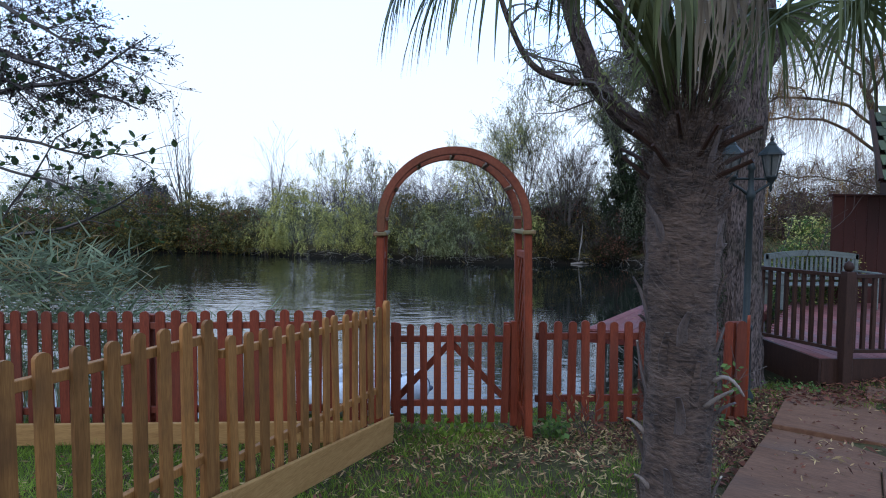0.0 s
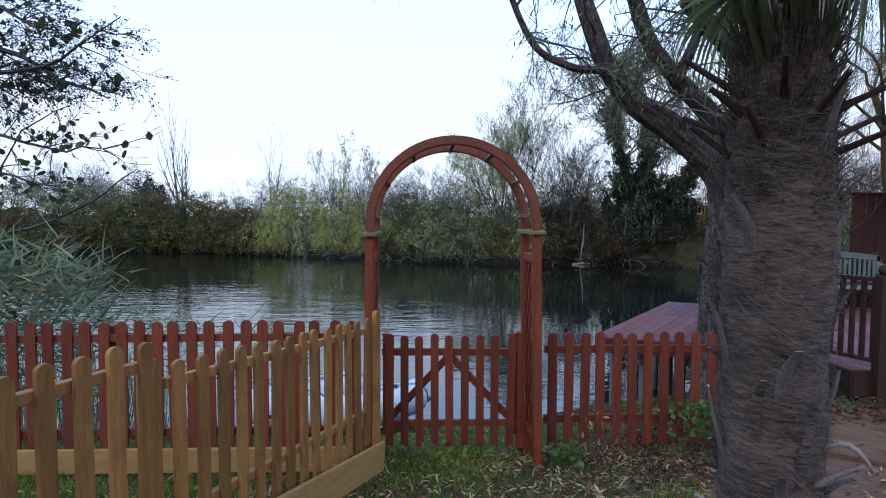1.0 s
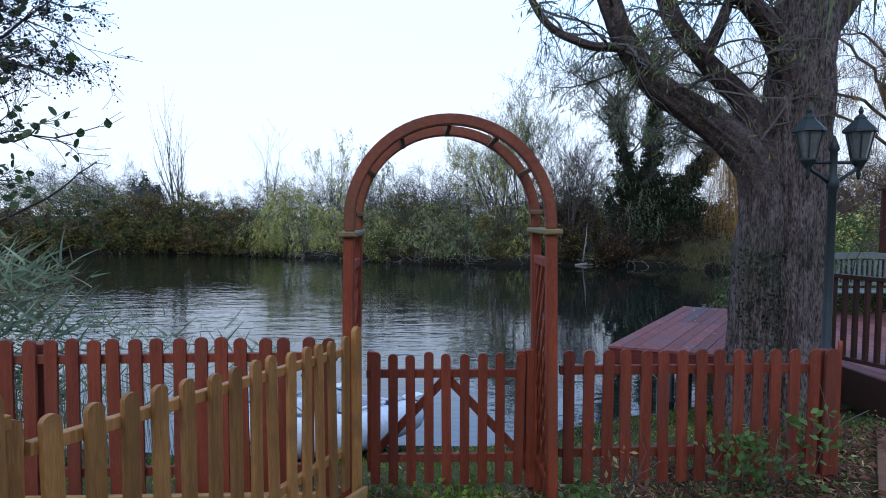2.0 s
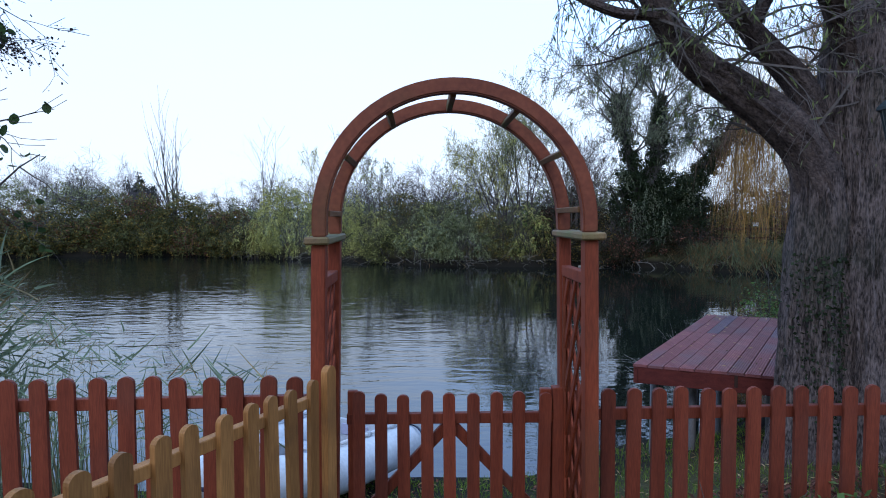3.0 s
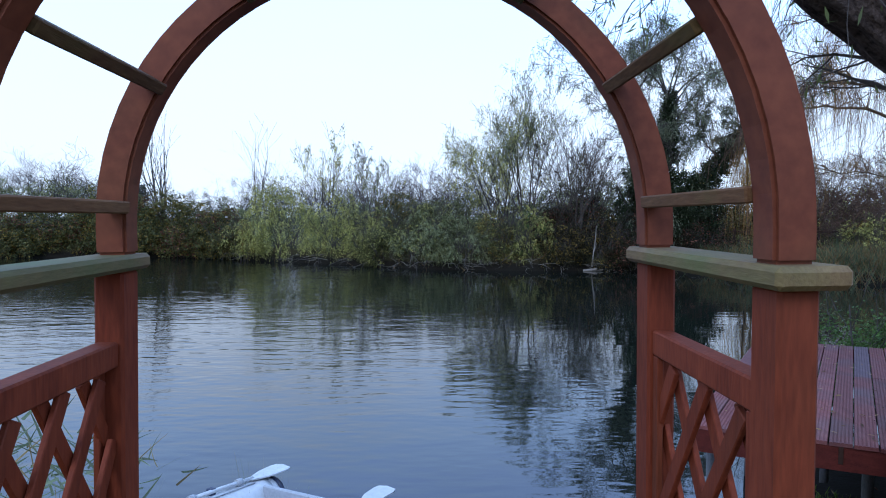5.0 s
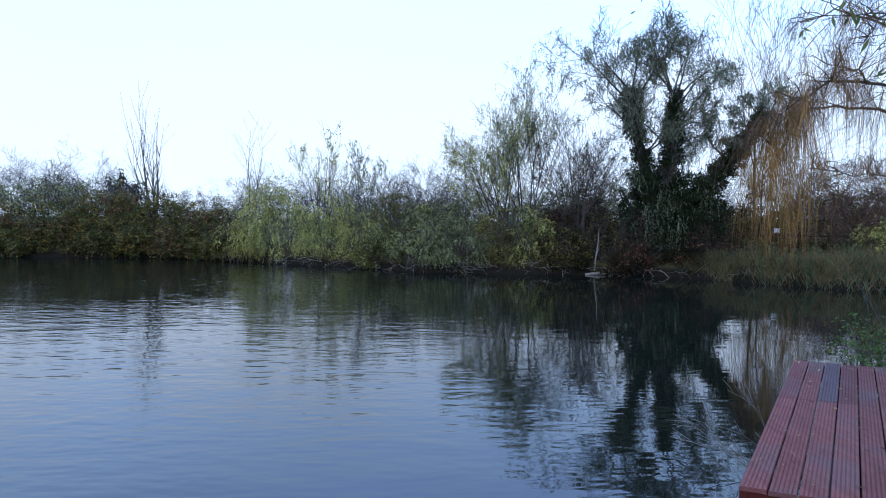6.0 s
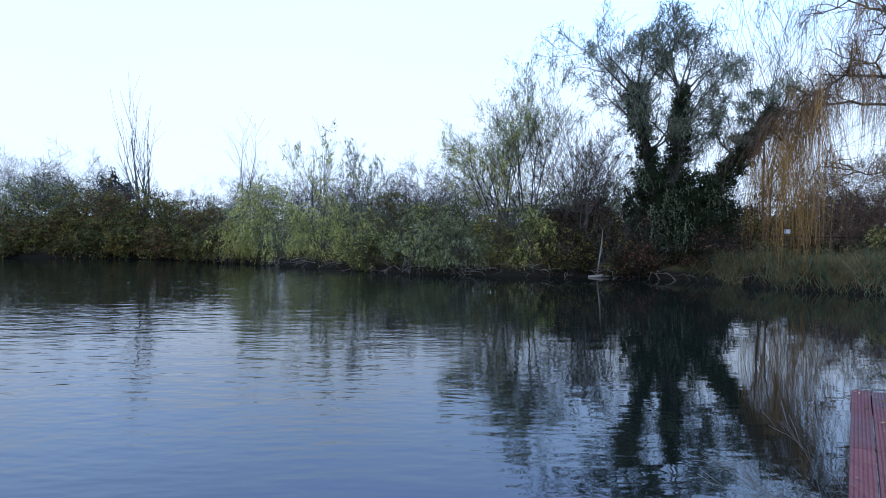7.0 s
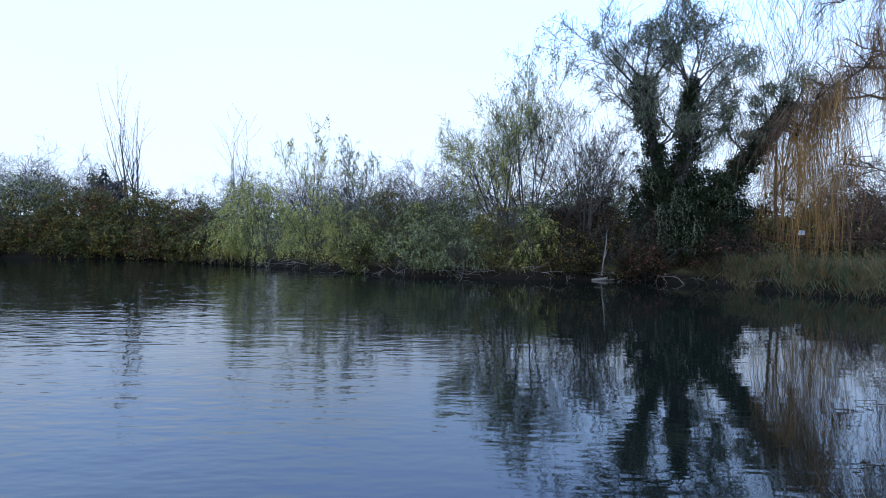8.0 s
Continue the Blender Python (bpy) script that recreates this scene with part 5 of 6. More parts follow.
    def frond(az, el, stalk, reach, mat, droop, seg=26, label="", fan=95):
        d = Vector((math.cos(az) * math.cos(el), math.sin(az) * math.cos(el), math.sin(el)))
        pts, p, q = [], crown + Vector((0.05 * math.cos(az), 0.05 * math.sin(az), g.uniform(-0.12, 0.12))), d.copy()
        for i in range(6):
            pts.append(p.copy())
            p = p + q * stalk / 5
            q = (q + Vector((0, 0, -0.05 - 0.1 * droop))).normalized()
        q = (q + Vector((0, 0, -0.5 - 0.25 * droop))).normalized()
        side = q.cross(Vector((0, 0, 1))).normalized()
        up = side.cross(q)
        strips = []
        for k in range(seg):
            th = radians(-fan + 2 * fan * (k + 0.5) / seg + g.normal() * 2)
            w = (q * math.cos(th) + side * math.sin(th) + up * 0.12).normalized()
            r = reach * (0.72 + 0.28 * math.cos(th * 0.8)) * g.uniform(0.9 if fan > 90 else 0.4, 1.08)
            c, line, dirn = pts[-1].copy(), [], w.copy()
            fall = droop * g.uniform(0.7, 1.3)
            for j in range(8):
                line.append(c.copy())
                c = c + dirn * r / 7
                dirn = (dirn + Vector((0, 0, -0.05 * fall * (j + 1)))).normalized()
            s = w.cross(up).normalized()
            s = (s + Vector(g.normal(size=3)) * 0.25).normalized()
            strips.append((line, s))
        v1, f1 = ribbons(strips, 0.0145 if mat is M_PALM else 0.009)
        v2, f2 = tubes([(pts, list(np.linspace(0.009, 0.005, 6)))], 5)
        put("frond", mesh("frond", list(v1) + list(v2), f1 + [tuple(i + len(v1) for i in ff) for ff in f2], mat), t, label=label)

    for i in range(10):
        az = i * 2.39996 + 0.3
        frond(az, radians(84 - 10 * (i / 9)), g.uniform(1.0, 1.25), g.uniform(0.4, 0.5), M_PALM, 1.0)
    for az, el, st in ((3.4, 1.06, 0.86), (3.22, 1.08, 0.84), (3.7, 1.06, 0.84), (-2.5, 1.16, 0.95), (-2.0, 1.22, 0.95), (0.3, 1.02, 0.86), (-0.4, 1.05, 0.84), (1.2, 1.0, 0.9), (3.55, 1.22, 0.95), (-2.85, 1.16, 0.92), (0.0, 1.12, 0.8), (-0.9, 1.2, 0.84), (-1.9, 1.24, 0.95), (0.7, 1.05, 0.9), (-1.3, 1.3, 0.82), (3.3, 0.92, 0.9), (3.85, 0.98, 0.9)):
        frond(az, el, st, g.uniform(0.38, 0.5), M_PALM, 2.1)
    for az, el, st, rc in ((-1.2, 1.38, 0.6, 0.36), (-1.6, 1.42, 0.66, 0.34), (-2.1, 1.36, 0.62, 0.38), (-0.6, 1.34, 0.64, 0.36), (-2.6, 1.36, 0.66, 0.36)):
        frond(az, el, st, rc, M_PALM, 5.0, 18, "", 55)
    # torn dry leaves hanging before the crown
    for az, zt in ((-1.95, 2.22), (-1.75, 2.2), (-1.5, 2.18), (-1.3, 2.16), (-1.05, 2.2)):
        strips = []
        for k in range(11):
            a = az + g.normal() * 0.25
            p = Vector((0.22 * math.cos(a), 0.22 * math.sin(a), zt + g.normal() * 0.03))
            ln = g.uniform(0.12, 0.36)
            sway = Vector((g.normal() * 0.12, g.normal() * 0.05, 0))
            strips.append(([p + sway * (s * s * ln) + Vector((0, 0, -ln * s)) for s in np.linspace(0, 1, 6)], Vector((math.sin(a) + g.normal() * 0.4, -math.cos(a), 0)).normalized()))
        put("dry_frond", mesh("dry_frond", *ribbons(strips, 0.014), M_DRYPALM), t, label="torn straw-coloured hanging leaf")
    # frayed red-brown sheath round the leaf stalks
    n = 2200
    a, z = g.uniform(0, 2 * math.pi, n), g.uniform(1.45, 1.86, n)
    root = np.stack([0.08 * np.cos(a), 0.08 * np.sin(a), z], 1)
    o = g.uniform(0.0, 0.07, n)
    tip = root + np.stack([o * np.cos(a), o * np.sin(a), g.uniform(0.02, 0.13, n)], 1)
    put("sheath", blades("sheath", root, tip, 0.004, M_FIBRE, 0.3, g, 3), t, label="frayed red-brown leaf sheath")
    # dark cut stalks round the crown
    for i in range(15):
        az = i * 2.4 + 0.5
        out = Vector((math.cos(az), math.sin(az), 0))
        p0 = out * 0.07 + Vector((0, 0, 1.56 + 0.012 * i))
        p1 = p0 + out * g.uniform(0.08, 0.15) + Vector((0, 0, g.uniform(0.05, 0.1)))
        put("cut_stalk", mesh("cut_stalk", *tubes([([p0, p0.lerp(p1, 0.5), p1], (0.01, 0.007, 0.006))], 6), M_DARKWOOD), t, label="dark cut leaf stalk")


palm()

# ---- old willow beside the deck ----


def ridged_tube(pts, radii, sides, per, amount, seed):
    """A trunk or limb with deep vertical ridges: a tube along a smooth line, its surface pushed in and out."""
    P = [Vector(p) for p in pts]
    line, rad = [], []
    for i in range(len(P) - 1):
        a, b = P[i], P[i + 1]
        ma = (P[i + 1] - P[max(i - 1, 0)]) * 0.5
        mb = (P[min(i + 2, len(P) - 1)] - P[i]) * 0.5
        for k in range(per):
            f = k / per
            h1, h2, h3, h4 = 2 * f ** 3 - 3 * f ** 2 + 1, f ** 3 - 2 * f ** 2 + f, -2 * f ** 3 + 3 * f ** 2, f ** 3 - f ** 2
            line.append(a * h1 + ma * h2 + b * h3 + mb * h4)
            rad.append(radii[i] * (1 - f) + radii[i + 1] * f)
    line.append(P[-1])
    rad.append(radii[-1])
    v, fc = tubes([(line, rad)], sides)
    run = 0.0
    for i in range(len(line)):
        if i:
            run += (line[i] - line[i - 1]).length
        for k in range(sides):
            a = 2 * math.pi * k / sides
            c = Vector((math.cos(a), math.sin(a), 0))
            d = abs(noise.noise(Vector((c.x * 6.5 + seed, c.y * 6.5, run * 1.5)))) * 2 - 0.4 + 0.6 * noise.noise(Vector((c.x * 1.5, c.y * 1.5 + seed, run * 1.1)))
            v[i * sides + k] = v[i * sides + k] + (v[i * sides + k] - line[i]).normalized() * d * amount * min(1.0, rad[i] / 0.15)
    return v, fc


def old_willow():
    g = np.random.default_rng(81)
    bx, by = 3.62, 6.86
    z0 = gz(bx, by)
    t = thing("willow_tree", "old willow with a thick deeply furrowed trunk and forked limbs", "tree", Matrix.Translation((bx, by, z0)))

    def loc(p):
        return (p[0] - bx, p[1] - by, p[2] - z0)
    trunk = [loc(p) for p in ((3.79, 6.9, z0 - 0.2), (3.75, 6.9, z0 + 0.35), (3.73, 6.9, 1.2), (3.7, 6.9, 2.2), (3.74, 6.9, 3.4), (3.9, 6.95, 5.0), (4.0, 7.0, 7.5))]
    put("trunk", mesh("trunk", *ridged_tube(trunk, (0.42, 0.32, 0.28, 0.3, 0.29, 0.24, 0.12), 110, 14, 0.042, 1.0), M_BARK, True), t)
    stem = [loc(p) for p in ((3.25, 6.82, z0 - 0.2), (3.28, 6.83, z0 + 0.4), (3.31, 6.84, 1.1), (3.36, 6.84, 1.75), (3.3, 6.83, 2.2))]
    put("trunk", mesh("trunk", *ridged_tube(stem, (0.34, 0.235, 0.205, 0.215, 0.15), 90, 14, 0.04, 3.0), M_BARK, True), t)
    limbs = [([(3.42, 6.84, 1.6), (3.2, 6.82, 2.3), (2.62, 6.82, 2.78), (2.18, 6.78, 3.06), (1.82, 6.7, 3.55), (1.5, 6.6, 4.4), (1.3, 6.4, 5.4)], (0.2, 0.18, 0.142, 0.128, 0.106, 0.082, 0.048)),
             ([(3.5, 6.86, 2.1), (3.18, 6.9, 2.85), (2.75, 6.9, 3.3), (2.38, 6.85, 3.75), (2.1, 6.8, 4.6), (2.0, 6.7, 5.8)], (0.15, 0.122, 0.1, 0.088, 0.07, 0.038)),
             ([(2.18, 6.78, 3.06), (1.95, 6.7, 3.32), (1.5, 6.65, 3.36), (1.1, 6.6, 3.55), (0.8, 6.55, 4.1), (0.6, 6.5, 4.8)], (0.06, 0.05, 0.042, 0.036, 0.028, 0.015)),
             ([(3.66, 6.86, 2.75), (3.42, 6.7, 3.3), (3.05, 6.5, 3.62), (2.5, 6.2, 3.9)], (0.13, 0.12, 0.1, 0.06)),
             ([(3.7, 6.9, 3.2), (4.2, 6.8, 4.0), (4.8, 6.6, 4.8), (5.4, 6.4, 5.8)], (0.14, 0.11, 0.08, 0.04)),
             ([(2.75, 6.9, 3.3), (2.95, 6.8, 3.9), (3.0, 6.7, 4.7)], (0.07, 0.05, 0.03))]
    for p, r in limbs:
        put("limb", mesh("limb", *ridged_tube([loc(q) for q in p], [q * 0.92 for q in r], 48, 12, 0.034, 5.0 + r[0] * 30), M_LIMB, True), t)
    paths, outer = [], []
    for (p, r), n in zip(limbs, (22, 20, 14, 12, 8, 6)):
        for k in range(n):
            i = 1 + int(g.integers(0, len(p) - 2))
            q = Vector(loc(p[i])).lerp(Vector(loc(p[i + 1])), g.random())
            pp, o = grow(g, q, (g.normal(), g.normal(), g.uniform(-0.2, 0.9)), g.uniform(0.5, 1.2), 0.018, 2, 4, lift=-0.06, angle=0.6, wander=0.3)
            paths += pp
            outer += [tuple(x) for x in o]
    for k in range(26):
        q = Vector(loc((g.uniform(1.4, 5.6), g.uniform(5.8, 7.6), g.uniform(4.4, 5.8))))
        pp, o = grow(g, q, (g.normal(), g.normal(), -0.4), g.uniform(0.9, 1.6), 0.014, 2, 4, lift=-0.16, angle=0.5, wander=0.25)
        paths += pp
        outer += [tuple(x) for x in o]
    put("twig", mesh("twig", *tubes(paths, 3), M_TWIG), t, label="fine hanging twigs")
    o = np.array(outer)
    n = 4200
    c = o[g.integers(0, len(o), n)] + g.normal(size=(n, 3)) * (0.04, 0.04, 0.05)
    put("crown", leaf_cloud("crown", c, 0.014, L_TREELEAF, 5.0, 1.6, gen=g), t, label="sparse narrow grey-green leaves")
    n = 1500
    a, h = g.normal(-1.9, 0.7, n), 0.2 + 1.6 * g.random(n) ** 1.4
    put("ivy", leaf_cloud("ivy", np.stack([-0.3 + 0.225 * np.cos(a), 0.22 * np.sin(a) - 0.03, h], 1) + g.normal(size=(n, 3)) * 0.02, 0.026, L_IVY, 1.2, 0.4, gen=g), t, label="patch of young ivy")


old_willow()

# ---- lamp post ----


def lamp_post():
    x, y = 3.1, 5.5
    z0 = gz(x, y)
    t = thing("lamp_post", "dark green cast-iron lamp post with two lanterns", "lamp post", Matrix.Translation((x, y, z0)))

    def lathe(name, prof, at=(0, 0, 0), sides=16, mat=None, label=""):
        pts = [(at[0], at[1], at[2] + z) for r, z in prof]
        put(name, mesh(name, *tubes([(pts, [r for r, z in prof])], sides), mat or M_IRON, sides > 8), t, label=label)
    lathe("pole", [(0.09, -0.05), (0.09, 0.1), (0.06, 0.16), (0.05, 0.75), (0.062, 0.77), (0.062, 0.8), (0.034, 0.84), (0.03, 2.05), (0.045, 2.07), (0.045, 2.12), (0.028, 2.16), (0.026, 2.34), (0.04, 2.36), (0.008, 2.46)])
    for s in (-1, 1):
        cx = 0.2 * s
        pts = [(0.02 * s, 0, 2.1), (0.1 * s, 0, 2.16), (0.17 * s, 0, 2.2), (cx, 0, 2.26)]
        put("arm", mesh("arm", *tubes([(pts, (0.016, 0.014, 0.013, 0.014)), ([(0.02 * s, 0, 2.26), (0.2 * s, 0, 2.26)], (0.012, 0.012))], 8), M_IRON, True), t)
        lathe("lantern_base", [(0.006, 2.13), (0.018, 2.17), (0.012, 2.2), (0.035, 2.24), (0.055, 2.27), (0.062, 2.29)], (cx, 0, 0))
        lathe("lantern_roof", [(0.125, 2.49), (0.12, 2.51), (0.07, 2.56), (0.045, 2.585), (0.045, 2.6), (0.012, 2.63), (0.02, 2.65), (0.004, 2.69)], (cx, 0, 0), 6)
        glass = bpy.data.materials.get("lamp_glass") or material("lamp_glass", (0.05, 0.05, 0.045), (0.1, 0.1, 0.09), 5.0, 0.3, 0, spread=0.02)
        lathe("lantern_glass", [(0.052, 2.29), (0.095, 2.49)], (cx, 0, 0), 6, glass, "dusty pale glass")
        for k in range(6):
            a = 2 * math.pi * k / 6
            put("glazing_bar", mesh("glazing_bar", *tubes([([(cx + 0.056 * math.cos(a), 0.056 * math.sin(a), 2.285), (cx + 0.1 * math.cos(a), 0.1 * math.sin(a), 2.495)], (0.006, 0.006))], 4), M_IRON), t)


lamp_post()

# ---- terrace, railing, bench and cabin ----
TER_Z = 0.19


def terrace():
    t = thing("raised_terrace", "dark grooved timber terrace beside the lawn", "terrace")
    w = 0.14
    for i in range(34):
        x = 4.42 + i * 0.146
        end = min(11.4, 7.18 + (x - 3.97) * 1.313 - 0.35)
        put("terrace_board", box_mesh("terrace_board", 0, w, 0, end - 6.28, -0.028, 0, M_DECK, 0.004), t, Matrix.Translation((x, 6.28, TER_Z)))
    put("fascia", box_mesh("fascia", 4.42, 9.38, 6.24, 6.275, -0.1, TER_Z - 0.002, M_DARKWOOD), t)
    put("fascia", box_mesh("fascia", 4.385, 4.417, 6.24, 7.4, -0.2, TER_Z - 0.002, M_DARKWOOD), t)

    r = thing("railing", "dark brown wooden railing with square balusters on the terrace", "railing")

    def run(a, b, n):
        a, b = Vector(a), Vector(b)
        for z, h in ((1.05, 0.045), (0.2, 0.04)):
            put("handrail" if z > 0.5 else "bottom_rail", beam_mesh("rail", (a.x, a.y, TER_Z + z - 0.1), (b.x, b.y, TER_Z + z - 0.1), 0.06, h, M_DARKWOOD), r)
        for i in range(n):
            p = a.lerp(b, (i + 0.7) / (n + 0.4))
            put("baluster", box_mesh("baluster", p.x - 0.02, p.x + 0.02, p.y - 0.02, p.y + 0.02, TER_Z + 0.1, TER_Z + 0.94, M_DARKWOOD, 0), r)
    for px, py in ((4.66, 6.2), (4.1, 7.7), (7.2, 6.2)):
        put("newel_post", box_mesh("newel_post", px - 0.055, px + 0.055, py - 0.055, py + 0.055, -0.1, TER_Z + 1.0, M_DARKWOOD, 0.006), r)
        put("finial", mesh("finial", *tubes([([(px, py, TER_Z + 1.0 + z) for z in (0, 0.02, 0.05, 0.09, 0.12)], (0.03, 0.045, 0.055, 0.045, 0.01))], 12), M_DARKWOOD, True), r)
    run((4.66, 6.2), (4.1, 7.7), 14)
    run((4.66, 6.2), (7.2, 6.2), 22)

    b = thing("garden_bench", "weathered grey-green slatted garden bench on the terrace", "bench")
    bx0, bx1, by, bz = 6.12, 7.86, 10.2, TER_Z
    prof = [(bx0 + (bx1 - bx0) * f, bz + 0.92 + 0.07 * math.sin(f * math.pi)) for f in np.linspace(0, 1, 11)]
    v = [(x, by + d, z + h) for d in (0, 0.045) for x, z in prof for h in (-0.08, 0.02)]
    n = len(prof) * 2
    f = [(2 * i, 2 * i + 2, 2 * i + 3, 2 * i + 1) for i in range(10)] + [(n + 2 * i + 1, n + 2 * i + 3, n + 2 * i + 2, n + 2 * i) for i in range(10)] + [(2 * i + 1, 2 * i + 3, n + 2 * i + 3, n + 2 * i + 1) for i in range(10)] + [(2 * i + 2, 2 * i, n + 2 * i, n + 2 * i + 2) for i in range(10)]
    put("top_rail", mesh("top_rail", v, f, M_GREYWOOD), b)
    for i in range(19):
        x = bx0 + 0.09 + i * (bx1 - bx0 - 0.18) / 18
        put("back_slat", box_mesh("back_slat", x - 0.02, x + 0.02, by + 0.01, by + 0.03, bz + 0.5, bz + 0.88, M_GREYWOOD, 0), b)
    put("lower_rail", box_mesh("lower_rail", bx0, bx1, by, by + 0.04, bz + 0.47, bz + 0.52, M_GREYWOOD), b)
    for i in range(5):
        put("seat_slat", box_mesh("seat_slat", bx0, bx1, by - 0.5 + i * 0.1, by - 0.42 + i * 0.1, bz + 0.41, bz + 0.435, M_GREYWOOD), b)
    for x in (bx0, bx1 - 0.06):
        put("leg", box_mesh("leg", x, x + 0.06, by, by + 0.06, bz, bz + 0.94, M_GREYWOOD), b)
        put("leg", box_mesh("leg", x, x + 0.06, by - 0.5, by - 0.44, bz, bz + 0.62, M_GREYWOOD), b)
        put("arm", box_mesh("arm", x - 0.01, x + 0.07, by - 0.54, by, bz + 0.62, bz + 0.65, M_GREYWOOD), b)

    c = thing("cabin", "dark red-brown timber cabin with a mossy shingle roof", "cabin")
    for i in range(17):
        put("wall_board", box_mesh("wall_board", 7.52 + i * 0.22, 7.738 + i * 0.22, 10.45, 10.5, -0.3, 2.19, M_CABIN, 0.006), c)
    put("top_trim", box_mesh("top_trim", 7.48, 11.3, 10.42, 10.53, 2.19, 2.23, M_CABIN), c)
    put("wall", box_mesh("wall", 9.0, 11.1, 10.6, 11.2, -0.3, 2.6, M_DARKWOOD, 0), c)
    put("barge_board", beam_mesh("barge_board", (7.46, 9.28, 2.42), (7.74, 9.92, 3.66), 0.06, 0.09, M_DARKWOOD), c)
    sv = [(7.5, 9.32, 2.4), (10.6, 9.32, 2.4), (10.88, 9.96, 3.6), (7.78, 9.96, 3.6)]
    sv += [(x, y + 0.05, z - 0.02) for x, y, z in sv]
    put("soffit", mesh("soffit", sv, [(0, 1, 2, 3), (7, 6, 5, 4), (0, 4, 5, 1), (1, 5, 6, 2), (2, 6, 7, 3), (3, 7, 4, 0)], M_DARKWOOD), c)
    put("gable_post", box_mesh("gable_post", 8.5, 8.6, 9.5, 9.6, TER_Z, 2.5, M_DARKWOOD), c)
    g = np.random.default_rng(8)
    shingle = box_mesh("shingle", 0, 0.19, 0, 0.2, -0.009, 0.009, M_SHINGLE, 0)
    for row in range(10):
        f = row / 9
        for k in range(15):
            x = 7.5 + 0.27 * f + k * 0.2 + (0.1 if row % 2 else 0)
            put("shingle", shingle, c, Matrix.Translation((x, 9.24 + 0.58 * f, 2.42 + 1.16 * f)) @ Euler((1.03 + g.normal() * 0.01, 0, g.normal() * 0.01)).to_matrix().to_4x4())


terrace()

# ---- stone path ----


def stone_path():
    t = thing("stone_path", "worn brown sandstone slab path strewn with leaves", "path", kind="structure")
    g = np.random.default_rng(91)
    o, u = Vector((1.72, 3.2)), Vector((0.62, 0.785)).normalized()
    v = Vector((u.y, -u.x))
    s = -2.6
    while s < 3.3:
        ln = g.uniform(0.6, 0.85)
        w = 0.0
        while w < 1.35:
            wd = min(g.uniform(0.6, 0.95), 1.42 - w)
            if 1.42 - w - wd < 0.2:
                wd = 1.42 - w
            c = o + u * (s + ln / 2) + v * (w + wd / 2)
            ang = math.atan2(v.y, v.x)
            me = box_mesh("paving_slab", -wd / 2 + 0.0025, wd / 2 - 0.0025, -ln / 2 + 0.0025, ln / 2 - 0.0025, -0.08, 0.028, M_STONE, 0.005)
            slope = (gz(c.x + u.x * 0.2, c.y + u.y * 0.2) - gz(c.x - u.x * 0.2, c.y - u.y * 0.2)) / 0.4
            put("paving_slab", me, t, Matrix.Translation((c.x, c.y, gz(c.x, c.y) + g.normal() * 0.0015)) @ Euler((math.atan(slope), g.normal() * 0.004, ang), "XYZ").to_matrix().to_4x4())
            w += wd
        s += ln


stone_path()

# ---- dinghy ----


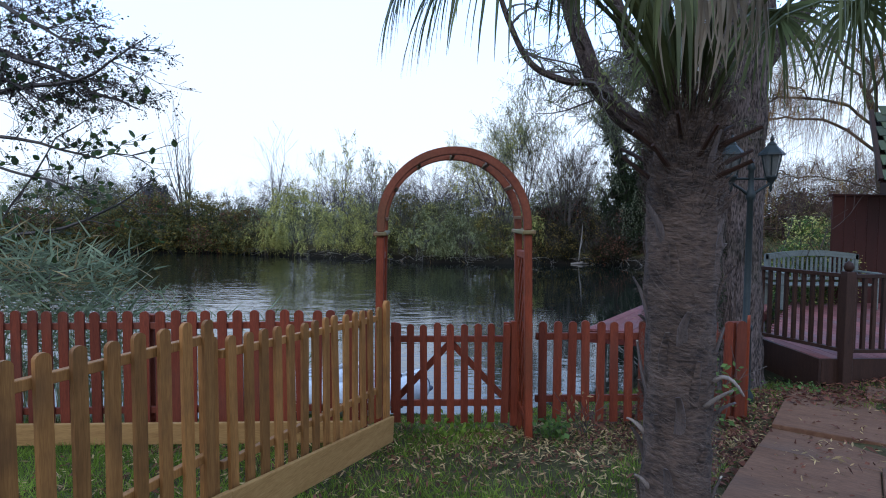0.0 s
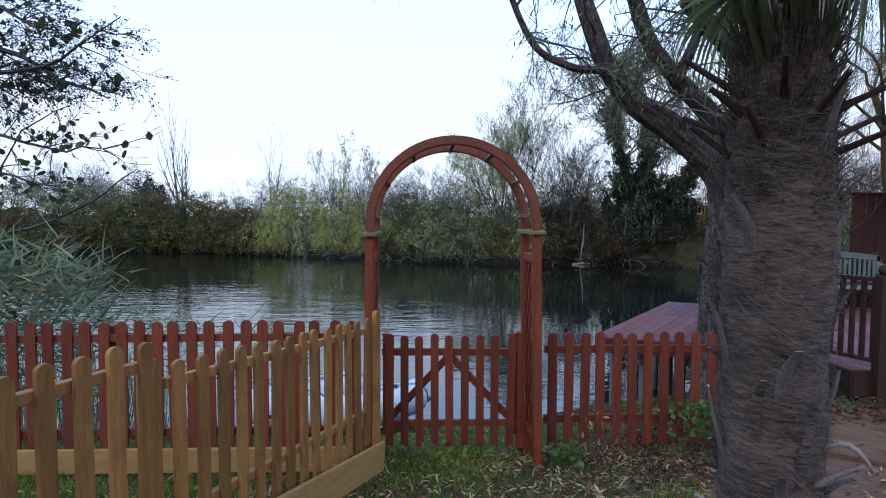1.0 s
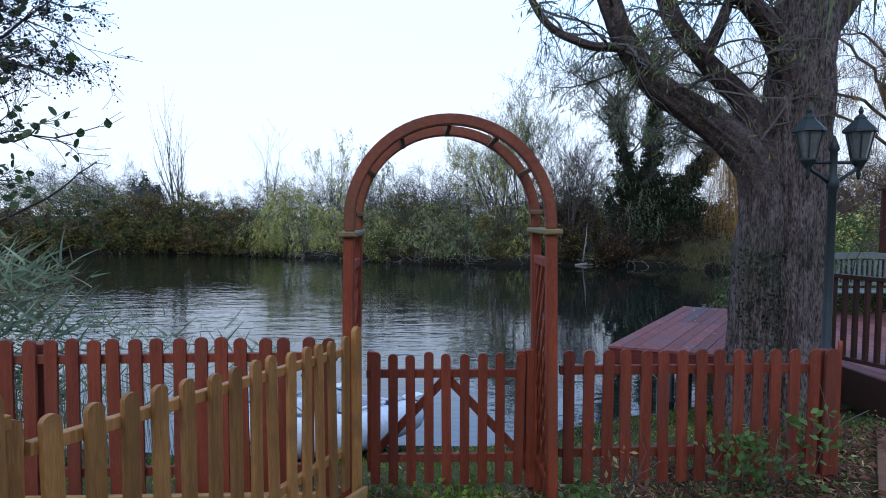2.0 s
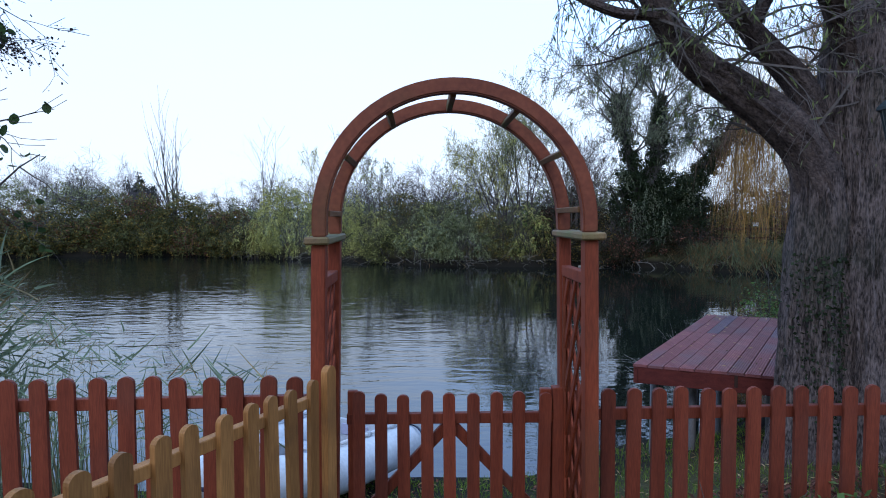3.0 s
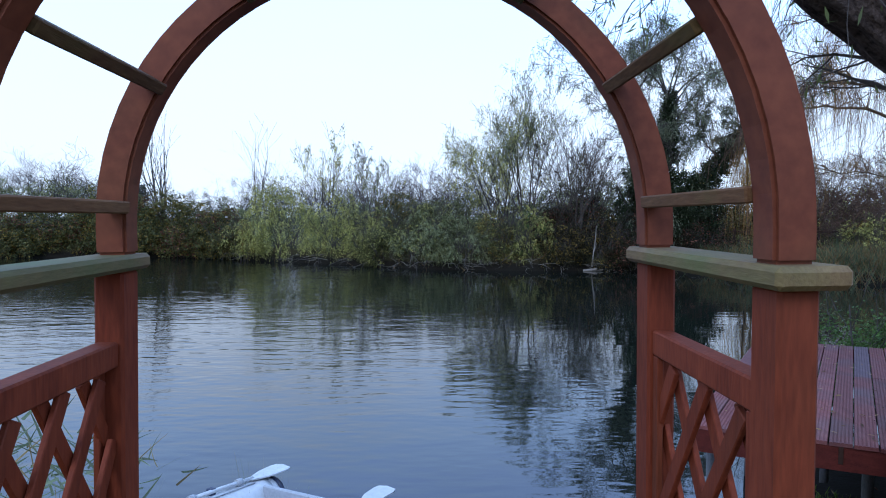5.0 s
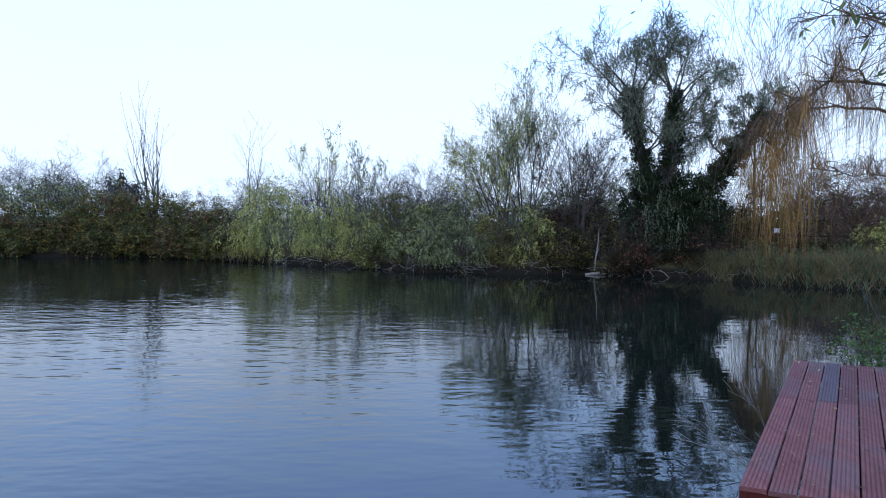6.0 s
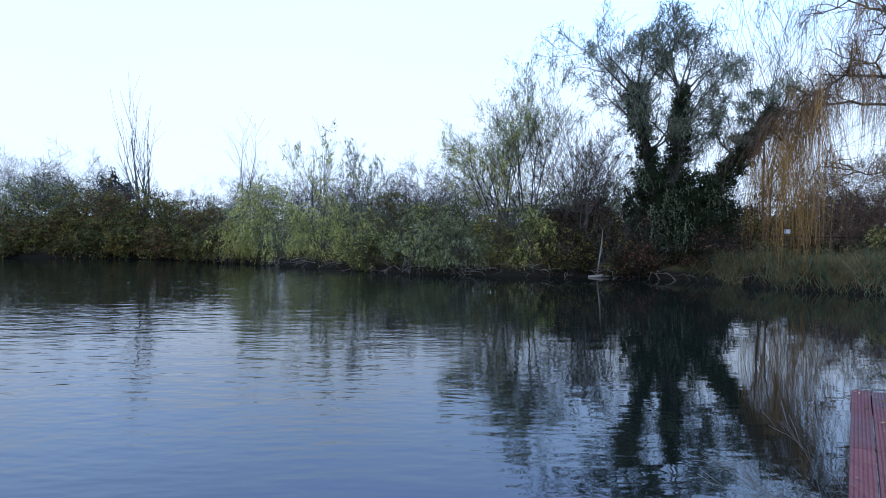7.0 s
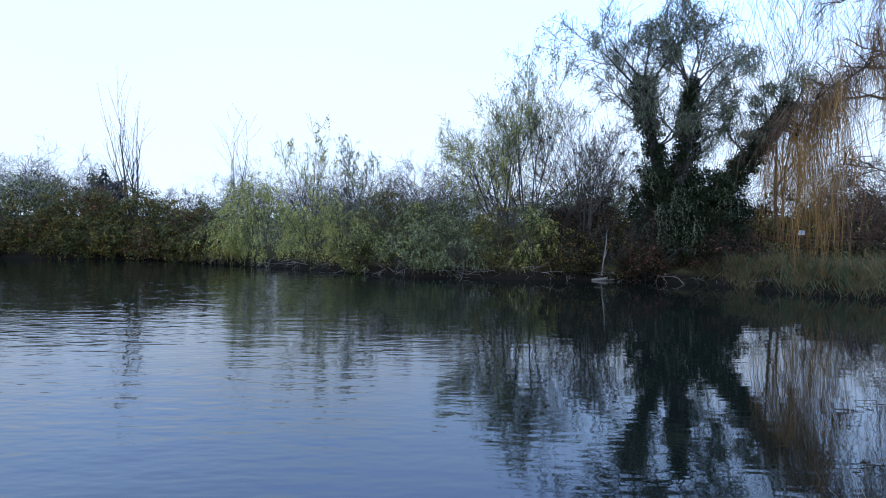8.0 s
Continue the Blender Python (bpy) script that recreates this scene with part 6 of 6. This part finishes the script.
def dinghy():
    d = Vector((-0.43, -0.9, 0.16)).normalized()
    x = d.cross(Vector((0, 0, 1))).normalized()
    up = x.cross(d)
    m = Matrix(((x.x, d.x, up.x, -0.76), (x.y, d.y, up.y, 8.42), (x.z, d.z, up.z, -0.7), (0, 0, 0, 1)))
    t = thing("inflatable_dinghy", "white inflatable dinghy with a navy hull drawn up on the bank", "boat", m)
    half = [(0.56, -0.36, 0.03), (0.56, -0.33, 0.03), (0.56, -0.2, 0.01), (0.56, -0.1, 0), (0.56, 0.6, 0), (0.55, 1.1, 0), (0.5, 1.5, 0.02), (0.38, 1.88, 0.06), (0.19, 2.12, 0.1), (0, 2.2, 0.11)]
    rad = [0.08, 0.13, 0.185, 0.205, 0.205, 0.205, 0.2, 0.19, 0.18, 0.18]
    path = half + [(-a, b, c) for a, b, c in half[-2::-1]]
    v, f = ridged_tube(path, rad + rad[-2::-1], 24, 4, 0.0, 0)
    put("tube", mesh("tube", v, f, M_BOAT, True), t)
    for s in (1, -1):
        cap = [(0.56 * s, -0.375, 0.03), (0.56 * s, -0.34, 0.03), (0.56 * s, -0.27, 0.02)]
        put("end_cap", mesh("end_cap", *tubes([(cap, (0.05, 0.137, 0.17))], 20), M_NAVY, True), t, label="navy tube end")
        seam = [(0.56 * s - 0.2 * s * 0.35, y, 0.2) for y in (0.0, 0.4, 0.8, 1.1)]
        put("seam", mesh("seam", *tubes([(seam, [0.006] * 4)], 5), M_GREYPLY, True), t)
    strake = [(a * 1.28 if abs(a) > 0.05 else 0, b + (0.14 if b > 1.9 else 0), c - 0.03) for a, b, c in path[1:-1]]
    v, f = ridged_tube(strake, [0.035] * len(strake), 8, 3, 0.0, 0)
    put("rubbing_strake", mesh("rubbing_strake", v, f, M_NAVY, True), t, label="navy rubber rubbing strake")
    put("transom", box_mesh("transom", -0.42, 0.42, -0.05, -0.01, -0.3, 0.19, M_GREYPLY, 0.012), t, label="grey painted transom")
    put("motor_pad", box_mesh("motor_pad", -0.17, 0.17, -0.008, 0.01, 0.02, 0.14, M_PAD, 0.007), t, label="lilac-grey moulded motor pad")
    put("floor", box_mesh("floor", -0.38, 0.38, 0.03, 1.75, -0.16, -0.12, M_GREYPLY, 0.01), t)
    put("seat", box_mesh("seat", -0.42, 0.42, 0.75, 0.98, 0.06, 0.09, M_GREYPLY, 0.01), t)
    hv, hf = [], []
    rows = ((0.0, 0.5, 0.42), (0.6, 0.5, 0.44), (1.2, 0.46, 0.44), (1.7, 0.33, 0.36), (2.1, 0.06, 0.12))
    for y, w, dp in rows:
        hv += [(-w, y, -0.06), (0, y, -dp), (w, y, -0.06)]
    hf = [(3 * i + k, 3 * i + k + 1, 3 * i + k + 4, 3 * i + k + 3) for i in range(len(rows) - 1) for k in (0, 1)] + [(0, 2, 1)]
    put("hull", mesh("hull", hv, hf, M_NAVY), t, label="navy hull")
    for s in (1, -1):
        put("oar", mesh("oar", *tubes([([(0.54 * s, -0.02, 0.222), (0.54 * s, 0.4, 0.23), (0.53 * s, 1.3, 0.23)], (0.018, 0.017, 0.017))], 10), M_BOAT, True), t)
        for y in (0.12, 0.62):
            put("oar_collar", mesh("oar_collar", *tubes([([(0.54 * s, y, 0.228), (0.54 * s, y + 0.05, 0.228)], (0.03, 0.03))], 12), M_GREYPLY, True), t)
        bl = [(0.54 * s + w * k, y, 0.225 + z + (0.012 if k == 0 else 0)) for y, w, z in ((0.02, 0.02, 0), (-0.08, 0.05, 0), (-0.2, 0.085, 0.004), (-0.36, 0.095, 0.01), (-0.43, 0.08, 0.014)) for k in (-1, 0, 1)]
        bl += [(x, y, z - 0.012) for x, y, z in bl]
        top = [(3 * i + k, 3 * i + k + 1, 3 * i + k + 4, 3 * i + k + 3) for i in range(4) for k in (0, 1)]
        rim = [0, 3, 6, 9, 12, 13, 14, 11, 8, 5, 2, 1]
        put("oar_blade", mesh("oar_blade", bl, top + [tuple(q + 15 for q in f[::-1]) for f in top] + [(p, q, q + 15, p + 15) for p, q in zip(rim, rim[1:] + rim[:1])], M_BOAT), t)
        put("rowlock", box_mesh("rowlock", 0.56 * s - 0.03, 0.56 * s + 0.03, 0.4, 0.46, 0.19, 0.25, M_NAVY, 0.008), t)


dinghy()

# ---- near reeds, alder and low plants ----
reed_bed("near_reeds", "tall grey-green reeds leaning at the near water's edge", [(-6.6, 7.2, 0.4), (-6.0, 7.6, 0.4), (-5.4, 7.0, 0.4), (-5.0, 7.6, 0.4), (-4.5, 7.1, 0.35), (-4.2, 7.7, 0.35), (-3.8, 7.3, 0.3), (-7.4, 7.6, 0.5), (-3.5, 7.8, 0.25)], 2.1, 700, 63, 0.3, 0.1, 0.014)


def reed_leaves(name, label, spots, count, seed, reach, zlo, zhi, width=0.027):
    """Long arching leaves at all heights of the reeds."""
    g = np.random.default_rng(seed)
    p = np.array(spots, float)
    i = g.integers(0, len(p), count)
    xy = p[i, :2] + g.normal(size=(count, 2)) * p[i, 2:3]
    base = np.maximum(ground_z(xy[:, 0], xy[:, 1]), WATER_Z)
    h = base + (zlo + (zhi - zlo) * g.random(count) ** 0.7) * p[i, 3]
    root = np.stack([xy[:, 0], xy[:, 1], h], 1)
    a = g.uniform(0, 2 * math.pi, count)
    ln = reach * g.uniform(0.5, 1.1, count)
    tip = root + np.stack([np.cos(a) * ln, np.sin(a) * ln, ln * g.uniform(-0.5, 1.1, count)], 1)
    t = thing(name, label, "reeds", kind="stuff")
    k = int(count * 0.8)
    put("green_leaves", blades("green_leaves", root[:k], tip[:k], width, L_REED, 0.3, g, 4), t)
    put("dry_leaves", blades("dry_leaves", root[k:], tip[k:], width * 0.6, L_DRYREED, 0.35, g, 4), t)


reed_leaves("reed_foliage", "arching grey-green reed leaves in a dense clump", [(-6.6, 7.2, 0.4, 1), (-6.0, 7.6, 0.4, 1), (-5.4, 7.0, 0.4, 1), (-5.0, 7.6, 0.4, 1.05), (-4.5, 7.1, 0.35, 1), (-4.2, 7.6, 0.25, 0.97), (-7.4, 7.6, 0.5, 1)], 3000, 64, 0.4, 0.3, 2.2)
SPARSE = [(-3.5, 7.5, 0.3, 1.1), (-3.1, 7.3, 0.25, 1.0), (-2.75, 7.25, 0.25, 0.95), (-2.4, 7.2, 0.25, 0.9), (-2.0, 7.2, 0.22, 0.85), (-1.65, 7.1, 0.18, 0.75), (-3.3, 7.8, 0.25, 1.1)]
reed_bed("sparse_reeds", "sparse young reeds before the dinghy", [(x, y, r) for x, y, r, f in SPARSE] + [(-0.95, 8.9, 0.06), (-1.25, 8.6, 0.08)], 1.6, 150, 65, 0.35, 0.13, 0.007)
reed_leaves("sparse_reed_foliage", "thin reed leaves before the dinghy", SPARSE, 620, 66, 0.24, 0.35, 1.55, 0.016)


def alder():
    g = np.random.default_rng(101)
    t = thing("alder_tree", "alder hung with dark cones and a few last green leaves", "tree", Matrix.Translation((-6.3, 7.5, -0.5)))

    def loc(p):
        return (p[0] + 6.3, p[1] - 7.5, p[2] + 0.5)
    lines = [([(-6.3, 7.5, -0.7), (-6.2, 7.5, 1.5), (-6.3, 7.4, 3.2), (-6.2, 7.3, 5.5)], (0.11, 0.09, 0.07, 0.03)),
             ([(-6.3, 7.4, 3.6), (-5.4, 7.1, 3.75), (-4.6, 6.9, 3.55), (-3.9, 6.8, 3.2), (-3.35, 6.7, 2.98)], (0.05, 0.04, 0.03, 0.02, 0.008)),
             ([(-6.25, 7.4, 3.0), (-5.4, 7.1, 3.2), (-4.6, 6.9, 3.25), (-3.8, 6.7, 3.35), (-3.1, 6.5, 3.75)], (0.045, 0.036, 0.026, 0.016, 0.005)),
             ([(-6.25, 7.4, 4.3), (-5.4, 7.0, 4.4), (-4.6, 6.8, 4.0), (-4.0, 6.7, 3.65)], (0.045, 0.036, 0.024, 0.008)),
             ([(-6.2, 7.5, 0.9), (-5.6, 7.45, 1.5), (-5.1, 7.4, 2.1), (-4.6, 7.3, 2.75), (-4.0, 7.2, 3.0)], (0.022, 0.018, 0.014, 0.01, 0.004)),
             ([(-6.2, 7.5, 1.1), (-5.4, 7.45, 1.45), (-4.6, 7.4, 1.62), (-3.9, 7.4, 1.9), (-3.4, 7.4, 2.3)], (0.035, 0.026, 0.02, 0.013, 0.005)),
             ([(-6.2, 7.5, 0.8), (-5.6, 7.3, 1.0), (-4.9, 7.2, 0.95), (-4.2, 7.1, 1.15)], (0.03, 0.02, 0.015, 0.005)),
             ([(-6.25, 7.4, 4.0), (-5.4, 6.9, 3.7), (-4.8, 6.7, 3.3), (-4.2, 6.6, 2.95)], (0.04, 0.03, 0.02, 0.008)),
             ([(-6.25, 7.4, 2.5), (-5.4, 7.1, 2.75), (-4.6, 6.95, 2.6), (-3.9, 6.9, 2.45), (-3.3, 6.8, 2.5)], (0.03, 0.024, 0.018, 0.011, 0.004)),
             ([(-6.2, 7.4, 2.1), (-5.4, 7.2, 2.4), (-4.6, 7.1, 2.2), (-4.0, 7.0, 2.0)], (0.028, 0.02, 0.014, 0.004))]
    paths = []
    for p, r in lines:
        v = [Vector(loc(q)) for q in p]
        fine = []
        for i in range(len(v) - 1):
            fine += [v[i].lerp(v[i + 1], f) + Vector(g.normal(size=3)) * 0.015 for f in (0, 0.34, 0.67)]
        fine.append(v[-1])
        rr = list(np.interp(np.linspace(0, len(r) - 1, len(fine)), range(len(r)), r))
        paths.append((fine, rr))
    put("trunk", mesh("trunk", *tubes(paths[:1], 8), M_TWIG, True), t)
    twig, fruit, green = [], [], []
    for j, (fine, rr) in enumerate(paths[1:]):
        twig.append((fine, rr))
        dense = j in (0, 1, 2, 6)
        for k in range(26 if dense else 11):
            i = int(g.integers(len(fine) // 4, len(fine) - 1))
            pp, o = grow(g, fine[i], (0.8 + g.normal() * 0.5, g.normal() * 0.6, g.normal() * 0.55), g.uniform(0.35, 0.75), 0.008, 2 if dense else 1, 4, lift=-0.03, angle=0.55, wander=0.3, steps=4)
            twig += pp
            (fruit if dense else green).extend([tuple(x) for x in o])
    put("branch", mesh("branch", *tubes(twig, 4), M_TWIG), t, label="thin dark branches")
    o = np.array(fruit)
    n = 7500
    put("cone", leaf_cloud("cone", o[g.integers(0, len(o), n)] + g.normal(size=(n, 3)) * 0.025, 0.02, L_CATKIN, 1.3, 0.3, gen=g), t, label="small dark cones")
    q = np.array(green + fruit[::6])
    n = 520
    c = q[g.integers(0, len(q), n)] + g.normal(size=(n, 3)) * 0.03
    u = unit(g.normal(size=(n, 3)) - (0, 0, 0.6))
    w = unit(np.cross(u, g.normal(size=(n, 3))))
    size = 0.042 * g.uniform(0.6, 1.25, n)[:, None]
    ring = [c + u * size * p + w * size * r for p, r in ((-1.0, 0), (-0.6, 0.55), (0.1, 0.8), (0.75, 0.5), (1.05, 0), (0.75, -0.5), (0.1, -0.8), (-0.6, -0.55))]
    v = np.stack(ring, 1)
    v[:, (1, 2, 3)] += (np.cross(u, w) * size * 0.25)[:, None]
    put("crown", mesh("crown", v.reshape(-1, 3), [(8 * i, 8 * i + 1, 8 * i + 2, 8 * i + 3, 8 * i + 4) for i in range(n)] + [(8 * i + 4, 8 * i + 5, 8 * i + 6, 8 * i + 7, 8 * i) for i in range(n)], L_ALDER), t, label="last round green leaves")


alder()


def low_plant(label, x, y, r, h, mat, count, size, seed, long=1.4, down=0.2):
    g = np.random.default_rng(seed)
    z = gz(x, y)
    t = thing("ground_plant", label, "plant", Matrix.Translation((x, y, z)), "low plants at the fence")
    for k in range(5):
        pp, o = grow(g, (g.normal() * r * 0.2, g.normal() * r * 0.2, -0.02), (g.normal() * r / h, g.normal() * r / h, 1), h * g.uniform(0.7, 1.0), 0.004, 1, 3, lift=0.02)
        put("stem", mesh("stem", *tubes(pp, 3), M_TWIG), t)
    c = np.stack([g.normal(size=count) * r * 0.45, g.normal(size=count) * r * 0.45, h * g.random(count) ** 0.8], 1)
    put("foliage", leaf_cloud("foliage", c, size, mat, long, down, gen=g), t)


low_plant("soft green weeds at the foot of the arch", 0.95, 4.5, 0.16, 0.18, L_GREEN, 150, 0.036, 1)
low_plant("reddish bare seedling beside the fence", 1.22, 4.72, 0.12, 0.4, L_FALLEN, 26, 0.022, 2, 2.4)
low_plant("leafy green weeds along the fence", 2.05, 4.72, 0.26, 0.42, L_GREEN, 260, 0.036, 3)
low_plant("leafy green weeds along the fence", 2.45, 4.78, 0.2, 0.6, L_GREEN, 90, 0.034, 4, 2.0)
low_plant("low weeds among fallen leaves", 4.0, 6.0, 0.3, 0.12, L_GREEN, 150, 0.03, 5)
low_plant("low weeds among fallen leaves", 0.2, 4.85, 0.4, 0.1, L_GRASS, 130, 0.035, 6)
low_plant("green climber below the deck", 4.0, 7.55, 0.25, 0.6, L_GREEN, 140, 0.07, 7)
bush("leafy green bush at the water's edge beside the deck", 6.25, 11.9, 1.15, 0.7, 0.72, [L_GREEN, L_BRAMBLE], 8500, 0.036, 400, twigs=6, group="waterside bushes")
bush("tall bright green shrub on the bank behind the terrace", 7.35, 11.75, 0.75, 0.7, 2.0, [L_GREEN, L_WILLOW, L_BRAMBLE], 11000, 0.034, 404, long=2.4, down=0.4, twigs=3, group="waterside bushes")
bush("leafy green bush at the water's edge beside the deck", 8.4, 12.6, 1.2, 0.6, 0.55, [L_GREEN, L_BRAMBLE], 6500, 0.034, 401, twigs=6, group="waterside bushes")


def brush(x, y, seed, way, n, ln, label):
    g = np.random.default_rng(seed)
    t = thing("waterside_brush", label, "brushwood", Matrix.Translation((x, y, max(gz(x, y), WATER_Z - 0.3))), "waterside brush")
    paths = []
    for k in range(n):
        pp, o = grow(g, (g.normal() * 0.2, g.normal() * 0.2, 0), (way[0] + g.normal() * 0.5, way[1] + g.normal() * 0.4, way[2] * g.uniform(0.4, 1.2)), ln * g.uniform(0.5, 1.1), 0.009, 2, 3, lift=-0.02, angle=0.5)
        paths += pp
    put("twig", mesh("twig", *tubes(paths, 3), M_PALETWIG), t)


brush(4.5, 10.9, 402, (-0.6, 0.3, 0.8), 6, 1.1, "pale dead brushwood arching over the water beside the deck")
brush(5.2, 11.6, 403, (-0.3, 0.4, 0.7), 4, 0.9, "pale dead brushwood arching over the water beside the deck")


# ---- grass and fallen leaves ----
def lawn():
    g = np.random.default_rng(111)
    pts = []
    n = 160000
    x, y = g.uniform(-8.5, 3.4, n), g.uniform(-0.6, 5.1, n)
    fade = np.clip((x + 8.5) / 4.0, 0, 1) ** 1.5 * np.clip((y + 0.6) / 2.4, 0, 1) ** 1.5
    thin = g.random(n) < fade
    x, y = x[thin], y[thin]
    n = len(x)
    patch = np.array([noise.noise(Vector((a * 0.9, b * 0.9, 3.0))) for a, b in zip(x, y)])
    keep = (g.random(n) < np.clip(0.85 + patch * 1.1, 0.15, 1)) & ((x - 1.6) * 0.785 - (y - 3.2) * 0.62 < 0) & (g.random(n) < np.clip(1.3 - 0.35 * np.maximum(x, 0), 0.25, 1))
    keep &= ~((x > 0.55) & (y > 3.75 + 0.25 * np.sin(x * 5)) & (g.random(n) < 0.8))
    pts.append((x[keep], y[keep]))
    # thinner, patchy grass all round
    n = 60000
    x, y = g.uniform(-14, 11, n), g.uniform(-7, 5.1, n)
    across = (x - 1.72) * 0.785 - (y - 3.2) * 0.62
    core = (x > -5.0) & (x < 3.4) & (y > 1.6) & (across < 0)
    far = np.hypot(np.maximum(np.abs(x + 0.5) - 4.5, 0), np.maximum(1.6 - y, 0))
    keep = ~core & ((across < 0) | (across > 1.42)) & (g.random(n) < np.exp(-far / 3.0))
    pts.append((x[keep], y[keep]))
    n = 36000
    x, y = g.uniform(-9.0, 6.0, n), g.uniform(5.1, 9.6, n)
    keep = (shore_distance(x, y) > 0.15) & (g.random(n) < np.exp(-np.maximum(-2.6 - x, 0) / 2.5)) & ~((x > 4.3) & (y > 6.2))
    pts.append((x[keep], y[keep]))
    x, y = np.concatenate([p[0] for p in pts]), np.concatenate([p[1] for p in pts])
    z = ground_z(x, y)
    h = g.uniform(0.025, 0.085, len(x))
    root = np.stack([x, y, z - 0.005], 1)
    tip = root + np.stack([g.normal(size=len(x)) * 0.03, g.normal(size=len(x)) * 0.03, h], 1)
    ob = new("grass", blades("grass", root, tip, 0.0055, L_GRASS, 0.4, g, 2))
    tagged(ob, "thin short autumn grass", "grass", kind="stuff")

    x, y = [], []
    for n, x0, x1, y0, y1 in ((1800, -8.0, 6.0, -3.0, 5.1), (6500, -2.6, 2.6, 1.8, 5.1), (2600, 0.6, 2.9, 3.7, 5.0), (3200, 2.2, 6.2, 3.6, 6.3), (500, 1.8, 4.2, 2.4, 5.8), (1600, -1.0, 5.0, 5.1, 9.0), (700, -2.6, 0.5, 4.2, 5.2)):
        x.append(g.uniform(x0, x1, n) + g.normal(size=n) * 0.3)
        y.append(g.uniform(y0, y1, n) + g.normal(size=n) * 0.3)
    x, y = np.concatenate(x), np.concatenate(y)
    across = (x - 1.72) * 0.785 - (y - 3.2) * 0.62
    path = (across > 0.04) & (across < 1.38)
    keep = (shore_distance(x, y) > 0.1) & (~path | (g.random(len(x)) < 0.22))
    x, y, path = x[keep], y[keep], path[keep]
    z = ground_z(x, y) + np.where(path, 0.04, 0.016 + 0.02 * g.random(len(x)))
    p = np.stack([x, y, z], 1)
    some = g.random(len(p)) < 0.6
    ob = new("fallen_leaves", flat_leaves("fallen_leaves", p[some], 0.0125, L_FALLEN, g, 4.8, 0.35))
    tagged(ob, "scattered straw-coloured fallen willow leaves", "fallen leaves", kind="stuff")
    ob = new("brown_leaves", flat_leaves("brown_leaves", p[~some], 0.018, L_RUSSET, g, 2.6, 0.45))
    tagged(ob, "curled russet fallen leaves in the grass", "fallen leaves", kind="stuff")
    n = 15000
    x, y = g.uniform(1.4, 9.5, n), g.uniform(3.2, 6.22, n)
    across = (x - 1.72) * 0.785 - (y - 3.2) * 0.62
    thick = np.array([noise.noise(Vector((a * 1.1, b * 1.1, 9.0))) for a, b in zip(x, y)])
    want = np.clip(1.2 - 0.9 * np.maximum(0, 5.3 - y) + thick, 0.04, 1) * np.exp(-np.maximum(0, x - 7.0))
    want = np.where(across < 0, np.maximum(want, np.exp(across * 2.0)), want)
    keep = (g.random(n) < want) & (((across < -0.02) | (across > 1.42)) | (g.random(n) < np.clip((y - 4.95) * 1.7, 0.05, 0.95)))
    x, y, z = x[keep], y[keep], ground_z(x[keep], y[keep]) + np.where((across[keep] > -0.02) & (across[keep] < 1.42), 0.036, 0.012) + 0.03 * g.random(keep.sum())
    ob = new("leaf_litter", flat_leaves("leaf_litter", np.stack([x, y, z], 1), 0.026, L_RUSSET, g, 2.6, 0.4))
    tagged(ob, "thick russet leaf litter beside the path", "fallen leaves", kind="stuff")
    n = 240
    a, b = g.random(n), g.random(n)
    p = np.array(DECK_FL)[None] + np.array(DECK_ACROSS)[None] * (a * 2.4)[:, None] + (np.array(DECK_BL) - np.array(DECK_FL))[None] * b[:, None]
    ob = new("deck_leaves", flat_leaves("deck_leaves", np.concatenate([p, np.full((n, 1), DECK_Z + 0.01)], 1), 0.014, L_FALLEN, g, 4.0, 0.1))
    tagged(ob, "thin dry leaves scattered on the deck", "fallen leaves", kind="stuff")


lawn()
